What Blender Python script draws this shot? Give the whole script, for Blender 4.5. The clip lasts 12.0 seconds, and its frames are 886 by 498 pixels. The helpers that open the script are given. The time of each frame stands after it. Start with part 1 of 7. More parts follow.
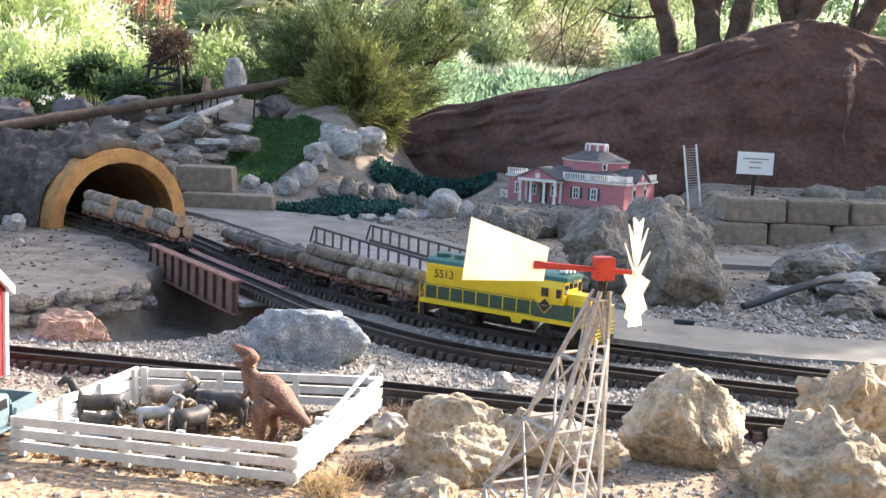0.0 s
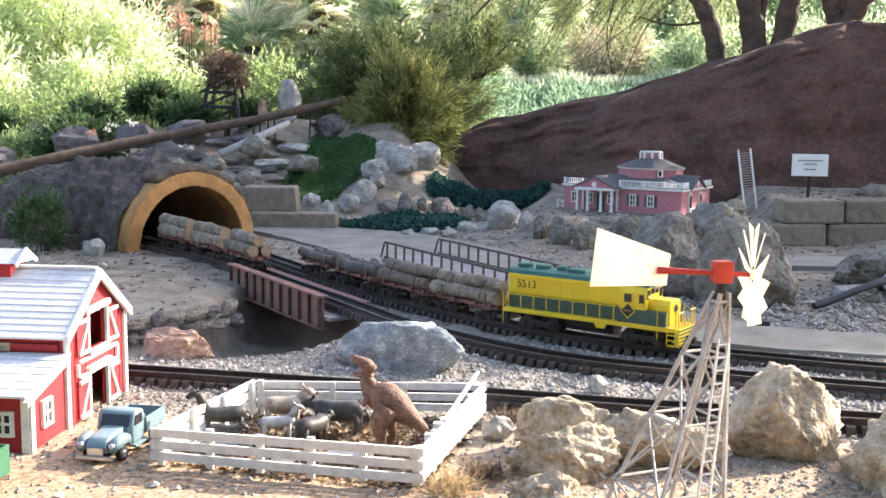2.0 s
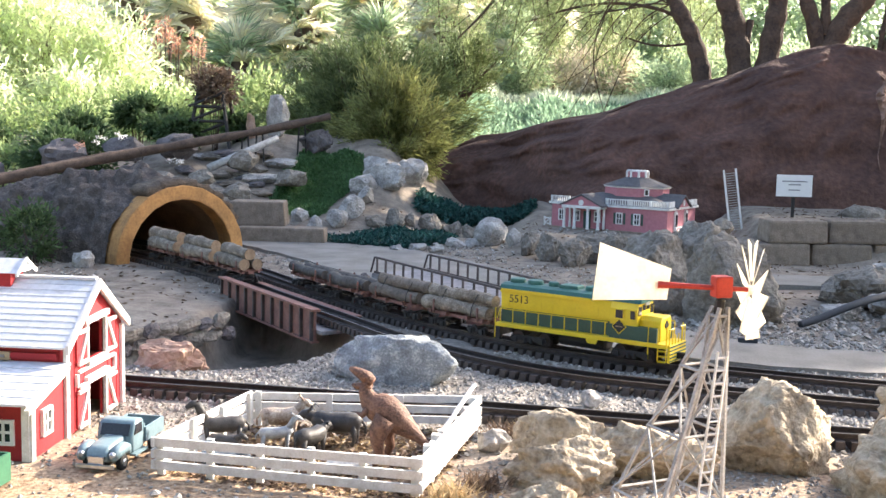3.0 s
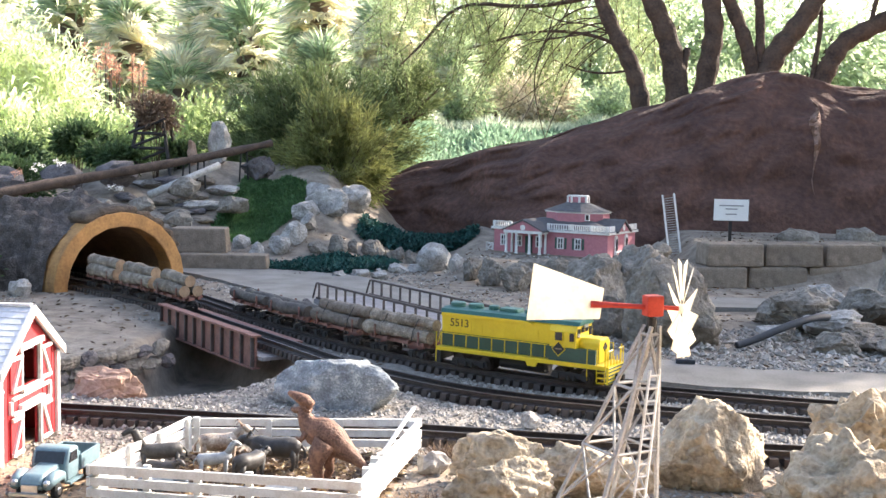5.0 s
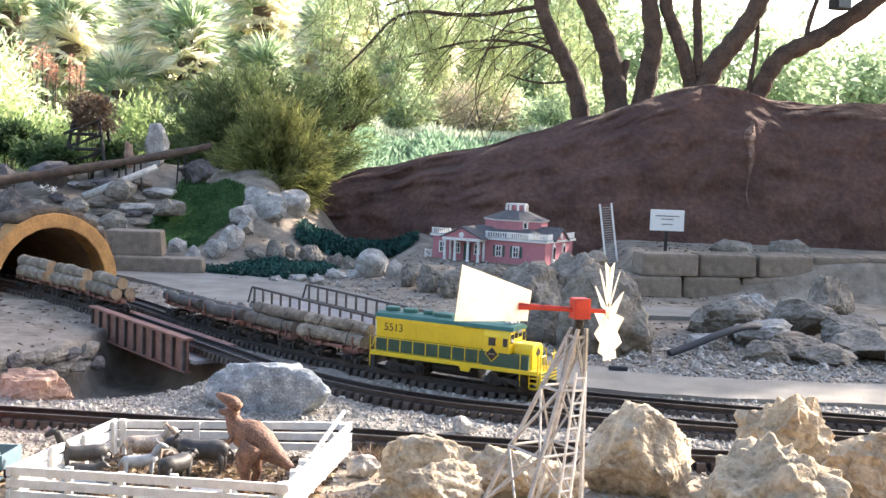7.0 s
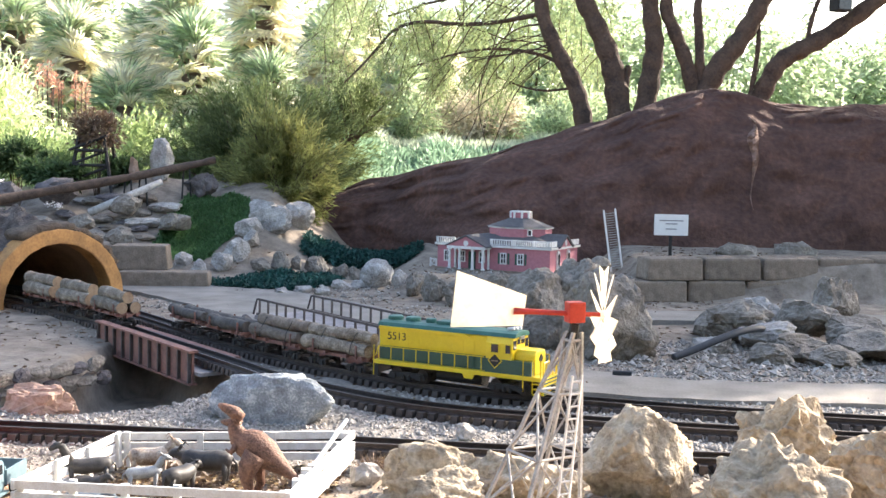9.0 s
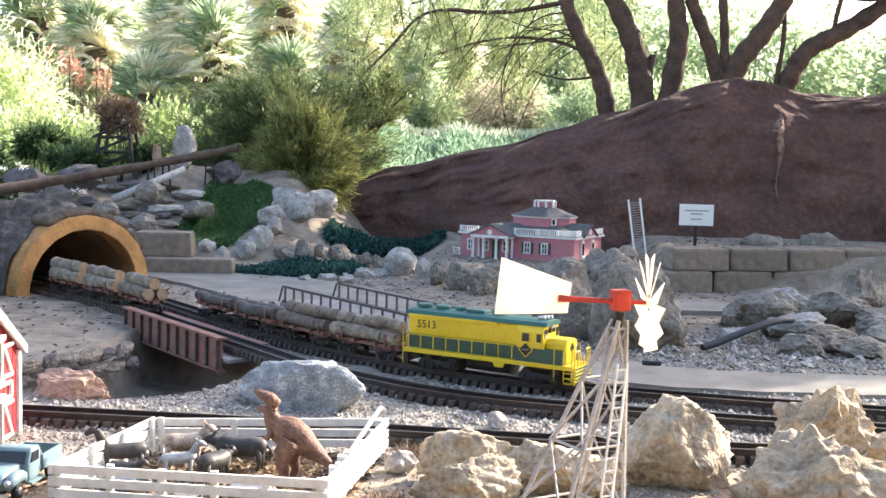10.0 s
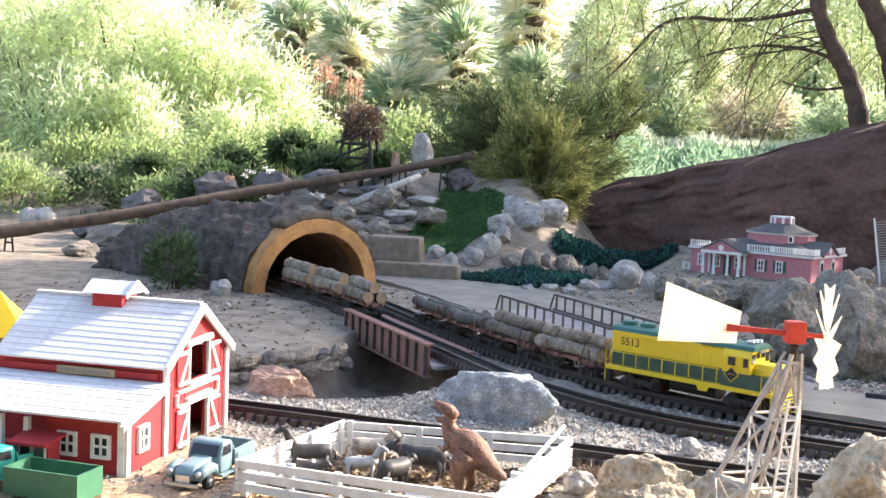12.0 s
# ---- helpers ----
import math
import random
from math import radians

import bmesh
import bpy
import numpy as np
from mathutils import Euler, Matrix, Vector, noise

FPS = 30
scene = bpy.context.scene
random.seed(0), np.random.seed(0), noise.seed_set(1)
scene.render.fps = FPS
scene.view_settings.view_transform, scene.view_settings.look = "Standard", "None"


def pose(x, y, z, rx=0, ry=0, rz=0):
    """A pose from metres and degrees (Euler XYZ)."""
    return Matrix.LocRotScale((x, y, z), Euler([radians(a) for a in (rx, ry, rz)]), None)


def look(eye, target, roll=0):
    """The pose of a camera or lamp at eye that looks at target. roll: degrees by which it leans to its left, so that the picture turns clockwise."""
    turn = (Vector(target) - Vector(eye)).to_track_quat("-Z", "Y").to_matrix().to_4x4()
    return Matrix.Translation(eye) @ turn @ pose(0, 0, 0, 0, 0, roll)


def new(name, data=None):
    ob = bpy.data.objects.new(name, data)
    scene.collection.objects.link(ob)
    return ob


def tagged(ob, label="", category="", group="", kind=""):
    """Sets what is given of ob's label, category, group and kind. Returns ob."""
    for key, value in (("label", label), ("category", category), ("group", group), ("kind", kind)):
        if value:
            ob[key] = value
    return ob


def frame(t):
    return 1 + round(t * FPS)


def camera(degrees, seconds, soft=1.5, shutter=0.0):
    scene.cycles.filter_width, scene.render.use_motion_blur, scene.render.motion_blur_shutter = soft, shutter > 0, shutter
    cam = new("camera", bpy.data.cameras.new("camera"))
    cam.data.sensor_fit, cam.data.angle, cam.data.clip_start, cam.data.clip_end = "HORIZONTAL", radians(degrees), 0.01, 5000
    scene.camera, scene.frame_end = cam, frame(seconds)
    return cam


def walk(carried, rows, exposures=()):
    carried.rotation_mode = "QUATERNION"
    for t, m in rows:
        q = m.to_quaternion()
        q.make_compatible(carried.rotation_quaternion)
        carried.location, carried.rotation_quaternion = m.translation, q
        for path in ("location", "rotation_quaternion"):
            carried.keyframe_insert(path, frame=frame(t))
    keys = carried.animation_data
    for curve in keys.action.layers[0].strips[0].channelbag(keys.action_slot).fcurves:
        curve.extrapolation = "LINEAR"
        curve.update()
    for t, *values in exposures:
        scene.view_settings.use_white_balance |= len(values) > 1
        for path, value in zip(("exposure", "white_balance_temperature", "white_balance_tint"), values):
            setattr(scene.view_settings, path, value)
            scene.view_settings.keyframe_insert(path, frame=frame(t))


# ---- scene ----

cam = camera(43.0, 12.0)
PATH = [
    (0, (0.097, 0.141, 0.556), (-0.05, 2.116, 0.276), 2.7),
    (0.5, (0.115, 0.137, 0.558), (-0.049, 2.106, 0.248), 1.9),
    (1, (0.13, 0.133, 0.563), (-0.092, 2.099, 0.269), 1.1),
    (1.5, (0.095, 0.092, 0.569), (-0.19, 2.052, 0.289), 0.3),
    (2, (-0.006, 0.036, 0.566), (-0.217, 2.007, 0.305), 0.6),
    (2.5, (-0.035, 0.013, 0.564), (-0.215, 1.99, 0.319), 1.4),
    (4.5, (-0.021, 0.0, 0.561), (-0.168, 1.986, 0.372), 0.2),
    (5, (-0.02, -0.005, 0.558), (-0.103, 1.985, 0.378), 1.2),
    (5.5, (-0.022, -0.003, 0.552), (-0.06, 1.989, 0.376), 3.2),
    (6, (-0.014, -0.005, 0.554), (0.01, 1.989, 0.399), 3.1),
    (6.5, (-0.008, -0.002, 0.552), (0.016, 1.991, 0.389), 2.7),
    (8.5, (0.011, -0.012, 0.541), (0.032, 1.983, 0.393), 0.8),
    (9, (0.014, -0.014, 0.546), (0.018, 1.981, 0.401), 1.1),
    (9.5, (0.007, -0.012, 0.542), (-0.002, 1.982, 0.394), 1.3),
    (10, (-0.021, -0.001, 0.54), (-0.045, 1.992, 0.376), 1.4),
    (10.5, (-0.025, 0.009, 0.542), (-0.097, 2.001, 0.377), 1.0),
    (11, (0.02, 0.006, 0.551), (-0.057, 2.001, 0.422), 1.5),
    (11.5, (0.089, 0.036, 0.555), (-0.206, 2.009, 0.418), 4.3),
    (12, (0.082, 0.029, 0.556), (-0.379, 1.968, 0.39), 2.4),
]
walk(cam, [(t, look(eye, target, roll)) for t, eye, target, roll in PATH], exposures=[(0.0, 1.96, 6750, 13), (4.0, 2.03, 6700, 13), (10.5, 2.08, 6700, 13), (12.0, 2.05, 6700, 13)])

# ---------- world and sun ----------
world = bpy.data.worlds.new("sky")
scene.world = world
world.use_nodes = True
wn = world.node_tree
sky = wn.nodes.new("ShaderNodeTexSky")
sky.sky_type = "NISHITA"
sky.sun_disc = False
SUN_TO = Vector((0.72, 0.56, 0.0)).normalized() * math.cos(radians(29)) + Vector((0, 0, math.sin(radians(29))))
sky.sun_elevation = radians(29)
sky.sun_rotation = math.atan2(SUN_TO.x, SUN_TO.y)
sky.air_density, sky.dust_density, sky.ozone_density = 1.0, 2.2, 0.8
wn.links.new(sky.outputs[0], wn.nodes["Background"].inputs["Color"])
wn.nodes["Background"].inputs["Strength"].default_value = 0.15
sun = new("sun", bpy.data.lights.new("sun", "SUN"))
sun.data.energy, sun.data.angle, sun.data.color = 3.75, radians(0.5), (1.0, 0.93, 0.82)
sun.matrix_world = look(SUN_TO * 30, (0, 0, 0))


# ---------- materials ----------
def mat(name, c1, c2=None, rough=0.8, scale=40.0, bump=0.3, dist=0.004, metal=0.0, spec=0.3, vary=0.0, island=False, c3=None, fine=6.0, trans=0.0):
    """A surface with grain at two scales, two or three tones, and relief."""
    m = bpy.data.materials.new(name)
    m.use_nodes = True
    nt = m.node_tree
    N, L = nt.nodes, nt.links
    b = N["Principled BSDF"]
    b.inputs["Roughness"].default_value = rough
    b.inputs["Metallic"].default_value = metal
    b.inputs["Specular IOR Level"].default_value = spec
    c2 = c2 or tuple(v * 0.7 for v in c1)
    co = N.new("ShaderNodeTexCoord")
    big = N.new("ShaderNodeTexNoise")
    big.inputs["Scale"].default_value, big.inputs["Detail"].default_value = scale, 6
    small = N.new("ShaderNodeTexNoise")
    small.inputs["Scale"].default_value, small.inputs["Detail"].default_value = scale * fine, 4
    for n in (big, small):
        L.new(co.outputs["Object"], n.inputs["Vector"])
    add = N.new("ShaderNodeMath")
    add.operation = "MULTIPLY_ADD"
    add.inputs[1].default_value = 0.45
    L.new(small.outputs["Fac"], add.inputs[0])
    half = N.new("ShaderNodeMath")
    half.operation = "MULTIPLY"
    half.inputs[1].default_value = 0.6
    L.new(big.outputs["Fac"], half.inputs[0])
    L.new(half.outputs[0], add.inputs[2])
    ramp = N.new("ShaderNodeValToRGB")
    ramp.color_ramp.elements[0].position, ramp.color_ramp.elements[1].position = 0.36, 0.68
    ramp.color_ramp.elements[0].color, ramp.color_ramp.elements[1].color = (*c2, 1), (*c1, 1)
    if c3:
        e = ramp.color_ramp.elements.new(0.55)
        e.color = (*c3, 1)
    L.new(add.outputs[0], ramp.inputs["Fac"])
    out = ramp.outputs["Color"]
    if vary:
        if island:
            r = N.new("ShaderNodeNewGeometry").outputs["Random Per Island"]
        else:
            r = N.new("ShaderNodeObjectInfo").outputs["Random"]
        hsv = N.new("ShaderNodeHueSaturation")
        mr = N.new("ShaderNodeMapRange")
        mr.inputs["To Min"].default_value, mr.inputs["To Max"].default_value = 1 - vary, 1 + vary
        L.new(r, mr.inputs["Value"])
        L.new(mr.outputs[0], hsv.inputs["Value"])
        L.new(out, hsv.inputs["Color"])
        out = hsv.outputs["Color"]
    L.new(out, b.inputs["Base Color"])
    if bump:
        bp = N.new("ShaderNodeBump")
        bp.inputs["Strength"].default_value, bp.inputs["Distance"].default_value = bump, dist
        L.new(add.outputs[0], bp.inputs["Height"])
        L.new(bp.outputs[0], b.inputs["Normal"])
    if trans:
        t = N.new("ShaderNodeBsdfTranslucent")
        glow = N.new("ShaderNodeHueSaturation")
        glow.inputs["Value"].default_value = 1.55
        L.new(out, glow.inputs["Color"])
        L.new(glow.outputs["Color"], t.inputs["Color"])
        mix = N.new("ShaderNodeMixShader")
        mix.inputs["Fac"].default_value = trans
        L.new(b.outputs[0], mix.inputs[1])
        L.new(t.outputs[0], mix.inputs[2])
        L.new(mix.outputs[0], N["Material Output"].inputs["Surface"])
    return m


def ground_mat():
    """Grey gravel that turns to tan earth in the foreground, with dry litter."""
    m = mat("gravel earth", (0.40, 0.36, 0.31), (0.17, 0.15, 0.13), 0.95, 60, 0.8, 0.006, c3=(0.29, 0.255, 0.215))
    nt = m.node_tree
    N, L = nt.nodes, nt.links
    b = N["Principled BSDF"]
    first = b.inputs["Base Color"].links[0].from_socket
    geo = N.new("ShaderNodeNewGeometry")
    sep = N.new("ShaderNodeSeparateXYZ")
    L.new(geo.outputs["Position"], sep.inputs[0])
    nz = N.new("ShaderNodeTexNoise")
    nz.inputs["Scale"].default_value, nz.inputs["Detail"].default_value = 5, 5
    L.new(geo.outputs["Position"], nz.inputs["Vector"])
    ma = N.new("ShaderNodeMath")
    ma.operation = "MULTIPLY_ADD"
    ma.inputs[1].default_value = 0.7
    L.new(nz.outputs["Fac"], ma.inputs[0])
    L.new(sep.outputs["Y"], ma.inputs[2])
    mr = N.new("ShaderNodeMapRange")
    mr.inputs["From Min"].default_value, mr.inputs["From Max"].default_value = 2.05, 2.4
    L.new(ma.outputs[0], mr.inputs["Value"])
    grain = N.new("ShaderNodeTexNoise")
    grain.inputs["Scale"].default_value, grain.inputs["Detail"].default_value = 130, 6
    L.new(geo.outputs["Position"], grain.inputs["Vector"])
    tan = N.new("ShaderNodeValToRGB")
    tan.color_ramp.elements[0].position, tan.color_ramp.elements[1].position = 0.35, 0.66
    tan.color_ramp.elements[0].color, tan.color_ramp.elements[1].color = (0.22, 0.135, 0.08, 1), (0.56, 0.40, 0.26, 1)
    L.new(grain.outputs["Fac"], tan.inputs["Fac"])
    mix = N.new("ShaderNodeMix")
    mix.data_type = "RGBA"
    L.new(mr.outputs[0], mix.inputs["Factor"])
    L.new(tan.outputs["Color"], mix.inputs["A"])
    L.new(first, mix.inputs["B"])
    # smooth grey cement beside the tunnel and on the terrace
    far = N.new("ShaderNodeMapRange")
    far.inputs["From Min"].default_value, far.inputs["From Max"].default_value = 3.1, 3.6
    L.new(ma.outputs[0], far.inputs["Value"])
    cem = N.new("ShaderNodeValToRGB")
    cem.color_ramp.elements[0].position, cem.color_ramp.elements[1].position = 0.3, 0.7
    cem.color_ramp.elements[0].color, cem.color_ramp.elements[1].color = (0.115, 0.088, 0.066, 1), (0.36, 0.30, 0.235, 1)
    n2 = N.new("ShaderNodeTexNoise")
    n2.inputs["Scale"].default_value, n2.inputs["Detail"].default_value = 11, 12
    n2.inputs["Roughness"].default_value = 0.68
    L.new(geo.outputs["Position"], n2.inputs["Vector"])
    L.new(n2.outputs["Fac"], cem.inputs["Fac"])
    mix2 = N.new("ShaderNodeMix")
    mix2.data_type = "RGBA"
    L.new(far.outputs[0], mix2.inputs["Factor"])
    L.new(mix.outputs["Result"], mix2.inputs["A"])
    L.new(cem.outputs["Color"], mix2.inputs["B"])
    # meadow green far behind
    gr = N.new("ShaderNodeMapRange")
    gr.inputs["From Min"].default_value, gr.inputs["From Max"].default_value = 7.2, 8.2
    L.new(ma.outputs[0], gr.inputs["Value"])
    mix3 = N.new("ShaderNodeMix")
    mix3.data_type = "RGBA"
    L.new(gr.outputs[0], mix3.inputs["Factor"])
    L.new(mix2.outputs["Result"], mix3.inputs["A"])
    mix3.inputs["B"].default_value = (0.16, 0.2, 0.07, 1)
    L.new(mix3.outputs["Result"], b.inputs["Base Color"])
    return m


M_GROUND = ground_mat()
M_CONC = mat("pale concrete", (0.30, 0.275, 0.24), (0.17, 0.152, 0.13), 0.9, 9, 0.25, 0.002, fine=20)
M_CLIFF = mat("dark brown mud render", (0.155, 0.08, 0.06), (0.068, 0.037, 0.03), 0.95, 4.5, 0.55, 0.05, fine=8, c3=(0.107, 0.057, 0.043))
M_PLASTER = mat("bare tan plaster", (0.34, 0.215, 0.16), (0.13, 0.075, 0.055), 0.95, 18, 1.0, 0.012, c3=(0.22, 0.135, 0.1))
M_ROCKG = mat("grey granite", (0.52, 0.475, 0.42), (0.2, 0.175, 0.15), 0.9, 22, 0.7, 0.008, c3=(0.37, 0.345, 0.315), vary=0.15)
M_ROCKT = mat("tan limestone", (0.60, 0.49, 0.355), (0.22, 0.165, 0.11), 0.9, 20, 1.0, 0.014, c3=(0.46, 0.37, 0.26), vary=0.12)
M_ROCKB = mat("blue grey stone", (0.58, 0.59, 0.57), (0.16, 0.17, 0.175), 0.85, 34, 0.9, 0.01, c3=(0.31, 0.33, 0.335))
M_ROCKR = mat("rusty pink stone", (0.56, 0.37, 0.27), (0.3, 0.18, 0.12), 0.9, 22, 0.6, 0.008, c3=(0.46, 0.30, 0.22))
M_ROCKD = mat("dark brown rockwork", (0.33, 0.29, 0.24), (0.12, 0.1, 0.08), 0.92, 16, 0.9, 0.014, c3=(0.23, 0.2, 0.165))
M_ROCKV = mat("purple grey rock", (0.17, 0.152, 0.15), (0.07, 0.062, 0.062), 0.92, 25, 0.7, 0.01)
M_BLOCK = mat("tan concrete block", (0.29, 0.23, 0.175), (0.155, 0.12, 0.09), 0.95, 30, 0.7, 0.006, vary=0.12)
M_STUCCO = mat("rough grey rockwork", (0.185, 0.152, 0.13), (0.05, 0.041, 0.037), 0.95, 28, 1.0, 0.015, c3=(0.105, 0.088, 0.077))
M_PORTAL = mat("ochre tunnel lining", (0.50, 0.27, 0.10), (0.27, 0.145, 0.06), 0.8, 16, 0.4, 0.004, c3=(0.42, 0.22, 0.08))
# dark tone standing for the unlit depth of the tunnel
M_DARK = mat("dark brown bore end", (0.12, 0.08, 0.055), (0.06, 0.042, 0.03), 0.95, 20)
M_BORE = mat("brown bore cement", (0.34, 0.225, 0.14), (0.20, 0.13, 0.08), 0.95, 14, 0.5, 0.006)
M_LOGBROWN_RIM = mat("dark crust", (0.15, 0.115, 0.085), (0.05, 0.038, 0.03), 0.95, 40, 1.0, 0.01)
M_RAIL = mat("weathered rail", (0.085, 0.07, 0.065), (0.04, 0.033, 0.03), 0.5, 60, 0.2, 0.001, metal=0.6, spec=0.5)
M_TIE = mat("dark sleeper", (0.09, 0.072, 0.062), (0.035, 0.028, 0.025), 0.85, 80, 0.5, 0.002, vary=0.25)
M_RUST = mat("rusty brown steel", (0.30, 0.15, 0.115), (0.15, 0.075, 0.06), 0.75, 35, 0.4, 0.002, spec=0.3)
M_STEEL = mat("dark bridge steel", (0.13, 0.105, 0.095), (0.06, 0.05, 0.045), 0.7, 50, 0.3, 0.001)
M_DECK = mat("grey deck", (0.34, 0.31, 0.30), (0.2, 0.185, 0.18), 0.85, 30, 0.3, 0.001)
M_PEBBLE = mat("pebbles", (0.47, 0.43, 0.38), (0.2, 0.18, 0.155), 0.9, 60, 0.3, 0.002, vary=0.45, island=True)


# ---------- mesh helpers ----------
class Shape:
    """Collects faces, and becomes one mesh object."""

    def __init__(self):
        self.v, self.f = [], []

    def add(self, vs, fs):
        k = len(self.v)
        self.v += [tuple(p) for p in vs]
        self.f += [tuple(i + k for i in f) for f in fs]
        return self

    def box(self, c, s, rz=0.0, m=None, taper=1.0):
        m = m or pose(*c, 0, 0, rz)
        x, y, z = (d / 2 for d in s)
        vs = []
        for sx, sy, sz in ((-1, -1, -1), (1, -1, -1), (1, 1, -1), (-1, 1, -1), (-1, -1, 1), (1, -1, 1), (1, 1, 1), (-1, 1, 1)):
            k = taper if sz > 0 else 1
            vs.append(m @ Vector((sx * x * k, sy * y * k, sz * z)))
        return self.add(vs, [(3, 2, 1, 0), (4, 5, 6, 7), (0, 1, 5, 4), (1, 2, 6, 5), (2, 3, 7, 6), (3, 0, 4, 7)])

    def tube(self, pts, r, n=8, cap=True, flat=1.0):
        pts = [Vector(p) for p in pts]
        rs = r if isinstance(r, (list, tuple)) else [r] * len(pts)
        k, up = len(self.v), None
        for i, p in enumerate(pts):
            d = (pts[min(i + 1, len(pts) - 1)] - pts[max(i - 1, 0)]).normalized()
            up = up or (Vector((0, 0, 1)) if abs(d.z) < 0.9 else Vector((1, 0, 0)))
            a = d.cross(up).normalized()
            b = a.cross(d).normalized()
            up = b
            for j in range(n):
                t = 2 * math.pi * j / n
                self.v.append(tuple(p + a * math.cos(t) * rs[i] + b * math.sin(t) * rs[i] * flat))
        for i in range(len(pts) - 1):
            for j in range(n):
                a, b = k + i * n + j, k + i * n + (j + 1) % n
                self.f.append((a, b, b + n, a + n))
        if cap:
            self.f.append(tuple(k + j for j in reversed(range(n))))
            self.f.append(tuple(k + (len(pts) - 1) * n + j for j in range(n)))
        return self

    def prism(self, poly, a, b, axis="y"):
        """The outline poly, extruded along an axis from a to b. For y the outline is (x, z); for x (y, z); for z (x, y)."""
        put = {"y": lambda p, d: (p[0], d, p[1]), "x": lambda p, d: (d, p[0], p[1]), "z": lambda p, d: (p[0], p[1], d)}[axis]
        n = len(poly)
        vs = [put(p, a) for p in poly] + [put(p, b) for p in poly]
        fs = [tuple(range(n)), tuple(reversed(range(n, 2 * n)))] + [(i, i + n, (i + 1) % n + n, (i + 1) % n) for i in range(n)]
        return self.add(vs, fs)

    def ball(self, c, r, n=10, m=6, squash=(1, 1, 1)):
        vs = [(c[0], c[1], c[2] - r * squash[2])]
        for i in range(1, m):
            t = math.pi * i / m - math.pi / 2
            for j in range(n):
                u = 2 * math.pi * j / n
                vs.append((c[0] + r * squash[0] * math.cos(t) * math.cos(u), c[1] + r * squash[1] * math.cos(t) * math.sin(u), c[2] + r * squash[2] * math.sin(t)))
        vs.append((c[0], c[1], c[2] + r * squash[2]))
        fs = [(0, 1 + (j + 1) % n, 1 + j) for j in range(n)]
        for i in range(m - 2):
            for j in range(n):
                a, b = 1 + i * n + j, 1 + i * n + (j + 1) % n
                fs.append((a, b, b + n, a + n))
        e = len(vs) - 1
        fs += [(e, 1 + (m - 2) * n + j, 1 + (m - 2) * n + (j + 1) % n) for j in range(n)]
        return self.add(vs, fs)

    def mesh(self, name, material, smooth=False, bevel=0.0):
        me = bpy.data.meshes.new(name)
        me.from_pydata(self.v, [], self.f)
        bm = bmesh.new()
        bm.from_mesh(me)
        bmesh.ops.recalc_face_normals(bm, faces=bm.faces)
        if bevel:
            es = [e for e in bm.edges if len(e.link_faces) == 2 and e.calc_face_angle(0) > 0.5]
            bmesh.ops.bevel(bm, geom=es, offset=bevel, segments=2, affect="EDGES", profile=0.6)
        bm.to_mesh(me)
        bm.free()
        if smooth:
            me.polygons.foreach_set("use_smooth", [True] * len(me.polygons))
        me.materials.append(material)
        return me

    def part(self, name, material, parent, label="", smooth=False, bevel=0.0, m=None):
        ob = new(name, self.mesh(name, material, smooth, bevel))
        ob.parent = parent
        if m is not None:
            ob.matrix_basis = m
        return tagged(ob, label)

    def thing(self, name, material, label, category, group="", kind="", smooth=False, bevel=0.0, m=None):
        ob = new(name, self.mesh(name, material, smooth, bevel))
        if m is not None:
            ob.matrix_basis = m
        return tagged(ob, label, category, group, kind)


def piece(name, me, parent, m):
    ob = new(name, me)
    ob.parent, ob.matrix_basis = parent, m
    return ob


def thing(name, m, label, category, group="", kind=""):
    ob = new(name)
    ob.empty_display_size, ob.matrix_basis = 0.05, m
    return tagged(ob, label, category, group, kind)


def smoothstep(a, b, x):
    t = np.clip((x - a) / (b - a), 0, 1)
    return t * t * (3 - 2 * t)


def wave(x, y, f, seed):
    """Cheap smooth noise for whole arrays, about -1 to 1."""
    r = np.random.RandomState(seed)
    out = 0
    for i in range(7):
        a, p, k = r.uniform(0, 6.28), r.uniform(0, 6.28), f * r.uniform(0.6, 1.9)
        out = out + np.sin((x * np.cos(a) + y * np.sin(a)) * k + p)
    return out / 3.5


def smooth_line(pts, rounds=3):
    for _ in range(rounds):
        q = [pts[0]]
        for a, b in zip(pts, pts[1:]):
            q += [tuple(u * 0.75 + v * 0.25 for u, v in zip(a, b)), tuple(u * 0.25 + v * 0.75 for u, v in zip(a, b))]
        pts = q + [pts[-1]]
    return pts


def along(pts, step):
    """Points at even steps on a line, each with its heading."""
    out, left = [], 0.0
    for a, b in zip(pts, pts[1:]):
        d = math.hypot(b[0] - a[0], b[1] - a[1])
        while left < d:
            t = left / d
            out.append((a[0] + (b[0] - a[0]) * t, a[1] + (b[1] - a[1]) * t, math.atan2(b[1] - a[1], b[0] - a[0])))
            left += step
        left -= d
    return out


# ---------- ground ----------
PIT = np.array([(-1.75, 2.42), (-1.45, 2.62), (-1.12, 2.80), (-1.00, 3.05), (-1.00, 3.32), (-0.92, 3.52), (-0.78, 3.40), (-0.62, 3.12), (-0.50, 2.90), (-0.52, 2.70), (-0.62, 2.52), (-0.78, 2.42), (-1.02, 2.42), (-1.4, 2.32)])


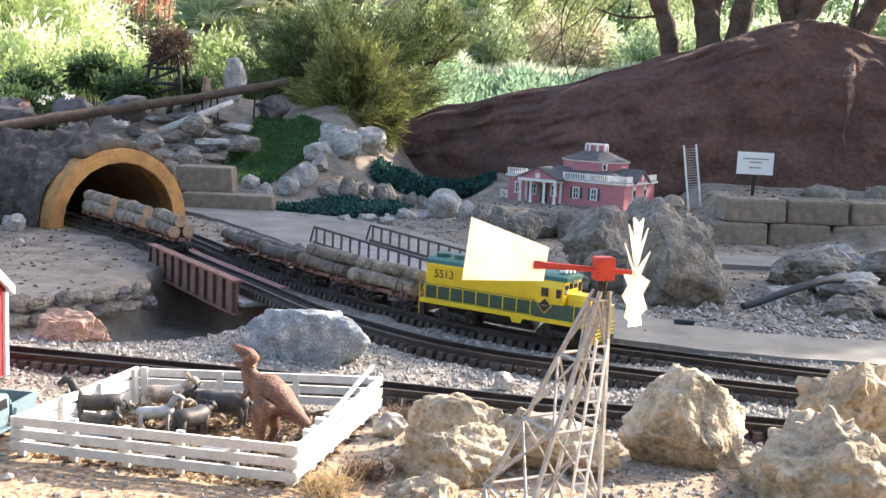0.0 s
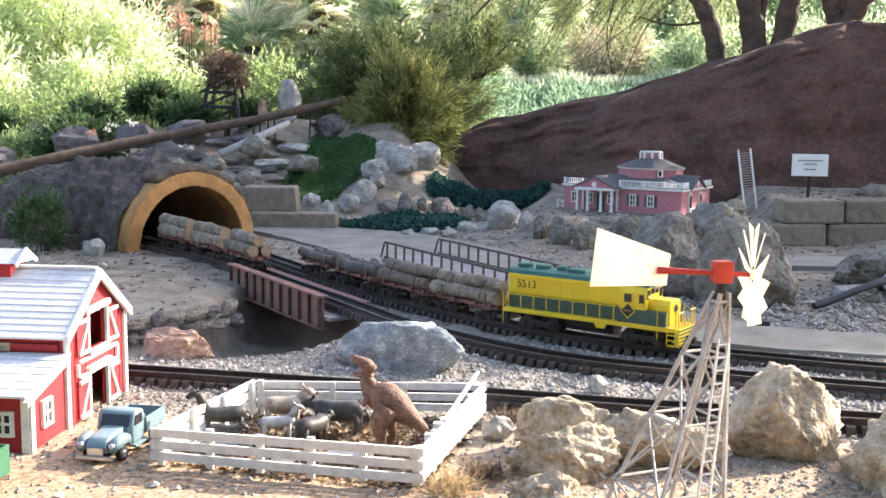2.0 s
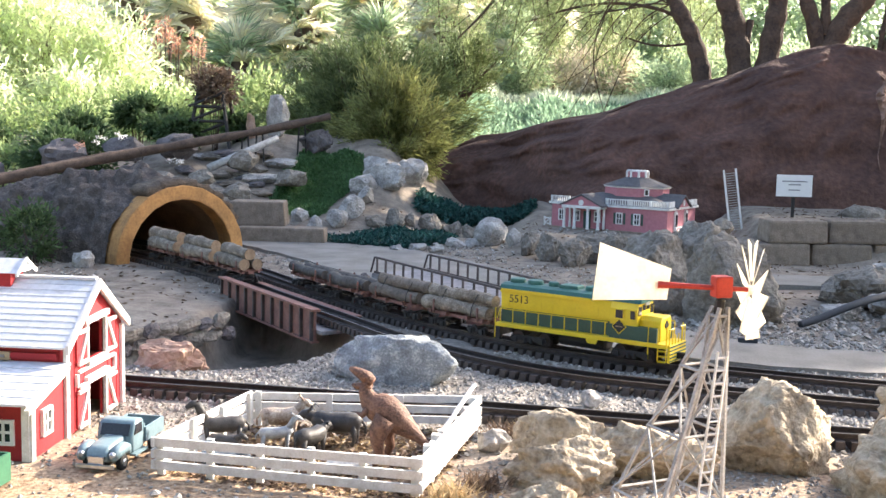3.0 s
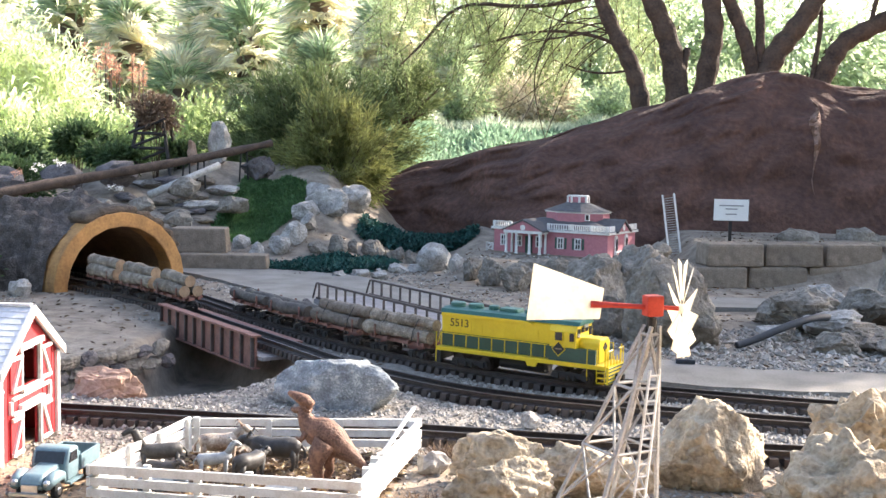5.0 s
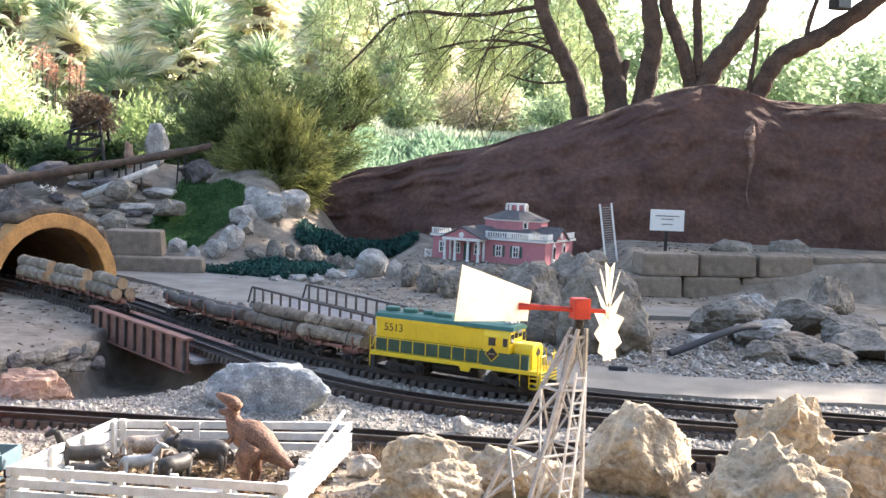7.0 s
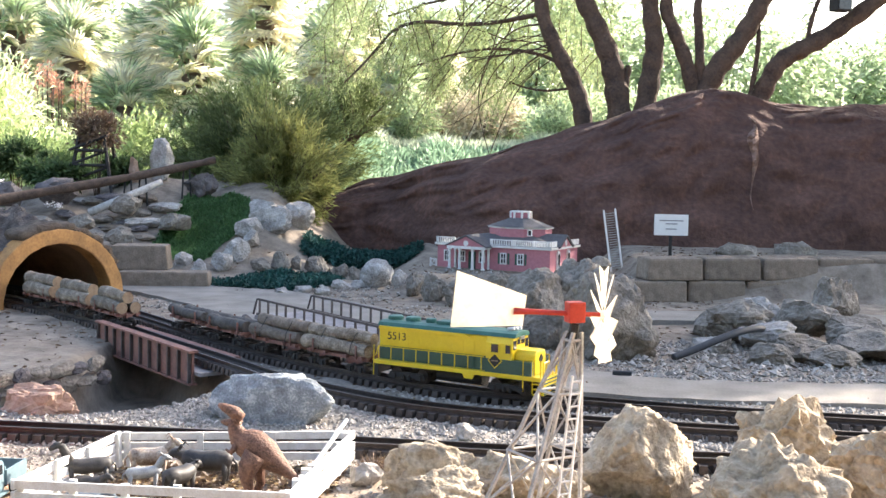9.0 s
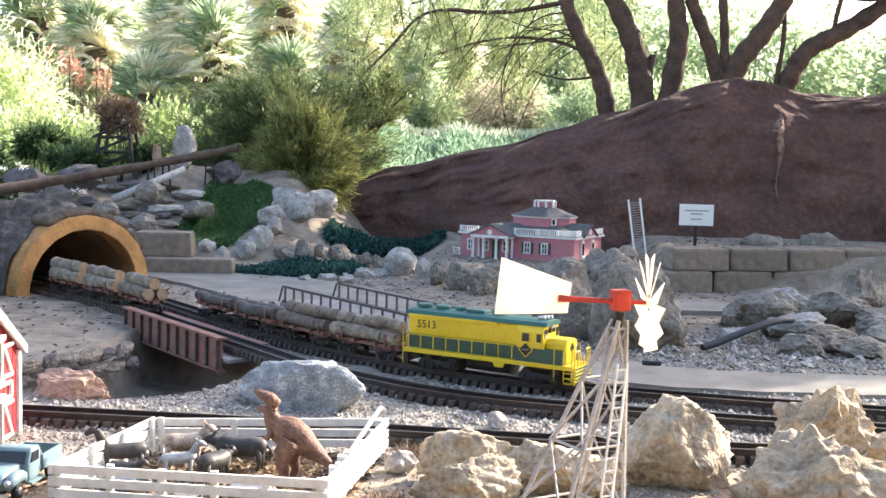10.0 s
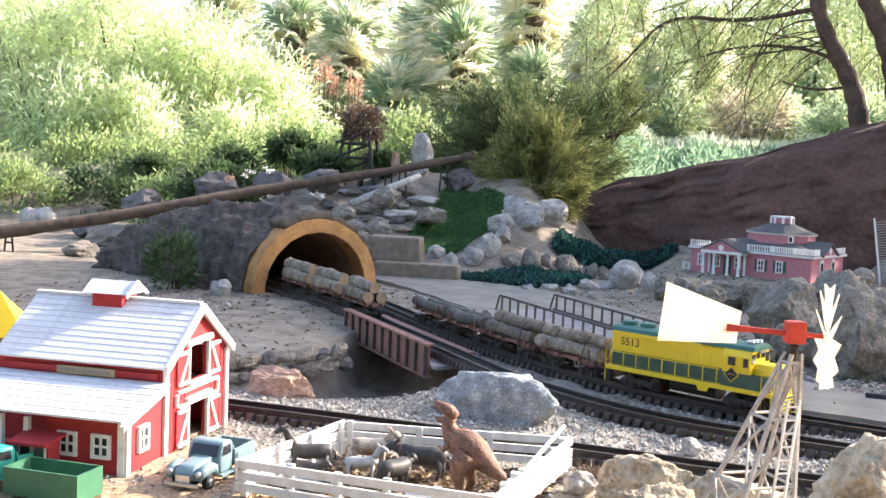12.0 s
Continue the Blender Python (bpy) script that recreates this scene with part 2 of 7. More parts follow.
def inside_depth(x, y, poly):
    """Distance to the edge of poly, positive inside."""
    best = np.full(x.shape, 1e9)
    odd = np.zeros(x.shape, bool)
    for (ax, ay), (bx, by) in zip(poly, np.roll(poly, -1, 0)):
        t = np.clip(((x - ax) * (bx - ax) + (y - ay) * (by - ay)) / ((bx - ax) ** 2 + (by - ay) ** 2), 0, 1)
        best = np.minimum(best, np.hypot(x - ax - t * (bx - ax), y - ay - t * (by - ay)))
        with np.errstate(divide="ignore", invalid="ignore"):
            odd ^= ((ay > y) != (by > y)) & (x < (bx - ax) * (y - ay) / (by - ay) + ax)
    return np.where(odd, best, -best)


def height(x, y):
    x, y = np.asarray(x, float), np.asarray(y, float)
    z = 0.004 * wave(x, y, 9, 1) + 0.003 * wave(x, y, 30, 2)
    z = z - 0.006
    pit = inside_depth(x, y, PIT)
    z = z - 0.16 * smoothstep(-0.015, 0.06, pit + 0.012 * wave(x, y, 22, 3))
    # berm behind the tunnel
    berm = smoothstep(5.0, 6.5, y + 0.35 * smoothstep(-2.2, -2.6, x) * -3) * smoothstep(-0.45, -0.95, x) * 0.42
    z = z + berm * (1 + 0.12 * wave(x, y, 4, 5)) + 0.03 * wave(x, y, 8, 6) * smoothstep(0.05, 0.2, berm)
    # terrace of the house and the higher bed behind the block wall
    z = z + 0.075 * smoothstep(4.72, 4.86, y + 0.03 * wave(x, y, 7, 7)) * smoothstep(-0.25, -0.05, x)
    z = z + 0.09 * smoothstep(0.80, 0.95, x) * smoothstep(4.80, 4.90, y)
    # earth heaped at the foot of the bank
    z = z + 0.06 * smoothstep(5.55, 6.05, y) * smoothstep(0.25, -0.1, x) * smoothstep(-0.82, -0.6, x)
    # the meadow rises behind
    z = z + 0.62 * smoothstep(7.4, 11.0, y) * smoothstep(-3.2, -1.5, x)+ 0.25 * smoothstep(7.0, 11.0, y) * smoothstep(-1.5, -3.2, x)
    return z


def axis(fine_a, fine_b, step, far_a, far_b, grow=1.18):
    mid = list(np.arange(fine_a, fine_b + 1e-6, step))
    lo, hi, s = [], [], step
    p = fine_a
    while p > far_a:
        s *= grow
        p -= s
        lo.append(p)
    p, s = fine_b, step
    while p < far_b:
        s *= grow
        p += s
        hi.append(p)
    return np.array(lo[::-1] + mid + hi)


def sheet(name, X, Y, Z, material, smooth=True):
    r, c = X.shape
    vs = np.stack([X, Y, Z], -1).reshape(-1, 3)
    i = np.arange(r * c).reshape(r, c)
    fs = np.stack([i[:-1, :-1], i[:-1, 1:], i[1:, 1:], i[1:, :-1]], -1).reshape(-1, 4)
    me = bpy.data.meshes.new(name)
    me.from_pydata(vs.tolist(), [], fs.tolist())
    me.polygons.foreach_set("use_smooth", [smooth] * len(me.polygons))
    me.materials.append(material)
    return new(name, me)


gx, gy = axis(-2.6, 1.9, 0.016, -600, 600), axis(1.3, 5.6, 0.016, -600, 900)
GX, GY = np.meshgrid(gx, gy)
tagged(sheet("ground", GX, GY, height(GX, GY), M_GROUND), "gravelly tan and grey earth of a garden railway", "ground", kind="structure")


def zat(x, y):
    return float(height(np.array([x]), np.array([y]))[0])


# ---------- the big mud bank behind ----------
TOP = [(-1.25, 0.20), (-0.73, 0.37), (-0.32, 0.485), (0.2, 0.61), (0.65, 0.74), (1.05, 0.885), (1.3, 0.955), (1.5, 1.03), (1.62, 1.01), (1.9, 0.925), (2.4, 0.935), (4.0, 0.98), (7.0, 0.7)]
bu = np.concatenate([np.arange(-1.25, 2.6, 0.014), np.arange(2.6, 7.0, 0.06)])
bv = np.linspace(0, 1, 110)
BU, BV = np.meshgrid(bu, bv)
ridge = np.interp(BU, [p[0] for p in TOP], [p[1] for p in TOP]) + 0.012 * wave(BU, BU * 0.3, 9, 21)
face = np.clip(BV / 0.7, 0, 1)
back = np.clip((BV - 0.7) / 0.3, 0, 1)
foot = 5.78 + 0.72 * smoothstep(0.3, -0.5, BU) + 0.05 * wave(BU, 0 * BU, 3, 22)
BY = foot + face ** 1.5 * 0.55 + back * 1.6 + 0.02 * wave(BU * 1.5, BV * 3, 5, 23) + 0.012 * wave(BU, BV * 2, 19, 24)
BZ = -0.02 + (ridge + 0.02) * np.sin(face * math.pi / 2) ** 0.9 - back ** 2 * 0.75 + 0.012 * wave(BU, BV * 2, 14, 25) * (face > 0.05)
gully = np.maximum(0, wave(BU, BV * 0.35, 11, 31)) ** 2 * 0.028 + np.maximum(0, wave(BU, BV * 0.6, 26, 32)) * 0.014
lump = wave(BU, BV * 2.2, 34, 33) * 0.008 + np.abs(wave(BU * 0.8, BV * 2.5, 17, 34)) * 0.02
BY = BY + (gully - lump) * np.minimum(1, face * 4) * (back < 0.5)
BX = BU + 0.025 * wave(BU * 2, BV * 4, 6, 26)
tagged(sheet("mud_bank", BX, BY, BZ, M_CLIFF), "tall dark brown mud-rendered bank with eroded face", "bank", kind="structure")
# pale weathered streak where the mud coat has run off
sv = np.linspace(0.16, 0.46, 60)[:, None]
su = np.linspace(-1, 1, 9)[None, :]
half = 0.003 + 0.024 * smoothstep(0.2, 0.34, sv) * (1 + 0.6 * wave(sv * 6, sv, 9, 71)) * smoothstep(0.47, 0.43, sv)
SU = 1.655 + 0.006 * wave(sv * 5, sv, 7, 72) + su * half
ci = np.clip(np.searchsorted(bu, SU), 0, len(bu) - 1)
ri = np.clip(np.rint(sv * 109).astype(int) + 0 * ci, 0, 109)
tagged(sheet("plaster_streak", BX[ri, ci] + (SU - bu[ci]), BY[ri, ci] - 0.012 * (1 - su ** 2) + 0.004, BZ[ri, ci], M_PLASTER), "pale brown streak of bare plaster down the bank", "trim", kind="structure")

# ---------- concrete walk ----------
WALK = [(3.2, 2.80, 0.26), (1.5, 2.74, 0.26), (0.95, 2.745, 0.26), (0.55, 2.76, 0.25), (0.25, 2.92, 0.34), (0.0, 3.2, 0.45), (-0.25, 3.75, 0.6), (-0.55, 4.25, 0.62), (-0.95, 4.72, 0.55), (-1.25, 5.0, 0.5)]
wl = smooth_line(WALK, 3)
W = Shape()
for i, (x, y, w) in enumerate(wl):
    a, b = wl[max(i - 1, 0)], wl[min(i + 1, len(wl) - 1)]
    d = Vector((b[0] - a[0], b[1] - a[1], 0)).normalized()
    nrm = Vector((-d.y, d.x, 0))
    for s, dz in ((-0.5, -0.02), (-0.495, 0.006), (0.495, 0.006), (0.5, -0.02)):
        j = 0.006 * math.sin(i * 1.7 + s * 9)
        W.v.append((x + nrm.x * (w * s + j), y + nrm.y * (w * s + j), dz))
    if i:
        k = 4 * (i - 1)
        W.f += [(k + q, k + q + 1, k + q + 5, k + q + 4) for q in range(3)]
W.thing("concrete_walk", M_CONC, "narrow pale concrete strip curving beside the rails", "pavement", kind="structure")
rw = Shape().box((1.5, 4.2, -0.01), (1.6, 0.28, 0.03))
rw.thing("concrete_strip", M_CONC, "grey concrete strip at the foot of the block wall", "pavement", kind="structure")


# ---------- tracks ----------
LINE_A = [(-5, 2.6), (-2.5, 2.36), (-1.5, 2.26), (-0.87, 2.195), (-0.62, 2.17), (-0.12, 2.115), (0.17, 2.07), (0.55, 2.045), (1.2, 2.0), (3, 1.9)]
LINE_B = [(-2.5, 4.9), (-2.0, 4.52), (-1.68, 4.27), (-1.47, 4.08), (-1.27, 3.87), (-1.09, 3.68), (-0.95, 3.505), (-0.82, 3.325), (-0.61, 3.058), (-0.50, 2.91), (-0.39, 2.76), (-0.24, 2.62), (-0.11, 2.51), (0.02, 2.435), (0.14, 2.39), (0.37, 2.33), (0.65, 2.265), (1.5, 2.15), (3, 2.05)]
LINE_C = [(-2.3, 5.05), (-1.85, 4.70), (-1.52, 4.43), (-1.26, 4.16), (-1.06, 3.91), (-0.9, 3.69), (-0.74, 3.46), (-0.54, 3.21), (-0.36, 3.01), (-0.12, 2.78), (0.02, 2.685), (0.15, 2.61), (0.4, 2.53), (0.7, 2.445), (1.5, 2.3), (3, 2.2)]
TRACKS = {k: smooth_line(v, 3) for k, v in (("A", LINE_A), ("B", LINE_B), ("C", LINE_C))}
TIE_MESH = Shape().box((0, 0, 0.002), (0.017, 0.088, 0.016), taper=0.94).mesh("tie", M_TIE)


def railway_track(line):
    t = thing("railway_track", pose(0, 0, 0), "narrow model railway track, dark rails on closely set sleepers in gravel", "railway track", "tracks")
    for side in (-1, 1):
        s = Shape()
        prof = [(-0.0045, 0.008), (0.0045, 0.008), (0.0045, 0.010), (0.0013, 0.0115), (0.0013, 0.0165), (0.0026, 0.018), (0.0026, 0.0215), (-0.0026, 0.0215), (-0.0026, 0.018), (-0.0013, 0.0165), (-0.0013, 0.0115), (-0.0045, 0.010)]
        n = len(prof)
        pts = along(line, 0.03)
        for i, (x, y, h) in enumerate(pts):
            nx, ny = -math.sin(h), math.cos(h)
            for u, z in prof:
                s.v.append((x + nx * (side * 0.0235 + u), y + ny * (side * 0.0235 + u), z))
            if i:
                k = (i - 1) * n
                s.f += [(k + j, k + (j + 1) % n, k + (j + 1) % n + n, k + j + n) for j in range(n)]
        s.part("rail", M_RAIL, t)
    return t


tracks = {k: railway_track(v) for k, v in TRACKS.items()}


# ---------- rocks ----------
def rock_mesh(name, size, seed, material, rough=0.22, level=3, sharp=0.5, taper=0.0):
    bm = bmesh.new()
    bmesh.ops.create_icosphere(bm, subdivisions=level, radius=1.0)
    off = Vector((seed * 7.3, seed * 3.1, seed * 5.7))
    planes = []
    r = random.Random(seed)
    for _ in range(13):
        d = Vector((r.gauss(0, 1), r.gauss(0, 1), r.gauss(0, 0.8))).normalized()
        planes.append((d, r.uniform(0.58, 0.88)))
    for v in bm.verts:
        p = v.co.copy()
        p += noise.noise_vector(p * 1.7 + off) * 0.12
        for d, c in planes:
            over = p.dot(d) - c
            if over > 0:
                p -= d * over * min(1.0, sharp * 1.7)
        n = noise.fractal(p * 1.3 + off, 0.8, 2.1, 4) * rough * 0.8
        n -= (1 - abs(noise.noise(p * 2.6 + off)) * 2.5) ** 2 * rough * 0.35 if abs(noise.noise(p * 2.6 + off)) < 0.4 else 0
        n += noise.fractal(p * 6 + off, 0.6, 2.2, 4) * rough * 0.4
        if level >= 4:
            near = noise.voronoi(p * 2.3 + off + noise.noise_vector(p * 2 + off) * 0.3)[0]
            n += min(near[1] - near[0], 0.3) * rough * 1.5 - 0.2 * rough
            near = noise.voronoi(p * 6 + off)[0]
            n += min(near[1] - near[0], 0.3) * rough * 0.5
        p *= 1 + n
        k = 1 - taper * p.z
        v.co = (p.x * size[0] * k, p.y * size[1] * k, p.z * size[2])
    for f in bm.faces:
        f.smooth = level >= 5
    me = bpy.data.meshes.new(name)
    bm.to_mesh(me)
    bm.free()
    me.materials.append(material)
    return me


def rock(x, y, size, seed, material, label, z=None, rz=0, rx=0, level=3, rough=0.22, sharp=0.5, group="", name="rock", taper=0.0):
    ob = new(name, rock_mesh(name, size, seed, material, rough, level, sharp, taper))
    ob.matrix_basis = pose(x, y, zat(x, y) + size[2] * 0.55 if z is None else z, rx, 0, rz)
    return tagged(ob, label, "rock", group)


rock(-0.345, 2.42, (0.155, 0.08, 0.088), 3, M_ROCKB, "long blue-grey boulder between the rails and the pen", z=0.012, rz=-8, level=5, rough=0.12, sharp=0.6)
rock(-0.86, 2.43, (0.105, 0.05, 0.06), 5, M_ROCKR, "rusty pink angular stone at the edge of the pit", z=0.005, rz=-10, level=4)
rock(0.374, 1.89, (0.108, 0.085, 0.104), 14, M_ROCKT, "upright tan craggy boulder beside the windmill", z=0.045, rz=20, level=5, rough=0.15, sharp=0.8, taper=0.16)
rock(0.55, 1.72, (0.14, 0.10, 0.10), 17, M_ROCKT, "pale tan craggy boulder with broken top", z=0.02, rz=-20, level=5, rough=0.22, sharp=0.6, taper=0.2)
rock(0.63, 1.93, (0.095, 0.06, 0.09), 19, M_ROCKT, "tan knobbly stone beside a bigger boulder", z=0.055, level=4, rough=0.32)
rock(0.77, 1.86, (0.11, 0.07, 0.09), 23, M_ROCKT, "tan boulder at the edge of the ballast", z=0.04, level=4, rough=0.3)
rock(0.012, 1.735, (0.088, 0.06, 0.052), 27, M_ROCKT, "cream layered rock under the windmill", z=0.022, rz=4, level=5, rough=0.24, sharp=0.95)
rock(0.02, 1.85, (0.10, 0.055, 0.058), 33, M_ROCKT, "cream flat-topped rock behind a layered one", z=0.03, rz=-8, level=5, rough=0.17, sharp=0.75)
rock(0.16, 1.80, (0.09, 0.06, 0.058), 31, M_ROCKT, "cream broken rock under the windmill", z=0.03, rz=-10, level=5, rough=0.2, sharp=0.7)
rock(-0.02, 1.55, (0.06, 0.05, 0.05), 37, M_ROCKT, "low cream rock in the gravel bed", z=0.0, level=4, rough=0.3)
rock(-0.11, 1.90, (0.034, 0.028, 0.026), 41, M_ROCKG, "small rounded grey stone by the pen corner", level=3)
rock(0.07, 2.23, (0.026, 0.022, 0.024), 43, M_ROCKG, "small pale stone in the ballast", level=3)
rock(0.02, 2.02, (0.03, 0.02, 0.02), 44, M_ROCKG, "small stone beside the track", level=3)
rock(0.535, 3.31, (0.16, 0.13, 0.185), 53, M_ROCKD, "furrowed brown-grey moulded boulder behind the concrete", z=0.085, level=5, rough=0.17, sharp=0.55)
rock(0.345, 3.43, (0.085, 0.07, 0.082), 59, M_ROCKD, "smooth brown boulder beside the walkway bridge", z=0.035, level=4, rough=0.12)
rock(0.24, 3.38, (0.055, 0.05, 0.05), 56, M_ROCKD, "low brown stone beside the walkway bridge", z=0.02, level=4, rough=0.12)
rock(0.33, 3.76, (0.15, 0.10, 0.13), 47, M_ROCKD, "ledged brown-grey boulder below the house terrace", z=0.075, rz=5, level=5, rough=0.2, sharp=0.7)
rock(0.50, 3.85, (0.13, 0.10, 0.15), 49, M_ROCKD, "lumpy brown-grey boulder below the house terrace", z=0.09, rz=30, level=5, rough=0.2)
rock(0.57, 3.98, (0.06, 0.05, 0.035), 50, M_ROCKD, "flat stone lying on a bigger boulder", z=0.205, level=3, rough=0.12)
for i, (x, y, sx, sy, sz, z) in enumerate([(0.97, 3.62, 0.11, 0.09, 0.11, 0.09), (1.10, 3.35, 0.12, 0.09, 0.07, 0.03), (1.30, 3.38, 0.16, 0.10, 0.07, 0.04), (1.22, 3.7, 0.13, 0.1, 0.1, 0.08), (0.98, 3.22, 0.08, 0.06, 0.055, 0.02), (1.45, 3.2, 0.14, 0.08, 0.05, 0.02), (1.42, 3.95, 0.09, 0.08, 0.17, 0.1), (1.62, 3.6, 0.16, 0.12, 0.12, 0.07)]):
    rock(x, y, (sx * 1.1, sy, sz * 0.72), 61 + i, M_ROCKD, "flat-sided grey-brown rock in a tumbled heap", z=z * 0.75, rz=i * 40, level=4, rough=0.17, sharp=0.9, group="tumbled rocks")
row = random.Random(5)
for i, (x, y, w, h) in enumerate([(-0.96, 5.7, 0.088, 0.06), (-0.985, 5.46, 0.076, 0.066), (-1.03, 5.32, 0.066, 0.058), (-1.12, 5.25, 0.05, 0.045), (-1.22, 5.37, 0.05, 0.045), (-0.93, 5.58, 0.06, 0.05)]):
    rock(x, y, (w, w * 0.8, h), 80 + i, M_ROCKG, "rounded grey stone edging the turf", level=4, rough=0.1, rz=row.uniform(0, 90), z=zat(x, y) + h * 0.55, group="turf edging stones")
rock(-0.875, 5.80, (0.145, 0.07, 0.085), 90, M_ROCKG, "long pale boulder sloping down beside the turf", z=0.26, level=4, rough=0.1, rz=-25, rx=-10, group="turf edging stones")
rock(-0.93, 5.92, (0.10, 0.06, 0.085), 94, M_ROCKG, "pale wedge-shaped boulder beside the turf", z=0.29, level=4, rough=0.1, rz=-30, group="turf edging stones")
rock(-0.755, 5.97, (0.098, 0.08, 0.085), 91, M_ROCKG, "large round pale boulder at the top of the turf", z=0.27, level=4, rough=0.07, sharp=0.3, group="turf edging stones")
for i, (x, y, w, h) in enumerate([(-0.76, 5.41, 0.052, 0.058), (-0.69, 5.47, 0.034, 0.048), (-0.60, 5.52, 0.064, 0.055), (-0.53, 5.55, 0.034, 0.04), (-0.475, 5.55, 0.04, 0.045), (-0.85, 5.36, 0.055, 0.04), (-0.40, 5.45, 0.045, 0.045), (-0.33, 5.3, 0.05, 0.05)]):
    rock(x, y, (w, w * 0.7, h), 100 + i, M_ROCKD, "upright brown stone in a row", level=4, rough=0.12, z=zat(x, y) + h * 0.5, group="edging stones")
rock(-0.278, 5.08, (0.08, 0.07, 0.076), 110, M_ROCKG, "round pale boulder beside the path", z=0.058, level=4, rough=0.08, sharp=0.2)
rock(-0.17, 4.92, (0.038, 0.034, 0.052), 111, M_ROCKG, "small whitish stone beside a round boulder", z=0.048, level=4, rough=0.1)
for i, (x, y, k, kz) in enumerate([(-0.09, 4.78, 0.04, 0.075), (-0.02, 4.62, 0.058, 0.07), (0.085, 4.50, 0.068, 0.06), (0.16, 4.64, 0.09, 0.07), (0.28, 4.62, 0.07, 0.085), (0.40, 4.64, 0.08, 0.075), (0.55, 4.68, 0.08, 0.09), (0.68, 4.7, 0.09, 0.085), (0.79, 4.72, 0.06, 0.075)]):
    rock(x, y, (k * 1.15, 0.06, kz * 1.08), 120 + i, M_ROCKD, "broken grey-brown stone retaining the house terrace", z=0.03, level=4, rz=row.uniform(-25, 25), group="terrace stones")
for i, (x, y, k) in enumerate([(-0.655, 4.72, 0.042), (-0.57, 4.75, 0.05), (-0.49, 4.76, 0.045), (-0.43, 4.97, 0.055), (-0.36, 5.05, 0.045)]):
    rock(x, y, (k, k * 0.6, k * 0.55), 130 + i, M_ROCKG, "pale flat stone beside the path", level=3, group="path stones")
rock(-1.72, 3.98, (0.05, 0.045, 0.04), 140, M_ROCKG, "grey stone at the tunnel foot", level=3)
rock(-1.56, 6.3, (0.078, 0.05, 0.14), 141, M_ROCKG, "tall pale standing stone on the berm", z=0.53, level=4, rough=0.12)
rock(-1.70, 6.25, (0.035, 0.03, 0.10), 142, M_ROCKR, "narrow reddish standing stone", z=0.5, level=3, rx=10)
rock(-1.30, 6.15, (0.10, 0.07, 0.08), 143, M_ROCKV, "purple-grey rock at the end of the log", z=0.42, level=4)
for i, (x, y, k, z) in enumerate([(-2.55, 5.7, 0.15, 0.36), (-2.25, 5.8, 0.13, 0.4), (-2.95, 5.6, 0.14, 0.26), (-2.0, 5.9, 0.12, 0.42), (-1.75, 5.5, 0.08, 0.28), (-1.55, 5.45, 0.09, 0.22), (-1.35, 5.7, 0.1, 0.28), (-1.62, 5.8, 0.1, 0.36), (-1.85, 5.2, 0.1, 0.28)]):
    rock(x, y, (k, k * 0.7, k * 0.6), 150 + i, M_ROCKV if i in (0, 1, 2, 3) else M_ROCKD, "dark weathered rock on the berm", z=z - 0.04, level=3, group="berm rocks")
Shape().box((-1.33, 5.02, 0.12), (0.26, 0.16, 0.11), rz=6, taper=0.92).thing("stone_block", M_BLOCK, "squared tan stone block beside the tunnel", "stone block", bevel=0.008)
Shape().box((-1.2, 4.93, 0.03), (0.40, 0.12, 0.075), rz=4, taper=0.96).thing("stone_kerb", M_BLOCK, "low flat stone slab under a squared block", "stone block", bevel=0.008)

# ---------- block wall ----------
wall = thing("block_wall", pose(0, 0, 0), "two-course retaining wall of tan split-faced blocks", "retaining wall")
bm_ = Shape().box((0, 0, 0), (0.255, 0.15, 0.096), taper=0.97).mesh("block", M_BLOCK, bevel=0.012)
for c, (z, x0) in enumerate(((0.035, 0.93), (0.132, 1.0))):
    for i in range(7):
        piece("block", bm_, wall, pose(x0 + i * 0.262, 4.79 + 0.02 * c + 0.05 * i, z, 0, 0, row.uniform(-3, 3) + 8))
for i, (x, y) in enumerate([(1.42, 5.35), (1.72, 5.4)]):
    rock(x, y, (0.13, 0.08, 0.07), 170 + i, M_ROCKD, "dark brown rock on the bank's foot", z=0.15, level=3, group="bank foot rocks")

# ---------- tunnel ----------
PC, PD = Vector((-1.490, 4.31, 0)), Vector((-0.82, 0.57, 0)).normalized()
PS = Vector((-PD.y, PD.x, 0)) * -1
portal = thing("tunnel", pose(0, 0, 0), "ochre-faced round tunnel portal in a rough grey rockwork mound", "tunnel")
R0, R1 = 0.243, 0.303


def arch(s, ra, rb, d0, d1, n=28, drop=0.05, wob=0.0):
    """An arched ring between two radii, from d0 to d1 along the tunnel."""
    k = len(s.v)
    for i in range(n + 1):
        t = math.pi * i / n
        for r in (ra, rb):
            q = r * (1 + wob * math.sin(i * 2.3))
            lift = -drop if i in (0, n) else 0
            for d in (d0, d1):
                p = PC + PS * (-math.cos(t) * q) + PD * d
                s.v.append((p.x, p.y, math.sin(t) * q * 0.93 + lift))
    for i in range(n):
        a, b = k + 4 * i, k + 4 * (i + 1)
        s.f += [(a, a + 2, b + 2, b), (a + 1, b + 1, b + 3, a + 3), (a, b, b + 1, a + 1), (a + 2, a + 3, b + 3, b + 2)]
    s.f += [(k, k + 1, k + 3, k + 2), (k + 4 * n, k + 4 * n + 2, k + 4 * n + 3, k + 4 * n + 1)]
    return s


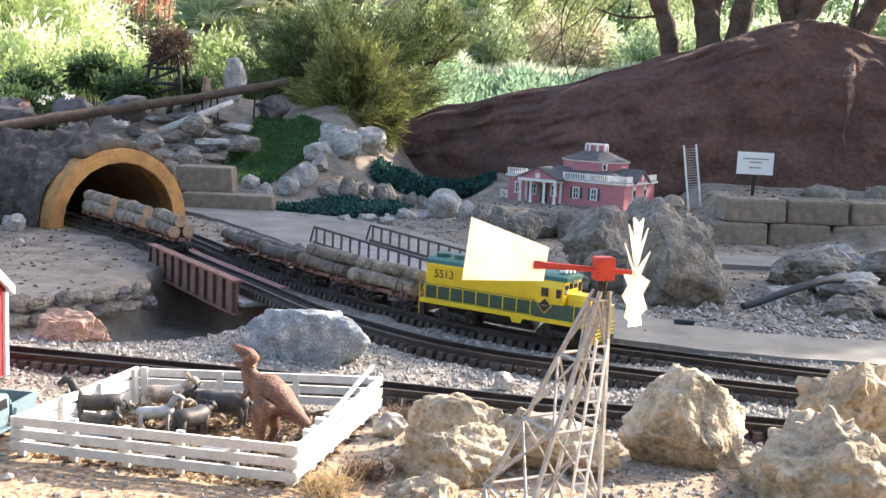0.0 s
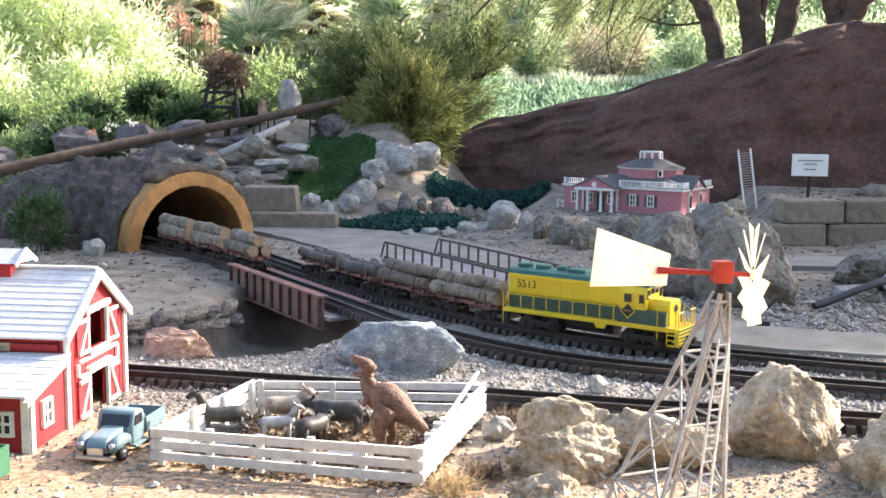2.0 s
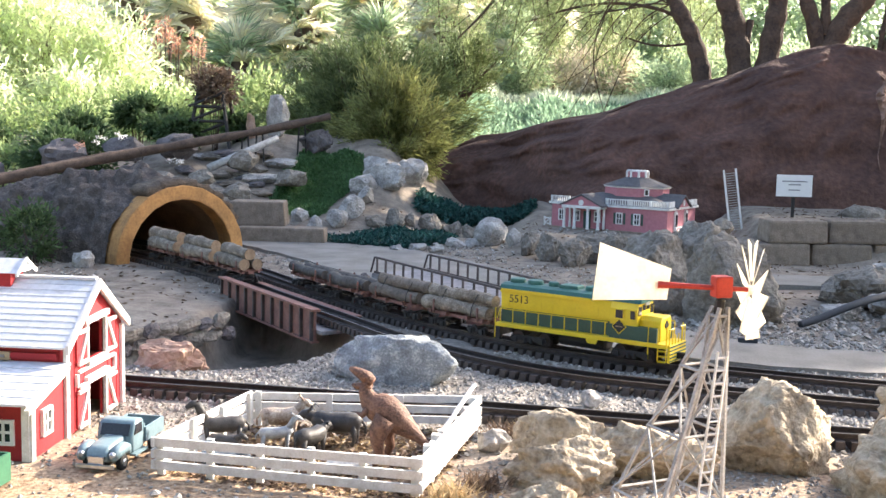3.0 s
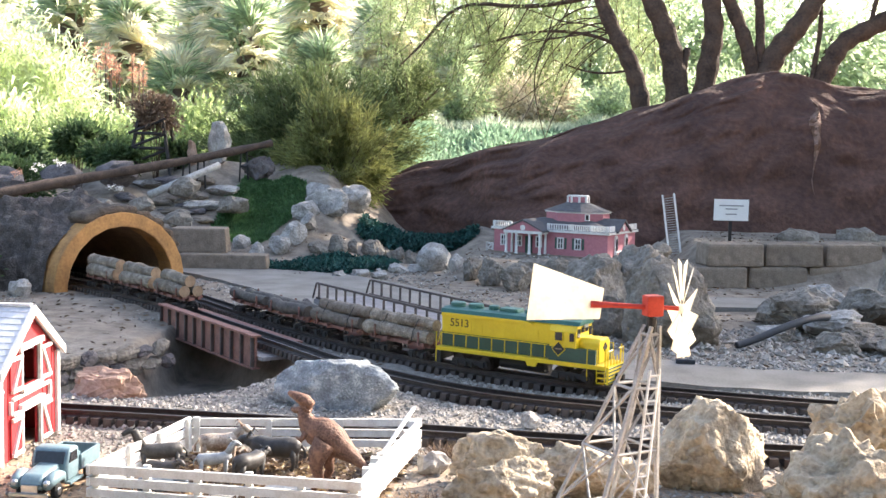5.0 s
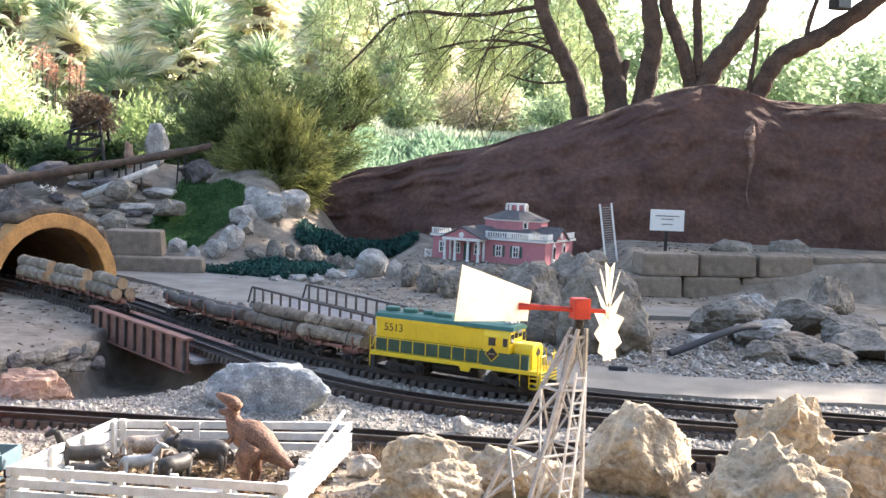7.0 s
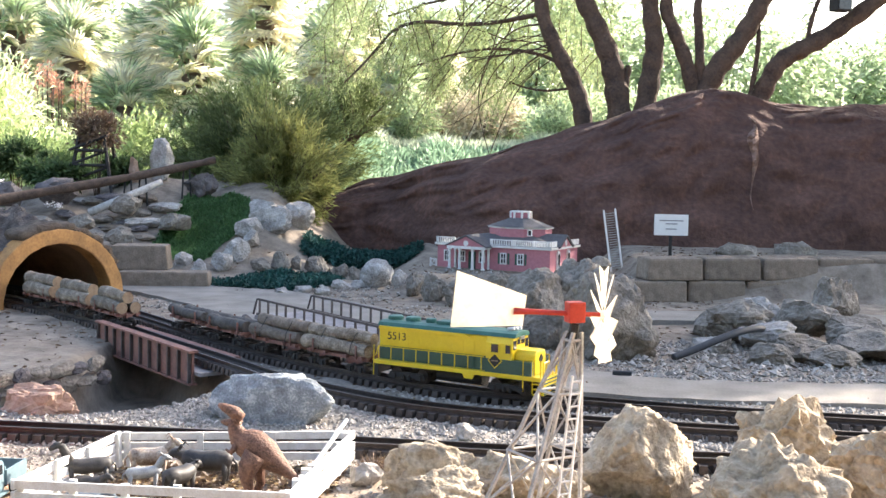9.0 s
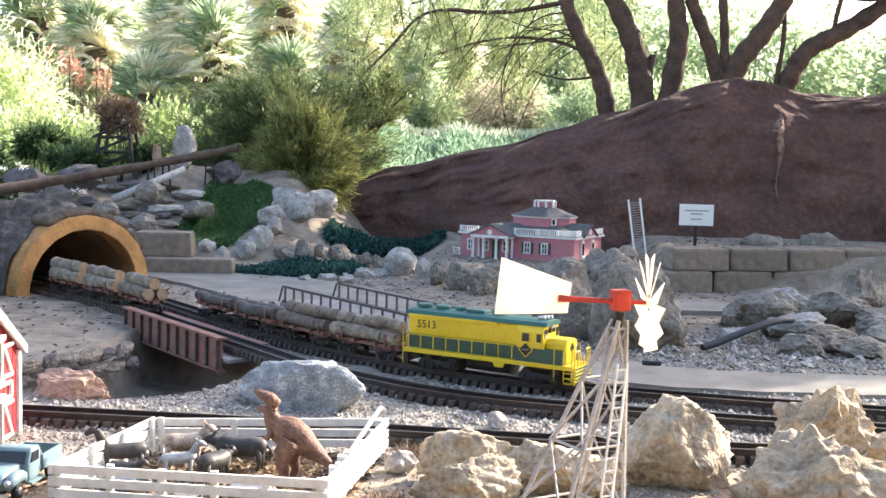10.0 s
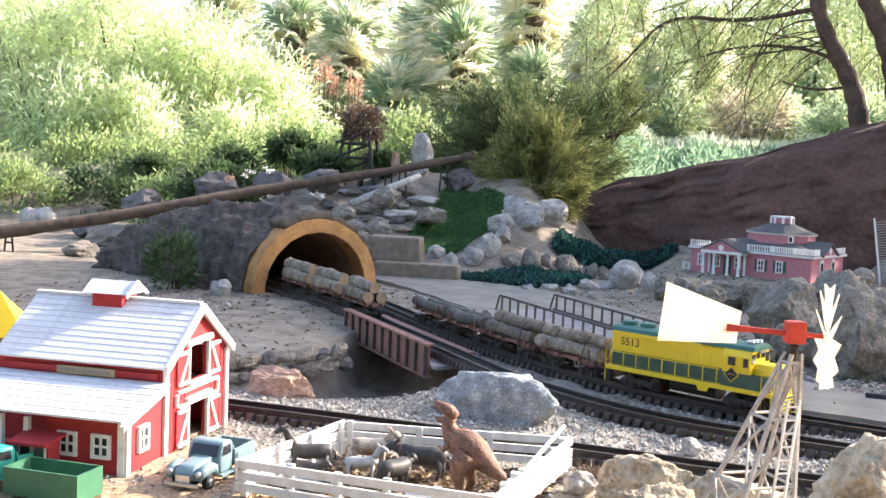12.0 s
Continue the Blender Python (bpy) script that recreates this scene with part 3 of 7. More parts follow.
arch(Shape(), R0, R1, -0.06, 0.02, wob=0.006).part("portal_ring", M_PORTAL, portal, "ochre painted cement arch", smooth=False, bevel=0.006)
arch(Shape(), R0 + 0.006, R0 + 0.03, 0.02, 0.98).part("bore", M_BORE, portal, "brown tunnel bore")
mo = Shape()
nu, nv = 84, 70
for i in range(nu + 1):
    d = 1.04 * i / nu
    for j in range(nv + 1):
        t = math.pi * j / nv
        r = R1 + 0.012 + 0.05 * min(d * 4, 1)
        p = PC + PS * (-math.cos(t) * r * (1 + 0.25 * min(d, 1) )) + PD * d
        n3 = noise.fractal(Vector((d * 5, t * 3, 2)), 0.7, 2, 4) * 0.035 + abs(noise.noise(Vector((d * 22, t * 9, 5)))) * 0.02
        near = noise.voronoi(Vector((d * 17, t * 7, 3)))[0]
        n3 += min(near[1] - near[0], 0.35) * 0.05 - 0.01
        n3 *= min(1, 0.2 + d * 6)
        mo.v.append((p.x - PS.x * math.cos(t) * n3, p.y - PS.y * math.cos(t) * n3, math.sin(t) ** 0.85 * (r * 0.95 + n3 * 1.2) * (1 - 0.2 * smoothstep(0.3, 0.9, d)) * (1 - smoothstep(0.93, 1.04, d)) - 0.03))
for i in range(nu):
    for j in range(nv):
        a = i * (nv + 1) + j
        mo.f.append((a, a + 1, a + nv + 2, a + nv + 1))
mo.part("mound", M_STUCCO, portal, "rough dark grey rockwork mound", smooth=True)
rim = Shape()
for i in range(25):
    a = math.pi * (0.33 + 0.52 * i / 24)
    for r, d in ((R1 - 0.004, -0.052), (R1 + 0.022 + 0.008 * math.sin(i * 1.9), -0.045 + 0.006 * math.sin(i * 2.7)), (R1 + 0.03 + 0.006 * math.sin(i * 1.3), 0.05), (R1 - 0.004, 0.05)):
        p = PC + PS * (-math.cos(a) * r) + PD * d
        rim.v.append((p.x, p.y, math.sin(a) * r * 0.93))
    if i:
        k = 4 * (i - 1)
        rim.f += [(k + q, k + (q + 1) % 4, k + (q + 1) % 4 + 4, k + q + 4) for q in range(4)]
rim.f += [(3, 2, 1, 0), (96, 97, 98, 99)]
rim.part("rim", M_LOGBROWN_RIM, portal, "dark cracked crust over the arch", smooth=True)
# dark cap added at the bore's far end, so its depth stays dark
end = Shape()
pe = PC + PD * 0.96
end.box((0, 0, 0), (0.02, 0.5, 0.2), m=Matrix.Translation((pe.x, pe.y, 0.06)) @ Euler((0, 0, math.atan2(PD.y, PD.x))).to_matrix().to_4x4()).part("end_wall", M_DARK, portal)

# dark stones lining the far side of the pit
for i in range(16):
    f = (i % 8 + 0.5 * (i // 8)) / 8
    x, y = -1.16 + 0.27 * f, 2.72 + 0.36 * f
    rock(x, y, (0.036 + 0.012 * (i % 3), 0.02, 0.02 + 0.006 * (i % 2)), 200 + i, M_ROCKD if i % 3 else M_ROCKV, "dark stone lining the dry pit", z=-0.012 - 0.04 * (i // 8), rz=50 + 9 * (i % 4), level=3, group="pit stones")
for i, (x, y, sx, sz, z) in enumerate([(1.05, 3.5, 0.10, 0.07, 0.05), (1.18, 3.22, 0.11, 0.05, 0.02), (0.86, 3.42, 0.07, 0.05, 0.02), (1.34, 3.55, 0.12, 0.08, 0.06), (1.55, 3.4, 0.13, 0.07, 0.03), (0.92, 3.75, 0.08, 0.07, 0.04), (1.1, 3.85, 0.1, 0.1, 0.06), (1.3, 3.85, 0.1, 0.08, 0.05)]):
    rock(x, y, (sx * 1.1, sx * 0.7, sz * 0.75), 230 + i, M_ROCKD if i % 2 else M_ROCKG, "flat-sided grey-brown rock in a tumbled heap", z=z * 0.75, rz=i * 55, level=4, rough=0.16, sharp=0.9, group="tumbled rocks")
# rubble on the berm
for i in range(46):
    x, y = row.uniform(-1.95, -1.44), row.uniform(5.1, 6.1)
    k = row.uniform(0.03, 0.075)
    rock(x, y, (k * row.uniform(1.2, 1.9), k, k * 0.45), 260 + i, (M_ROCKD, M_ROCKV, M_BLOCK, M_ROCKD, M_ROCKG)[i % 5], "flat brown rubble stone on the berm", z=zat(x, y) + k * 0.15, rz=row.uniform(-25, 25), level=3, group="berm rubble")
for i, (x, y, k) in enumerate([(-1.40, 5.38, 0.07), (-1.52, 5.30, 0.08), (-1.63, 5.22, 0.08), (-1.46, 5.52, 0.07)]):
    rock(x, y, (k * 1.5, k * 0.8, k * 0.35), 320 + i, M_ROCKD, "flat brown slab stepping up the berm", z=zat(x, y) + 0.02, rz=row.uniform(-15, 15), level=4, rough=0.12, group="berm rubble")


# ---------- paints and stuffs for the things ----------
M_WHITE = mat("worn white paint", (0.82, 0.81, 0.78), (0.60, 0.57, 0.52), 0.6, 60, 0.3, 0.001)
M_RED = mat("barn red paint", (0.42, 0.036, 0.042), (0.29, 0.024, 0.028), 0.65, 50, 0.3, 0.001)
M_SHINGLE = mat("pale grey shingle", (0.70, 0.71, 0.73), (0.52, 0.53, 0.56), 0.8, 90, 0.5, 0.001, vary=0.06)
M_PANE = mat("dark pane", (0.035, 0.035, 0.04), (0.015, 0.015, 0.018), 0.15, 40, 0, spec=0.6)
M_TIMBER = mat("weathered timber", (0.36, 0.27, 0.18), (0.19, 0.14, 0.095), 0.85, 70, 0.5, 0.001)
M_TEAL = mat("grey blue enamel", (0.20, 0.285, 0.31), (0.14, 0.205, 0.225), 0.35, 40, 0.1, 0.001, spec=0.5)
M_TYRE = mat("black rubber", (0.03, 0.03, 0.03), (0.018, 0.018, 0.018), 0.8, 60)
M_CHROME = mat("dull chrome", (0.62, 0.63, 0.64), (0.45, 0.46, 0.47), 0.3, 60, 0.1, 0.0005, metal=0.9)
M_YELLOW = mat("locomotive yellow", (0.80, 0.58, 0.02), (0.70, 0.49, 0.015), 0.4, 30, 0.1, 0.0005, spec=0.5)
M_GREEN = mat("locomotive green", (0.028, 0.085, 0.06), (0.018, 0.06, 0.042), 0.4, 30, 0.1, 0.0005, spec=0.5)
M_TEALROOF = mat("faded green roof", (0.045, 0.15, 0.125), (0.03, 0.105, 0.088), 0.5, 30, 0.1, 0.0005)
M_BLACK = mat("black iron", (0.035, 0.032, 0.03), (0.02, 0.018, 0.017), 0.6, 60)
M_BARK = mat("grey bark", (0.42, 0.36, 0.29), (0.10, 0.078, 0.058), 0.9, 38, 1.0, 0.006, c3=(0.25, 0.205, 0.155), vary=0.25)
M_ENDGRAIN = mat("cut log end", (0.38, 0.27, 0.175), (0.22, 0.15, 0.095), 0.85, 80, 0.3, 0.001)
M_BROWNBARK = mat("grey brown bark", (0.25, 0.205, 0.165), (0.10, 0.08, 0.062), 0.9, 55, 0.9, 0.004, vary=0.2)
M_DARKBARK = mat("dark wet bark", (0.13, 0.115, 0.10), (0.045, 0.04, 0.037), 0.8, 55, 0.8, 0.003)
M_LOGBROWN = mat("brown pole", (0.13, 0.09, 0.066), (0.045, 0.031, 0.025), 0.85, 26, 0.8, 0.006)
M_PINK = mat("pink brick", (0.52, 0.215, 0.235), (0.40, 0.155, 0.175), 0.8, 90, 0.3, 0.0006)
M_ROOFG = mat("dark grey roof", (0.13, 0.12, 0.12), (0.08, 0.075, 0.075), 0.8, 60)
M_TOWER = mat("galvanised grey wood", (0.50, 0.48, 0.45), (0.27, 0.255, 0.235), 0.7, 60, 0.3, 0.001)
M_VANE = mat("thin white sheet", (0.76, 0.73, 0.65), (0.60, 0.56, 0.47), 0.5, 30, 0.1, 0.001, trans=0.5)
M_SIGNRED = mat("red painted metal", (0.56, 0.06, 0.035), (0.42, 0.04, 0.025), 0.45, 60, 0.1, 0.0005)
M_DINO = mat("brown moulded plastic", (0.26, 0.135, 0.088), (0.085, 0.045, 0.032), 0.6, 70, 0.9, 0.004, fine=4)
M_HIDE = mat("dark painted hide", (0.075, 0.07, 0.066), (0.035, 0.032, 0.03), 0.5, 90)
M_HIDEB = mat("slate painted hide", (0.13, 0.16, 0.19), (0.08, 0.1, 0.12), 0.5, 90)
M_HIDEG = mat("pale grey painted hide", (0.42, 0.43, 0.43), (0.22, 0.23, 0.24), 0.5, 70)
M_HIDEW = mat("white painted hide", (0.72, 0.70, 0.66), (0.42, 0.40, 0.37), 0.5, 70)
M_HIDEBR = mat("brown and white hide", (0.55, 0.47, 0.38), (0.15, 0.08, 0.05), 0.5, 45)
M_SIGN = mat("white sign board", (0.80, 0.80, 0.77), (0.72, 0.71, 0.68), 0.5, 30, 0)
M_INK = mat("grey lettering", (0.25, 0.25, 0.25), (0.2, 0.2, 0.2), 0.7, 40, 0)
M_JADE = mat("jade green plastic", (0.05, 0.42, 0.33), (0.035, 0.33, 0.26), 0.4, 40, 0.1, 0.0005)
M_DGREEN = mat("green painted tin", (0.06, 0.18, 0.10), (0.04, 0.12, 0.07), 0.5, 40, 0.1, 0.0005)
M_HOSE = mat("blue grey hose", (0.045, 0.052, 0.062), (0.026, 0.03, 0.037), 0.6, 60, 0.2, 0.001)
M_SIGNTAN = mat("tan name board", (0.42, 0.33, 0.20), (0.30, 0.23, 0.14), 0.7, 50)


def world_thing(name, base, *tags):
    """A thing whose parts are given in the place's own coordinates."""
    ob = thing(name, pose(*base), *tags)
    return ob, pose(*base).inverted()


def window(parent, m, y, z, w, h, x, face=1, name="window", depth=0.006, bars=2):
    """A white-framed window in a wall across x (face 1) or across y (face 2)."""
    def put(s, a, b, c, d, t):
        cc = (x + t * 0.5, a, b) if face == 1 else (a, x - t * 0.5, b)
        ss = (abs(t), c, d) if face == 1 else (c, abs(t), d)
        return s.box(cc, ss)
    f = Shape()
    bar = w * 0.16
    at = (lambda a, b, t: (x + t, a, b)) if face == 1 else (lambda a, b, t: (a, x - t, b))
    vs = []
    for t in (0.0, depth):
        for g in (0.0, bar):
            vs += [at(y + sy * (w / 2 - g), z + sz * (h / 2 - g), t) for sy, sz in ((-1, -1), (1, -1), (1, 1), (-1, 1))]
    fs = []
    for k in range(4):
        n = (k + 1) % 4
        fs += [(k, n, n + 4, k + 4), (k + 8, k + 12, n + 12, n + 8), (k, k + 8, n + 8, n), (k + 4, n + 4, n + 12, k + 12)]
    f.add(vs, fs)
    fo = f.part(name, M_WHITE, parent, "white window frame", m=m)
    if bars:
        put(Shape(), y, z, bar * 0.7, h - 2 * bar, depth * 0.8).part("glazing_bar", M_WHITE, fo)
        put(Shape(), y, z, w - 2 * bar, bar * 0.7, depth * 0.7).part("glazing_bar", M_WHITE, fo)
    put(Shape(), y, z, w - bar, h - bar, depth * 0.35).part("pane", M_PANE, fo)
    return fo


# ---------- barn ----------
def barn():
    XE, Y0, Y1, L = -0.845, 1.83, 2.092, 0.33
    yc, zr, ze = (Y0 + Y1) / 2, 0.250, 0.160
    t, m = world_thing("barn", (XE - L / 2, yc, 0), "red model barn with white trim, lean-to porch and pale shingled roofs", "barn")
    oy0, oy1 = 1.925, 2.002
    # gable wall with a loft opening above and a doorway below
    g = Shape()
    slope = lambda y: ze + (zr - ze) * (1 - abs(y - yc) / (yc - Y0))
    g.prism([(Y0, 0), (oy0, 0), (oy0, slope(oy0)), (Y0, ze)], XE, XE - 0.007, "x")
    g.prism([(oy1, 0), (Y1, 0), (Y1, ze), (oy1, slope(oy1))], XE, XE - 0.007, "x")
    g.prism([(oy0, 0.082), (oy1, 0.082), (oy1, 0.118), (oy0, 0.118)], XE, XE - 0.007, "x")
    g.prism([(oy0, 0.186), (oy1, 0.186), (oy1, slope(oy1)), (yc, zr), (oy0, slope(oy0))], XE, XE - 0.007, "x")
    g.part("gable_wall", M_RED, t, "sunlit red board gable", m=m)
    Shape().prism([(Y0, 0), (Y1, 0), (Y1, ze), (yc, zr), (Y0, ze)], XE - L, XE - L + 0.007, "x").part("gable_wall", M_RED, t, m=m)
    Shape().box((XE - L / 2, Y0 + 0.0035, 0.079), (L - 0.016, 0.007, 0.158)).part("side_wall", M_RED, t, m=m)
    Shape().box((XE - L / 2, Y1 - 0.0035, 0.079), (L - 0.016, 0.007, 0.158)).part("side_wall", M_RED, t, m=m)
    Shape().box((XE - L / 2, yc, 0.1), (L - 0.02, Y1 - Y0 - 0.02, 0.004)).part("loft_floor", M_TIMBER, t, m=m)
    Shape().box((XE - L / 2, yc, 0.003), (L - 0.02, Y1 - Y0 - 0.02, 0.004)).part("floor", M_TIMBER, t, m=m)
    # board battens
    for y in np.arange(Y0 + 0.02, Y1 - 0.01, 0.0215):
        if not oy0 - 0.01 < y < oy1 + 0.01:
            Shape().box((XE + 0.0006, y, slope(y) / 2 - 0.004), (0.0012, 0.0016, slope(y) - 0.012)).part("batten", M_RED, t, m=m)
    # white corner boards, rakes and frames
    tr = lambda c, s, rx=0: Shape().box(c, s, m=pose(*c, rx)).part("trim_board", M_WHITE, t, m=m)
    tr((XE + 0.003, Y0 + 0.004, 0.078), (0.006, 0.012, 0.156))
    tr((XE + 0.003, Y1 - 0.004, 0.078), (0.006, 0.012, 0.156))
    for y in (oy0 - 0.003, oy1 + 0.003):
        tr((XE + 0.002, y, 0.152), (0.008, 0.006, 0.070))
        tr((XE + 0.002, y, 0.040), (0.008, 0.006, 0.080))
    tr((XE + 0.004, (oy0 + oy1) / 2, 0.191), (0.008, 0.105, 0.010), 2)
    tr((XE + 0.004, (oy0 + oy1) / 2, 0.113), (0.010, 0.085, 0.009))
    tr((XE + 0.004, (oy0 + oy1) / 2, 0.085), (0.010, 0.10, 0.008))
    tr((XE + 0.004, (oy0 + oy1) / 2 + 0.002, 0.105), (0.006, 0.165, 0.005))
    tr((XE + 0.004, (oy0 + oy1) / 2 + 0.002, 0.078), (0.006, 0.165, 0.005))
    for y in (oy0 - 0.05, oy1 + 0.045):
        tr((XE + 0.004, y, 0.0915), (0.006, 0.006, 0.022))
    for y, sgn in ((oy0 - 0.026, 1), (oy1 + 0.026, -1)):
        for z0, h in ((0.148, 0.056), (0.038, 0.062)):
            Shape().box((XE + 0.002, y, z0), (0.004, 0.045, h + 0.006)).part("shutter", M_RED, t, m=m)
            tr((XE + 0.006, y, z0 + h / 2), (0.005, 0.044, 0.006))
            tr((XE + 0.006, y, z0 - h / 2), (0.005, 0.044, 0.006))
            Shape().box((0, 0, 0), (0.005, 0.006, math.hypot(h, 0.036)), m=pose(XE + 0.006, y, z0, -sgn * math.degrees(math.atan2(0.036, h)))).part("brace", M_WHITE, t, m=m)
    # main roof in courses
    over = 0.011
    dz = (zr - ze) / (yc - Y0)
    n = 11
    ang = math.degrees(math.atan(dz))
    slant = math.hypot(1, dz) * (yc - Y0 + over) / n
    me = Shape().box((0, 0, 0), (L + 0.014, slant * 1.18, 0.0045)).mesh("shingle_course", M_SHINGLE)
    for side in (-1, 1):
        for i in range(n):
            d = (i + 0.5) / n * (yc - Y0 + over)
            piece("shingle_course", me, t, m @ pose(XE - L / 2 + 0.001, yc + side * d, zr + 0.008 - d * dz, -side * (ang - 3), 0, 0))
    for side in (-1, 1):
        s = Shape()
        e = yc - Y0 + over
        s.prism([(yc, zr + 0.012), (yc + side * e, zr + 0.012 - e * dz), (yc + side * e, zr - 0.004 - e * dz), (yc, zr - 0.006)], XE + 0.008, XE + 0.014, "x")
        s.part("rake_board", M_WHITE, t, "white rake board", m=m)
    Shape().box((XE - L / 2, yc, zr + 0.011), (L + 0.014, 0.012, 0.005)).part("ridge_cap", M_SHINGLE, t, m=m)
    # cupola
    cx = -1.02
    Shape().box((cx, yc, 0.254), (0.062, 0.05, 0.03)).part("cupola_base", M_RED, t, m=m)
    Shape().prism([(yc - 0.036, 0.270), (yc + 0.036, 0.270), (yc, 0.293)], cx - 0.047, cx + 0.047, "x").part("cupola_roof", M_SHINGLE, t, m=m)
    for side in (-1, 1):
        Shape().prism([(yc, 0.296), (yc + side * 0.04, 0.270), (yc + side * 0.04, 0.264), (yc, 0.289)], cx + 0.047, cx + 0.051, "x").part("cupola_trim", M_WHITE, t, m=m)
    # lean-to
    YL, zl, zt = 1.697, 0.094, 0.126
    Shape().prism([(YL, 0), (Y0 - 0.003, 0), (Y0 - 0.003, zt - 0.004), (YL, zl - 0.002)], XE, XE - 0.006, "x").part("lean_to_wall", M_RED, t, m=m)
    Shape().box((XE - 0.075, YL + 0.003, 0.045), (0.138, 0.006, 0.09)).part("lean_to_front", M_RED, t, m=m)
    Shape().box((XE - 0.145, (YL + Y0) / 2, 0.05), (0.006, Y0 - YL - 0.012, 0.1)).part("lean_to_end", M_RED, t, m=m)
    tr((XE + 0.003, YL + 0.004, 0.046), (0.006, 0.012, 0.092))
    tr((XE - 0.005, YL - 0.0015, 0.046), (0.012, 0.006, 0.092))
    Shape().prism([(YL - 0.024, zl - 0.004), (Y0 - 0.002, zt + 0.002), (Y0 - 0.002, zt - 0.006), (YL - 0.024, zl - 0.012)], XE + 0.003, XE + 0.012, "x").part("rake_board", M_WHITE, t, m=m)
    nl = 6
    ll = Y0 - YL + 0.03
    al = math.degrees(math.atan2(zt - zl, ll))
    me2 = Shape().box((0, 0, 0), (0.345, ll / nl * 1.2, 0.004)).mesh("shingle_course", M_SHINGLE)
    for i in range(nl):
        d = (i + 0.5) / nl
        piece("shingle_course", me2, t, m @ pose(XE - 0.16, Y0 - 0.002 - d * ll, zt + 0.006 - d * (zt - zl), al - 3, 0, 0))
    for x in (-1.02, -1.07, -1.16):
        Shape().box((x, YL - 0.012, 0.044), (0.009, 0.009, 0.088)).part("porch_post", M_WHITE, t, m=m)
    Shape().box((XE - 0.24, YL + 0.05, 0.004), (0.18, 0.13, 0.008)).part("porch_floor", M_TIMBER, t, m=m)
    Shape().box((XE - 0.16, Y0 - 0.004, 0.144), (0.30, 0.004, 0.010)).part("eave_board", M_RED, t, m=m)
    board = Shape().box((XE - 0.15, Y0 - 0.006, 0.143), (0.115, 0.005, 0.014)).part("name_board", M_SIGNTAN, t, "tan name board with small dark lettering", m=m)
    for i in range(9):
        Shape().box((XE - 0.197 + i * 0.0115, Y0 - 0.0093, 0.143), (0.007, 0.0012, 0.005)).part("lettering", M_INK, board)
    window(t, m, 1.755, 0.052, 0.036, 0.046, XE)
    window(t, m, XE - 0.042, 0.047, 0.036, 0.042, YL, 2)
    window(t, m, XE - 0.105, 0.047, 0.036, 0.042, YL, 2)
    # little box stall on the porch
    st = Shape().box((-0.985, 1.665, 0.032), (0.058, 0.034, 0.052)).part("porch_stall", M_RED, t, "small dark red stall with white frames", m=m)
    Shape().box((-0.985, 1.658, 0.060), (0.074, 0.062, 0.005), m=pose(-0.985, 1.658, 0.060, 6)).part("stall_roof", M_RED, t, "small sloping stall roof", m=m)
    Shape().box((-0.985, 1.6455, 0.012), (0.062, 0.005, 0.012)).part("stall_base", M_RED, t, m=m)
    for x in (-0.998, -0.972):
        Shape().box((x, 1.6475, 0.040), (0.024, 0.003, 0.026)).part("stall_frame", M_WHITE, st)
        Shape().box((x, 1.6462, 0.040), (0.017, 0.003, 0.019)).part("pane", M_PANE, st)
    return t


barn()

# ---------- pen ----------
def pen():
    P = {"fl": (-0.63, 1.67), "fr": (-0.205, 1.628), "br": (-0.14, 2.02), "bl": (-0.56, 1.985)}
    t, m = world_thing("animal_pen", (-0.385, 1.826, 0), "white slatted toy livestock pen, one side leaning, on bare earth", "pen")
    rr = random.Random(8)
    for a, b, posts, lean in (("fl", "fr", 6, 0), ("fr", "br", 6, 0.0), ("br", "bl", 4, 0), ("bl", "fl", 4, 0)):
        ax, ay = P[a]
        bx, by = P[b]
        d = Vector((bx - ax, by - ay, 0))
        ln, hd = d.length, math.degrees(math.atan2(d.y, d.x))
        inn = Vector((-d.y, d.x, 0)).normalized()
        for i in range(posts):
            f = (i + 0.12) / (posts - 0.76)
            c = Vector((ax, ay, 0)) + d * f + inn * 0.006
            Shape().box((c.x, c.y, 0.029), (0.011, 0.007, 0.062 + rr.uniform(-0.003, 0.004)), hd, ).part("post", M_WHITE, t, m=m)
        for j, z in enumerate((0.014, 0.033, 0.052)):
            c = Vector((ax, ay, 0)) + d * 0.5
            tilt = rr.uniform(-0.5, 0.5)
            Shape().box((0, 0, 0), (ln + 0.008, 0.005, 0.0135), m=pose(c.x, c.y, z + rr.uniform(-0.001, 0.001), 0, tilt, hd)).part("slat", M_WHITE, t, m=m)
    Shape().tube([(-0.19, 1.80, 0.05), (-0.15, 1.985, 0.088)], 0.004, 5).part("loose_slat", M_WHITE, t, "loose slat propped up at a corner", m=m)
    for y in (1.70, 1.75, 1.79):
        Shape().box((-0.202 + (y - 1.7) * 0.15, y, 0.03), (0.014, 0.014, 0.055 + rr.uniform(0, 0.012))).part("gate_post", M_WHITE, t, m=m)


pen()


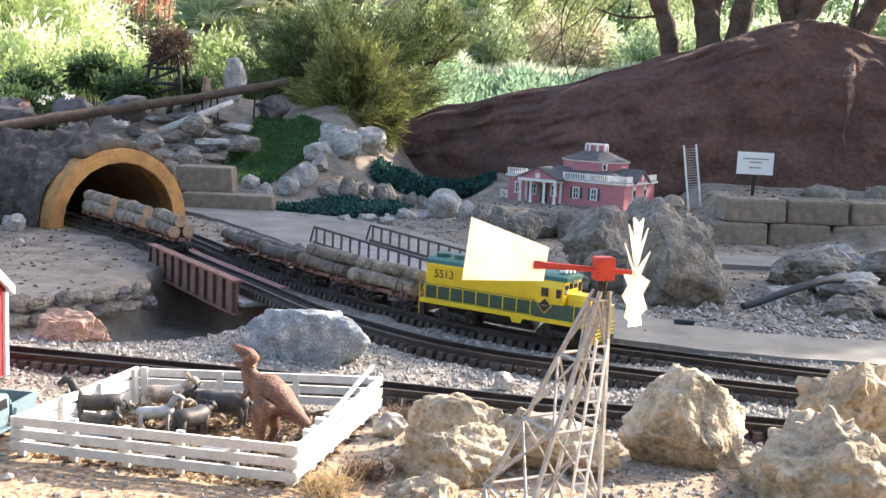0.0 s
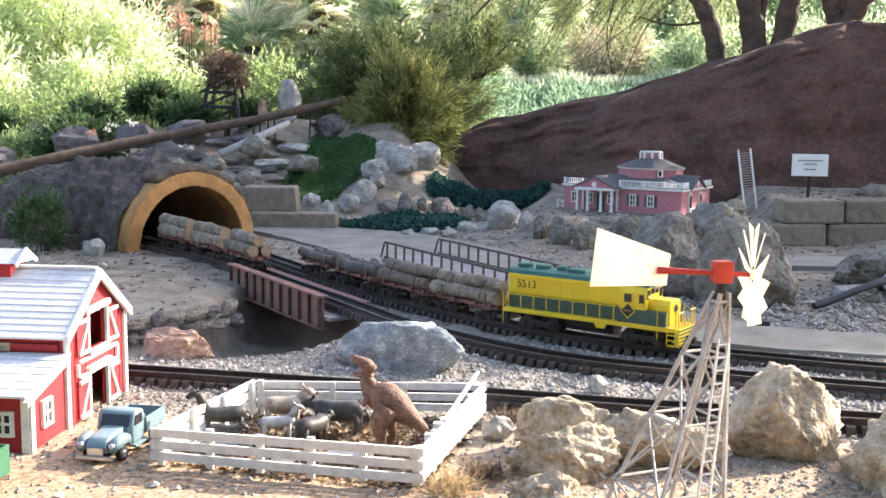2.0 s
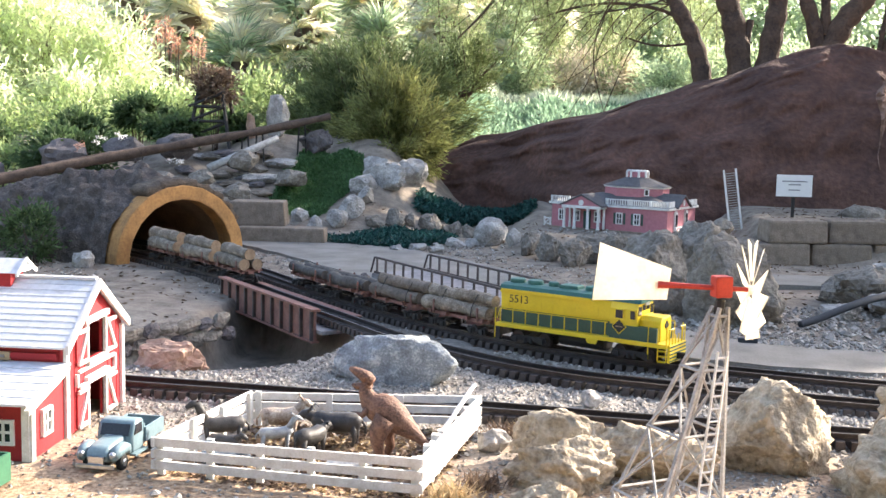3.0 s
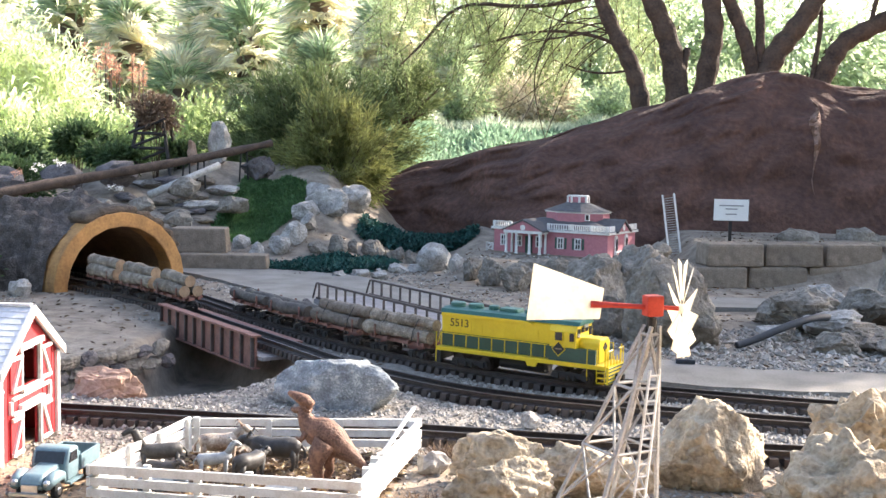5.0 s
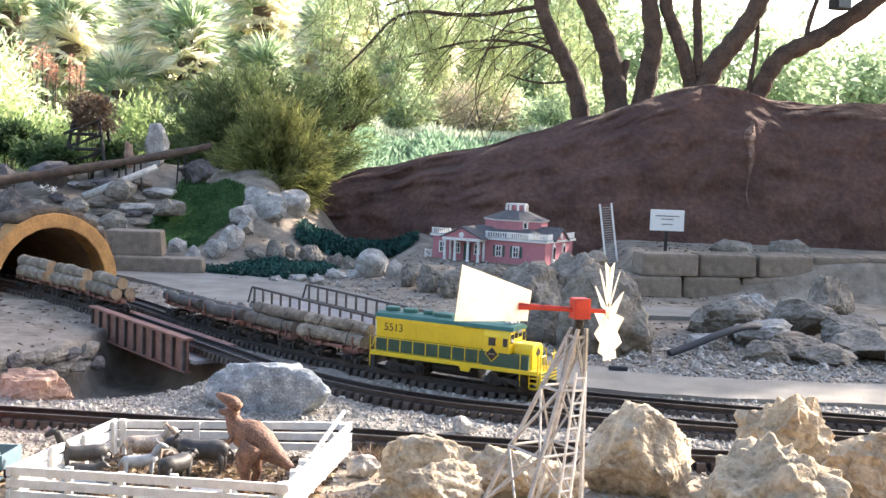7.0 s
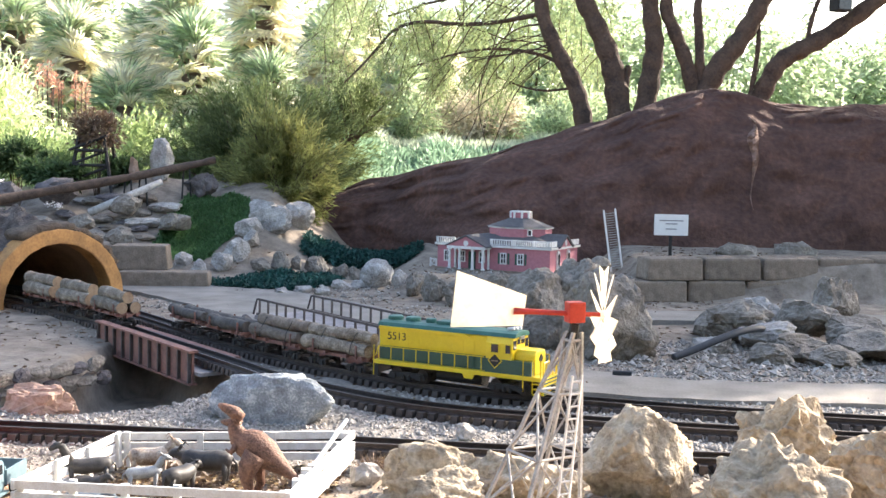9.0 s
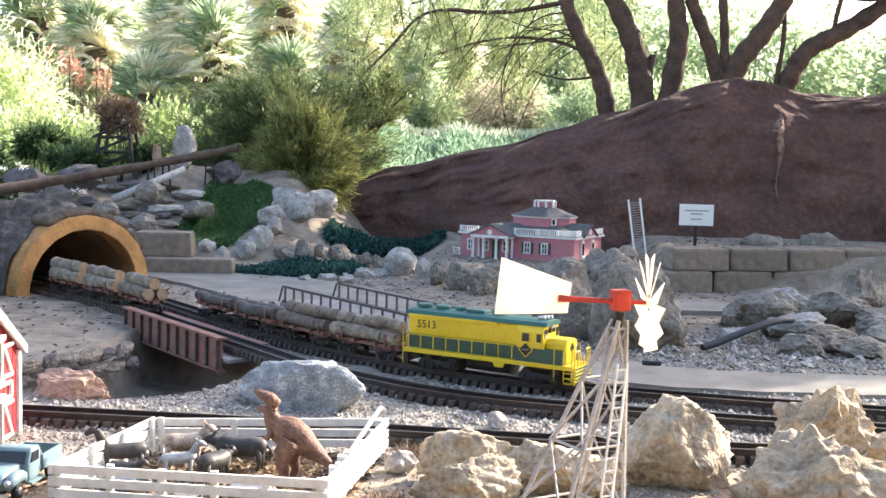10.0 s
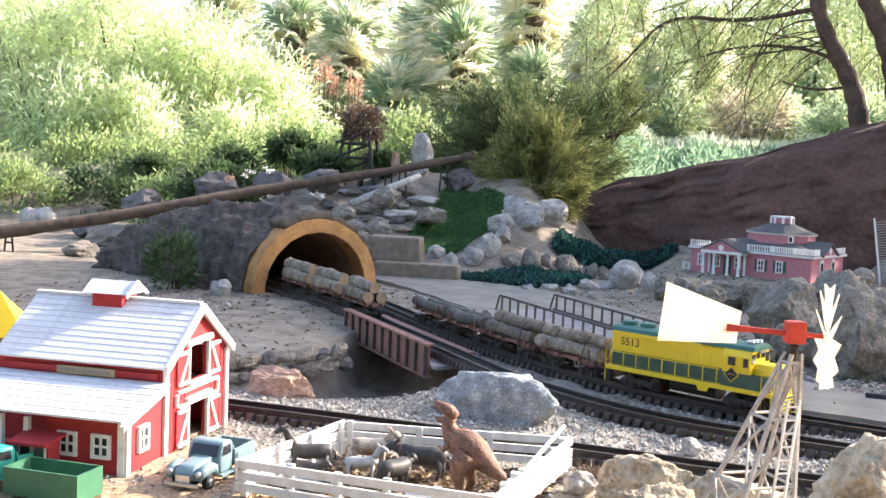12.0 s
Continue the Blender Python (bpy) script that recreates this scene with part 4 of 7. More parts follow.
# ---------- toy animals ----------
def animal(name, x, y, rz, length, tall, material, label, neck=0.5, thick=0.3, lying=False, horns=False):
    s = Shape()
    leg = 0.0 if lying else tall * 0.48
    zb = leg + tall * 0.2 * (1 if not lying else 1.1)
    r = length * thick * 0.62
    s.tube([(-length * 0.46, 0, zb), (-length * 0.40, 0, zb + r * 0.1), (-length * 0.2, 0, zb), (length * 0.1, 0, zb - r * 0.08), (length * 0.33, 0, zb + r * 0.15), (length * 0.44, 0, zb + r * 0.4)], [r * 0.45, r * 0.85, r, r * 0.95, r * 0.9, r * 0.4], 10)
    hz = zb + r * 0.3 + tall * neck * 0.5
    s.tube([(length * 0.3, 0, zb + r * 0.2), (length * 0.47, 0, hz - r * 0.1), (length * 0.53, 0, hz)], [r * 0.7, r * 0.48, r * 0.42], 8)
    s.tube([(length * 0.46, 0, hz + r * 0.15), (length * 0.58, 0, hz + r * 0.02), (length * 0.70, 0, hz - r * 0.45)], [r * 0.42, r * 0.44, r * 0.26], 8)
    s.tube([(-length * 0.46, 0, zb + r * 0.3), (-length * 0.54, 0, zb - r * 0.2), (-length * 0.54, 0, zb - r * 0.9)], [r * 0.16, r * 0.12, r * 0.16], 5)
    for sy in (-1, 1):
        s.tube([(length * 0.48, sy * r * 0.25, hz + r * 0.3), (length * 0.47, sy * r * 0.6, hz + r * 0.62)], [r * 0.14, r * 0.04], 5)
        if horns:
            s.tube([(length * 0.48, sy * r * 0.2, hz + r * 0.4), (length * 0.40, sy * r * 0.5, hz + r * 1.0), (length * 0.34, sy * r * 0.7, hz + r * 0.6)], [r * 0.14, r * 0.1, r * 0.03], 5)
        if not lying:
            for px in (-0.34, 0.3):
                s.tube([(length * px, sy * r * 0.5, zb), (length * (px - 0.02), sy * r * 0.52, leg * 0.5), (length * px, sy * r * 0.52, 0.003), (length * (px + 0.03), sy * r * 0.52, 0)], [r * 0.42, r * 0.22, r * 0.18, r * 0.22], 6)
    return s.thing(name, material, label, "toy animal", "toy farm animals", smooth=True, m=pose(x, y, zat(x, y) + (r * 0.4 if lying else 0), 0, 0, rz))


animal("toy_horse", -0.57, 1.835, 200, 0.085, 0.066, M_HIDE, "dark brown toy horse standing in the pen", 1.0, 0.26)
animal("toy_cow", -0.555, 1.80, -10, 0.06, 0.04, M_HIDE, "dark patched toy cow beside the horse", 0.4)
animal("toy_pig", -0.55, 1.755, 12, 0.07, 0.03, M_HIDEB, "slate-blue toy pig lying near the fence", 0.2, 0.3, True)
animal("toy_goat", -0.475, 1.835, 25, 0.065, 0.05, M_HIDEG, "pale grey toy goat with raised head", 0.8, 0.25, False, True)
animal("toy_ram", -0.49, 1.935, 20, 0.08, 0.056, M_HIDEBR, "brown and white toy ram with curled horns", 0.6, 0.32, False, True)
animal("toy_bull", -0.385, 1.90, 175, 0.10, 0.056, M_HIDE, "black toy bull with lowered head", 0.15, 0.3, False, True)
animal("toy_buffalo", -0.415, 1.835, 60, 0.075, 0.05, M_HIDE, "dark grey toy buffalo seen from behind", 0.2, 0.34)
animal("toy_sheep", -0.34, 1.735, 5, 0.062, 0.03, M_HIDEW, "white patched toy sheep lying by the fence", 0.15, 0.34, True)
animal("toy_lamb", -0.43, 1.725, 10, 0.05, 0.022, M_HIDEW, "small white toy lamb lying by the fence", 0.15, 0.3, True)


def dinosaur():
    s = Shape()
    s.tube([(0.112, 0, 0.034), (0.099, 0, 0.043), (0.079, 0, 0.057), (0.062, 0, 0.068), (0.046, 0, 0.079), (0.026, 0, 0.090), (0.008, 0, 0.096), (-0.004, 0, 0.104), (-0.011, 0, 0.117), (-0.013, 0, 0.131)], [0.002, 0.006, 0.012, 0.0185, 0.025, 0.028, 0.0245, 0.0175, 0.0125, 0.011], 14)
    s.tube([(0.002, 0, 0.136), (-0.010, 0, 0.1425), (-0.020, 0, 0.1475), (-0.032, 0, 0.152), (-0.041, 0, 0.155)], [0.009, 0.013, 0.0105, 0.0075, 0.004], 12, flat=0.85)
    s.tube([(-0.004, 0, 0.133), (-0.018, 0, 0.1265), (-0.030, 0, 0.1265), (-0.036, 0, 0.128)], [0.0125, 0.0095, 0.0065, 0.0035], 10, flat=0.75)
    for sy in (-1, 1):
        s.ball((-0.016, sy * 0.008, 0.149), 0.003, 6, 4)
        s.tube([(0.034, sy * 0.016, 0.082), (0.024, sy * 0.023, 0.062), (0.021, sy * 0.024, 0.042), (0.026, sy * 0.024, 0.024), (0.017, sy * 0.024, 0.006), (0.004, sy * 0.025, 0.003), (-0.008, sy * 0.026, 0.001)], [0.021, 0.018, 0.0115, 0.008, 0.006, 0.006, 0.003], 8)
        s.tube([(0.0, sy * 0.018, 0.094), (-0.008, sy * 0.024, 0.083), (-0.018, sy * 0.02, 0.087)], [0.007, 0.0045, 0.002], 6)
    s.thing("toy_dinosaur", M_DINO, "brown moulded plastic tyrannosaur with open jaws", "toy dinosaur", smooth=True, m=pose(-0.307, 1.80, zat(-0.307, 1.8), 0, 0, -14) @ Matrix.Diagonal((0.97, 0.97, 1.0, 1)))


dinosaur()


# ---------- old pickup ----------
def pickup(x, y, rz, paint, label, k=1.0, name="toy_pickup"):
    t = thing(name, pose(x, y, zat(x, y), 0, 0, rz) @ Matrix.Diagonal((k, k, k, 1)), label, "toy truck", "toy trucks")
    # forward is +x
    hood = Shape()
    hood.prism([(0.012, 0.024), (0.085, 0.022), (0.094, 0.030), (0.093, 0.040), (0.080, 0.051), (0.012, 0.056)], -0.021, 0.021)
    hood.part("hood", paint, t, bevel=0.006, smooth=True)
    cab = Shape()
    cab.prism([(-0.034, 0.02), (0.016, 0.02), (0.018, 0.052), (0.006, 0.076), (-0.002, 0.080), (-0.026, 0.080), (-0.034, 0.074)], -0.036, 0.036)
    cabo = cab.part("cab", paint, t, bevel=0.006, smooth=True)
    Shape().prism([(0.0185, 0.054), (0.0085, 0.074), (0.0095, 0.0745), (0.0196, 0.054)], -0.028, 0.028).part("windscreen", M_PANE, cabo)
    for sy in (-1, 1):
        Shape().prism([(0.011, 0.055), (0.003, 0.073), (-0.02, 0.073), (-0.022, 0.055)], sy * 0.0355, sy * 0.0375).part("side_window", M_PANE, cabo)
    Shape().box((-0.0345, 0, 0.064), (0.002, 0.04, 0.014)).part("rear_window", M_PANE, cabo)
    for sy in (-1, 1):
        f = Shape()
        f.tube([(0.026, sy * 0.031, 0.026), (0.036, sy * 0.032, 0.038), (0.055, sy * 0.033, 0.043), (0.078, sy * 0.032, 0.04), (0.092, sy * 0.030, 0.030)], [0.006, 0.010, 0.012, 0.012, 0.007], 8)
        f.part("fender", paint, t, smooth=True)
        Shape().ball((0.091, sy * 0.030, 0.038), 0.0065, 8, 6).part("headlight", M_CHROME, t, smooth=True)
        Shape().box((-0.01, sy * 0.036, 0.018), (0.055, 0.012, 0.004)).part("running_board", paint, t)
    Shape().box((0.094, 0, 0.028), (0.004, 0.03, 0.014)).part("grille", M_CHROME, t)
    Shape().box((0.0985, 0, 0.018), (0.005, 0.074, 0.008)).part("bumper", M_CHROME, t, bevel=0.002)
    Shape().box((-0.078, 0, 0.032), (0.082, 0.074, 0.004)).part("bed_floor", M_BLACK, t)
    for c, s in (((-0.078, -0.037, 0.044), (0.084, 0.004, 0.028)), ((-0.078, 0.037, 0.044), (0.084, 0.004, 0.028)), ((-0.119, 0, 0.044), (0.004, 0.07, 0.028)), ((-0.037, 0, 0.048), (0.004, 0.07, 0.034))):
        Shape().box(c, s).part("bed_side", paint, t)
    Shape().box((-0.01, 0, 0.017), (0.2, 0.03, 0.008)).part("chassis", M_BLACK, t)
    for px in (0.056, -0.082):
        for sy in (-1, 1):
            w = Shape().tube([(px, sy * 0.026, 0.0155), (px, sy * 0.028, 0.0155), (px, sy * 0.036, 0.0155), (px, sy * 0.038, 0.0155)], [0.013, 0.0155, 0.0155, 0.013], 16).part("wheel", M_TYRE, t, "black tyre")
            Shape().tube([(px, sy * 0.037, 0.0155), (px, sy * 0.0395, 0.0155)], [0.008, 0.006], 12).part("hub_cap", M_CHROME, w)
    return t


pickup(-0.713, 1.738, 266, M_TEAL, "weathered grey-blue toy pickup of old make parked beside the barn", 0.86)
pickup(-1.03, 1.60, 250, M_JADE, "jade green toy pickup by the barn porch", 0.8)
bx = thing("green_trough", pose(-0.90, 1.575, 0, 0, 0, -3), "open dark green tin box on the earth", "box")
Shape().box((0, 0, 0.004), (0.13, 0.06, 0.006)).part("bottom", M_DGREEN, bx)
for c, s in (((0, -0.032, 0.022), (0.134, 0.004, 0.044)), ((0, 0.032, 0.022), (0.134, 0.004, 0.044)), ((-0.065, 0, 0.022), (0.004, 0.06, 0.044)), ((0.065, 0, 0.022), (0.004, 0.06, 0.044))):
    Shape().box(c, s).part("side", M_DGREEN, bx)
tent = thing("yellow_hut", pose(-1.52, 2.32, 0, 0, 0, 20), "small hut with a bright yellow pointed roof", "hut")
Shape().box((0, 0, 0.05), (0.12, 0.1, 0.1)).part("walls", M_TIMBER, tent)
Shape().add([(-0.08, -0.07, 0.1), (0.08, -0.07, 0.1), (0.08, 0.07, 0.1), (-0.08, 0.07, 0.1), (0, 0, 0.2)], [(3, 2, 1, 0), (0, 1, 4), (1, 2, 4), (2, 3, 4), (3, 0, 4)]).part("roof", M_YELLOW, tent, "yellow pyramid roof")


# ---------- windmill ----------
def windmill():
    base, top = Vector((0.108, 1.405, zat(0.108, 1.405))), Vector((0.184, 1.388, 0.343))
    t, m = world_thing("windmill", tuple(base), "leaning lattice windmill with a white vane and a red head", "windmill")
    corners = [(-1, 0.25), (-0.25, -1), (1, -0.25), (0.25, 1)]
    at = lambda k, f: base.lerp(top, f) + Vector((corners[k][0], corners[k][1], 0)) * (0.091 * (1 - f) + 0.0085 * f)
    for k in range(4):
        Shape().tube([at(k, 0) - Vector((0, 0, 0.02)), at(k, 1)], 0.003, 4).part("leg", M_TOWER, t, m=m)
    lv = (0.0, 0.3, 0.55, 0.78, 0.97)
    for k in range(4):
        n = (k + 1) % 4
        for a, b in zip(lv, lv[1:]):
            Shape().tube([at(k, a), at(n, b)], 0.0017, 4).part("brace", M_TOWER, t, m=m)
            Shape().tube([at(n, a), at(k, b)], 0.0017, 4).part("brace", M_TOWER, t, m=m)
            Shape().tube([at(k, b), at(n, b)], 0.002, 4).part("girt", M_TOWER, t, m=m)
    Shape().tube([at(1, 0.97).lerp(at(3, 0.97), 0.5), top + Vector((0, 0, 0.01))], 0.006, 8).part("spindle", M_BLACK, t, m=m)
    # ladder on the face between two legs
    f0, f1 = at(1, 0.0).lerp(at(2, 0.0), 0.62), at(1, 0.85).lerp(at(2, 0.85), 0.62)
    side = (at(2, 0) - at(1, 0)).normalized()
    out = Vector((0.45, -0.9, 0)) * 0.008
    for sgn in (-1, 1):
        Shape().tube([f0 + side * 0.0095 * sgn + out, f1 + side * 0.0075 * sgn + out], 0.0018, 4).part("ladder_rail", M_WHITE, t, m=m)
    for i in range(19):
        c = f0.lerp(f1, (i + 0.5) / 19) + out
        Shape().tube([c - side * 0.0088, c + side * 0.0088], 0.0014, 4).part("rung", M_WHITE, t, m=m)
    # head, boom and vane
    ax = Vector((-0.995, -0.07, 0.035))
    Shape().box((0, 0, 0), (0.022, 0.018, 0.026), m=pose(0.184, 1.388, 0.368, 0, 0, 19)).part("head", M_SIGNRED, t, "red gearbox", m=m, bevel=0.002)
    c = Vector((0.184, 1.388, 0.366))
    Shape().tube([c - ax * 0.035, c, c + ax * 0.05, c + ax * 0.078], [0.003, 0.0035, 0.0035, 0.005], 6).part("boom", M_SIGNRED, t, m=m)
    v = Shape()
    up = Vector((0, 0, 1))
    nrm = ax.cross(up).normalized() * 0.0012
    q = [c + ax * 0.062 + up * 0.020, c + ax * 0.150 + up * 0.047, c + ax * 0.157 - up * 0.024, c + ax * 0.066 - up * 0.018]
    v.add([p + nrm for p in q] + [p - nrm for p in q], [(0, 1, 2, 3), (7, 6, 5, 4), (0, 4, 5, 1), (1, 5, 6, 2), (2, 6, 7, 3), (3, 7, 4, 0)])
    v.part("tail_vane", M_VANE, t, "bright white trapezoid tail vane", m=m)
    hub = c - ax * 0.036
    Shape().tube([hub + ax * 0.004, hub - ax * 0.004], 0.006, 10).part("hub", M_VANE, t, m=m)
    e1 = ax.cross(up).normalized()
    for i in range(12):
        a = 2 * math.pi * i / 12 + 0.2
        d = e1 * math.cos(a) + up * math.sin(a)
        w = (e1 * -math.sin(a) + up * math.cos(a)) * 0.93 + ax * 0.36
        p0, p1 = hub + d * 0.012, hub + d * 0.060
        th = w.cross(d).normalized() * 0.0006
        b4 = [p0 - w * 0.004, p0 + w * 0.004, p1 + w * 0.0145, p1 - w * 0.0145]
        Shape().add([p + th for p in b4] + [p - th for p in b4], [(0, 1, 2, 3), (7, 6, 5, 4), (0, 4, 5, 1), (1, 5, 6, 2), (2, 6, 7, 3), (3, 7, 4, 0)]).part("blade", M_VANE, t, "white fan blade", m=m)


windmill()


# ---------- rolling stock ----------
def track_point(line, s):
    """Place and heading at a length s along a track."""
    for a, b in zip(line, line[1:]):
        d = math.hypot(b[0] - a[0], b[1] - a[1])
        if s <= d:
            f = s / d
            return Vector((a[0] + (b[0] - a[0]) * f, a[1] + (b[1] - a[1]) * f, 0))
        s -= d
    return Vector((*line[-1], 0))


def length_at_x(line, x):
    s = 0.0
    for a, b in zip(line, line[1:]):
        d = math.hypot(b[0] - a[0], b[1] - a[1])
        if a[0] <= x <= b[0]:
            return s + d * (x - a[0]) / (b[0] - a[0])
        s += d
    return s


RAIL_TOP = 0.0215


def on_track(line, s, wheelbase):
    a, b = track_point(line, s - wheelbase / 2), track_point(line, s + wheelbase / 2)
    c, d = (a + b) / 2, b - a
    return pose(c.x, c.y, RAIL_TOP, 0, 0, math.degrees(math.atan2(d.y, d.x)))


def bogie(t, x, wheels=(-0.026, 0.026), r=0.012, w=0.075, name="bogie", side=M_BLACK):
    b = Shape()
    for sy in (-1, 1):
        b.box((x, sy * w / 2, r + 0.003), (wheels[-1] - wheels[0] + 0.03, 0.006, 0.012), taper=0.9)
        for q in wheels:
            b.box((x + q, sy * (w / 2 + 0.004), r), (0.012, 0.006, 0.013))
        b.tube([(x - 0.008, sy * (w / 2 + 0.003), 0.008), (x - 0.008, sy * (w / 2 + 0.003), 0.02)], 0.004, 6)
        b.tube([(x + 0.008, sy * (w / 2 + 0.003), 0.008), (x + 0.008, sy * (w / 2 + 0.003), 0.02)], 0.004, 6)
    b.box((x, 0, r + 0.006), (0.02, w, 0.008))
    bo = b.part(name, side, t)
    for q in wheels:
        wsh = Shape()
        for sy in (-1, 1):
            wsh.tube([(x + q, sy * 0.019, r), (x + q, sy * 0.0215, r), (x + q, sy * 0.0215, r), (x + q, sy * 0.027, r)], [r + 0.002, r + 0.002, r, r], 14)
        wsh.tube([(x + q, -0.03, r), (x + q, 0.03, r)], 0.003, 6)
        wsh.part("wheelset", M_RAIL, bo)


def text_part(word, size, m, parent, material, name="number"):
    cu = bpy.data.curves.new(name, "FONT")
    cu.body, cu.size, cu.extrude = word, size, 0.0003
    cu.align_x, cu.align_y = "CENTER", "CENTER"
    tmp = new("tmp_text", cu)
    me = bpy.data.meshes.new_from_object(tmp.evaluated_get(bpy.context.evaluated_depsgraph_get()))
    bpy.data.objects.remove(tmp)
    me.materials.append(material)
    ob = new(name, me)
    ob.parent, ob.matrix_basis = parent, m
    return ob


def locomotive(m):
    t = thing("locomotive", m, "yellow and dark green model diesel locomotive numbered 5513", "locomotive")
    # forward is +x; z from the rail head
    Shape().box((-0.002, 0, 0.0455), (0.446, 0.098, 0.010)).part("frame", M_YELLOW, t, "yellow sill", bevel=0.001)
    for sy in (-1, 1):
        Shape().prism([(0.020, 0.041), (0.052, 0.041), (0.046, 0.030), (0.026, 0.030)], sy * 0.0455, sy * 0.0495).part("jacking_pad", M_YELLOW, t)
    Shape().box((-0.069, 0, 0.068), (0.298, 0.066, 0.034)).part("lower_hood", M_GREEN, t, "dark green lower body")
    up = Shape().prism([(-0.035, 0.085), (0.035, 0.085), (0.037, 0.122), (0.038, 0.131), (0.031, 0.137), (-0.031, 0.137), (-0.038, 0.131), (-0.037, 0.122)], -0.218, 0.079, "x").part("long_hood", M_YELLOW, t, "yellow long hood", bevel=0.001)
    for sy in (-1, 1):
        Shape().prism([(-0.218, 0.127), (-0.215, 0.134), (0.02, 0.134), (0.035, 0.127)], sy * 0.036, sy * 0.0425).part("roof_flare", M_YELLOW, up)
        for i in range(9):
            Shape().box((-0.195 + i * 0.030, sy * 0.0364, 0.104), (0.0008, 0.0010, 0.030)).part("door_seam", M_YELLOW, up)
    rf = Shape().prism([(-0.041, 0.134), (0.041, 0.134), (0.036, 0.143), (0.020, 0.147), (-0.020, 0.147), (-0.036, 0.143)], -0.221, 0.152, "x").part("roof", M_TEALROOF, t, "dark green roof", bevel=0.0015)
    for x, r in ((-0.193, 0.019), (-0.143, 0.019), (-0.093, 0.013), (0.01, 0.017)):
        Shape().tube([(x, 0, 0.145), (x, 0, 0.155), (x, 0, 0.157), (x, 0, 0.1565)], [r, r, r * 0.85, r * 0.5], 18).part("roof_fan", M_TEALROOF, rf)
    Shape().box((-0.045, 0, 0.150), (0.05, 0.036, 0.010)).part("dynamic_brake", M_TEALROOF, rf, bevel=0.003)
    for i in range(3):
        Shape().tube([(0.118 + i * 0.004, -0.012 + i * 0.011, 0.151), (0.136 + i * 0.004, -0.012 + i * 0.011, 0.153)], [0.0025, 0.0045], 8).part("horn", M_WHITE, rf, "pale horn")
    cab = Shape().prism([(-0.046, 0.05), (0.046, 0.05), (0.046, 0.120), (0.036, 0.139), (-0.036, 0.139), (-0.046, 0.120)], 0.079, 0.147, "x").part("cab", M_YELLOW, t, "yellow cab", bevel=0.0012)
    for sy in (-1, 1):
        Shape().box((0.103, sy * 0.0466, 0.108), (0.024, 0.002, 0.024)).part("window_frame", M_YELLOW, cab)
        Shape().box((0.103, sy * 0.0472, 0.108), (0.018, 0.002, 0.019)).part("side_window", M_PANE, cab)
        Shape().box((0.136, sy * 0.0466, 0.108), (0.011, 0.002, 0.019)).part("side_window", M_PANE, cab)
        Shape().box((0.1475, sy * 0.033, 0.117), (0.002, 0.015, 0.020)).part("windscreen", M_PANE, cab)
        Shape().box((0.1475, sy * 0.011, 0.123), (0.002, 0.015, 0.012)).part("windscreen", M_PANE, cab)
        d = Shape().box((0, 0, 0), (0.026, 0.0015, 0.026), m=pose(0.104, sy * 0.0478, 0.079, 0, 45)).part("emblem", M_YELLOW, cab, "dark diamond emblem with a yellow rim")
        Shape().box((0, 0, 0), (0.022, 0.0015, 0.022), m=pose(0.104, sy * 0.0483, 0.079, 0, 45)).part("emblem_field", M_BLACK, d)
        Shape().box((0.104, sy * 0.0492, 0.079), (0.017, 0.0010, 0.003)).part("emblem_lettering", M_TIMBER, d)
    no = Shape().prism([(-0.031, 0.05), (0.031, 0.05), (0.031, 0.098), (0.022, 0.107), (-0.022, 0.107), (-0.031, 0.098)], 0.147, 0.199, "x").part("short_hood", M_YELLOW, t, "yellow nose", bevel=0.004)
    Shape().box((0, 0, 0), (0.002, 0.016, 0.016), m=pose(0.1995, 0, 0.087, 45)).part("nose_emblem", M_BLACK, no)
    Shape().box((0.137, 0, 0.067), (0.118, 0.0945, 0.032)).part("lower_cab", M_GREEN, cab, "dark green lower cab and nose band")
    Shape().box((0.149, 0, 0.132), (0.006, 0.022, 0.008)).part("headlight", M_CHROME, cab)
    for sy in (-1, 1):
        for i in range(9):
            x = -0.213 + i * 0.0352
            Shape().tube([(x, sy * 0.0475, 0.05), (x, sy * 0.0475, 0.085)], 0.0014, 5).part("stanchion", M_YELLOW, t)
        Shape().tube([(-0.222, sy * 0.0475, 0.06), (-0.214, sy * 0.0475, 0.085), (0.075, sy * 0.0475, 0.085)], 0.0013, 5).part("handrail", M_YELLOW, t)
        for x in (0.176, 0.200, 0.220):
            Shape().tube([(x, sy * 0.047, 0.012), (x, sy * 0.047, 0.090)], 0.0015, 5).part("stanchion", M_YELLOW, t)
        Shape().tube([(0.176, sy * 0.047, 0.090), (0.200, sy * 0.047, 0.090)], 0.0014, 5).part("handrail", M_YELLOW, t)
        Shape().tube([(-0.227, sy * 0.047, 0.012), (-0.227, sy * 0.047, 0.086)], 0.0015, 5).part("stanchion", M_YELLOW, t)
        text_part("5513", 0.027, pose(-0.168, sy * 0.0368, 0.110, 90, 0, 0 if sy < 0 else 180), up, M_BLACK)
        for i in range(3):
            Shape().box((0.210, sy * 0.042, 0.010 + i * 0.012), (0.018, 0.013, 0.0018)).part("step", M_YELLOW, t)
        Shape().box((-0.219, sy * 0.042, 0.024), (0.012, 0.012, 0.03)).part("step_well", M_BLACK, t)
    for y in (-0.045, -0.027, -0.009, 0.009, 0.027, 0.045):
        Shape().tube([(0.226, y, 0.03), (0.226, y, 0.084 if abs(y) > 0.01 else 0.07)], 0.0014, 5).part("front_stanchion", M_YELLOW, t)
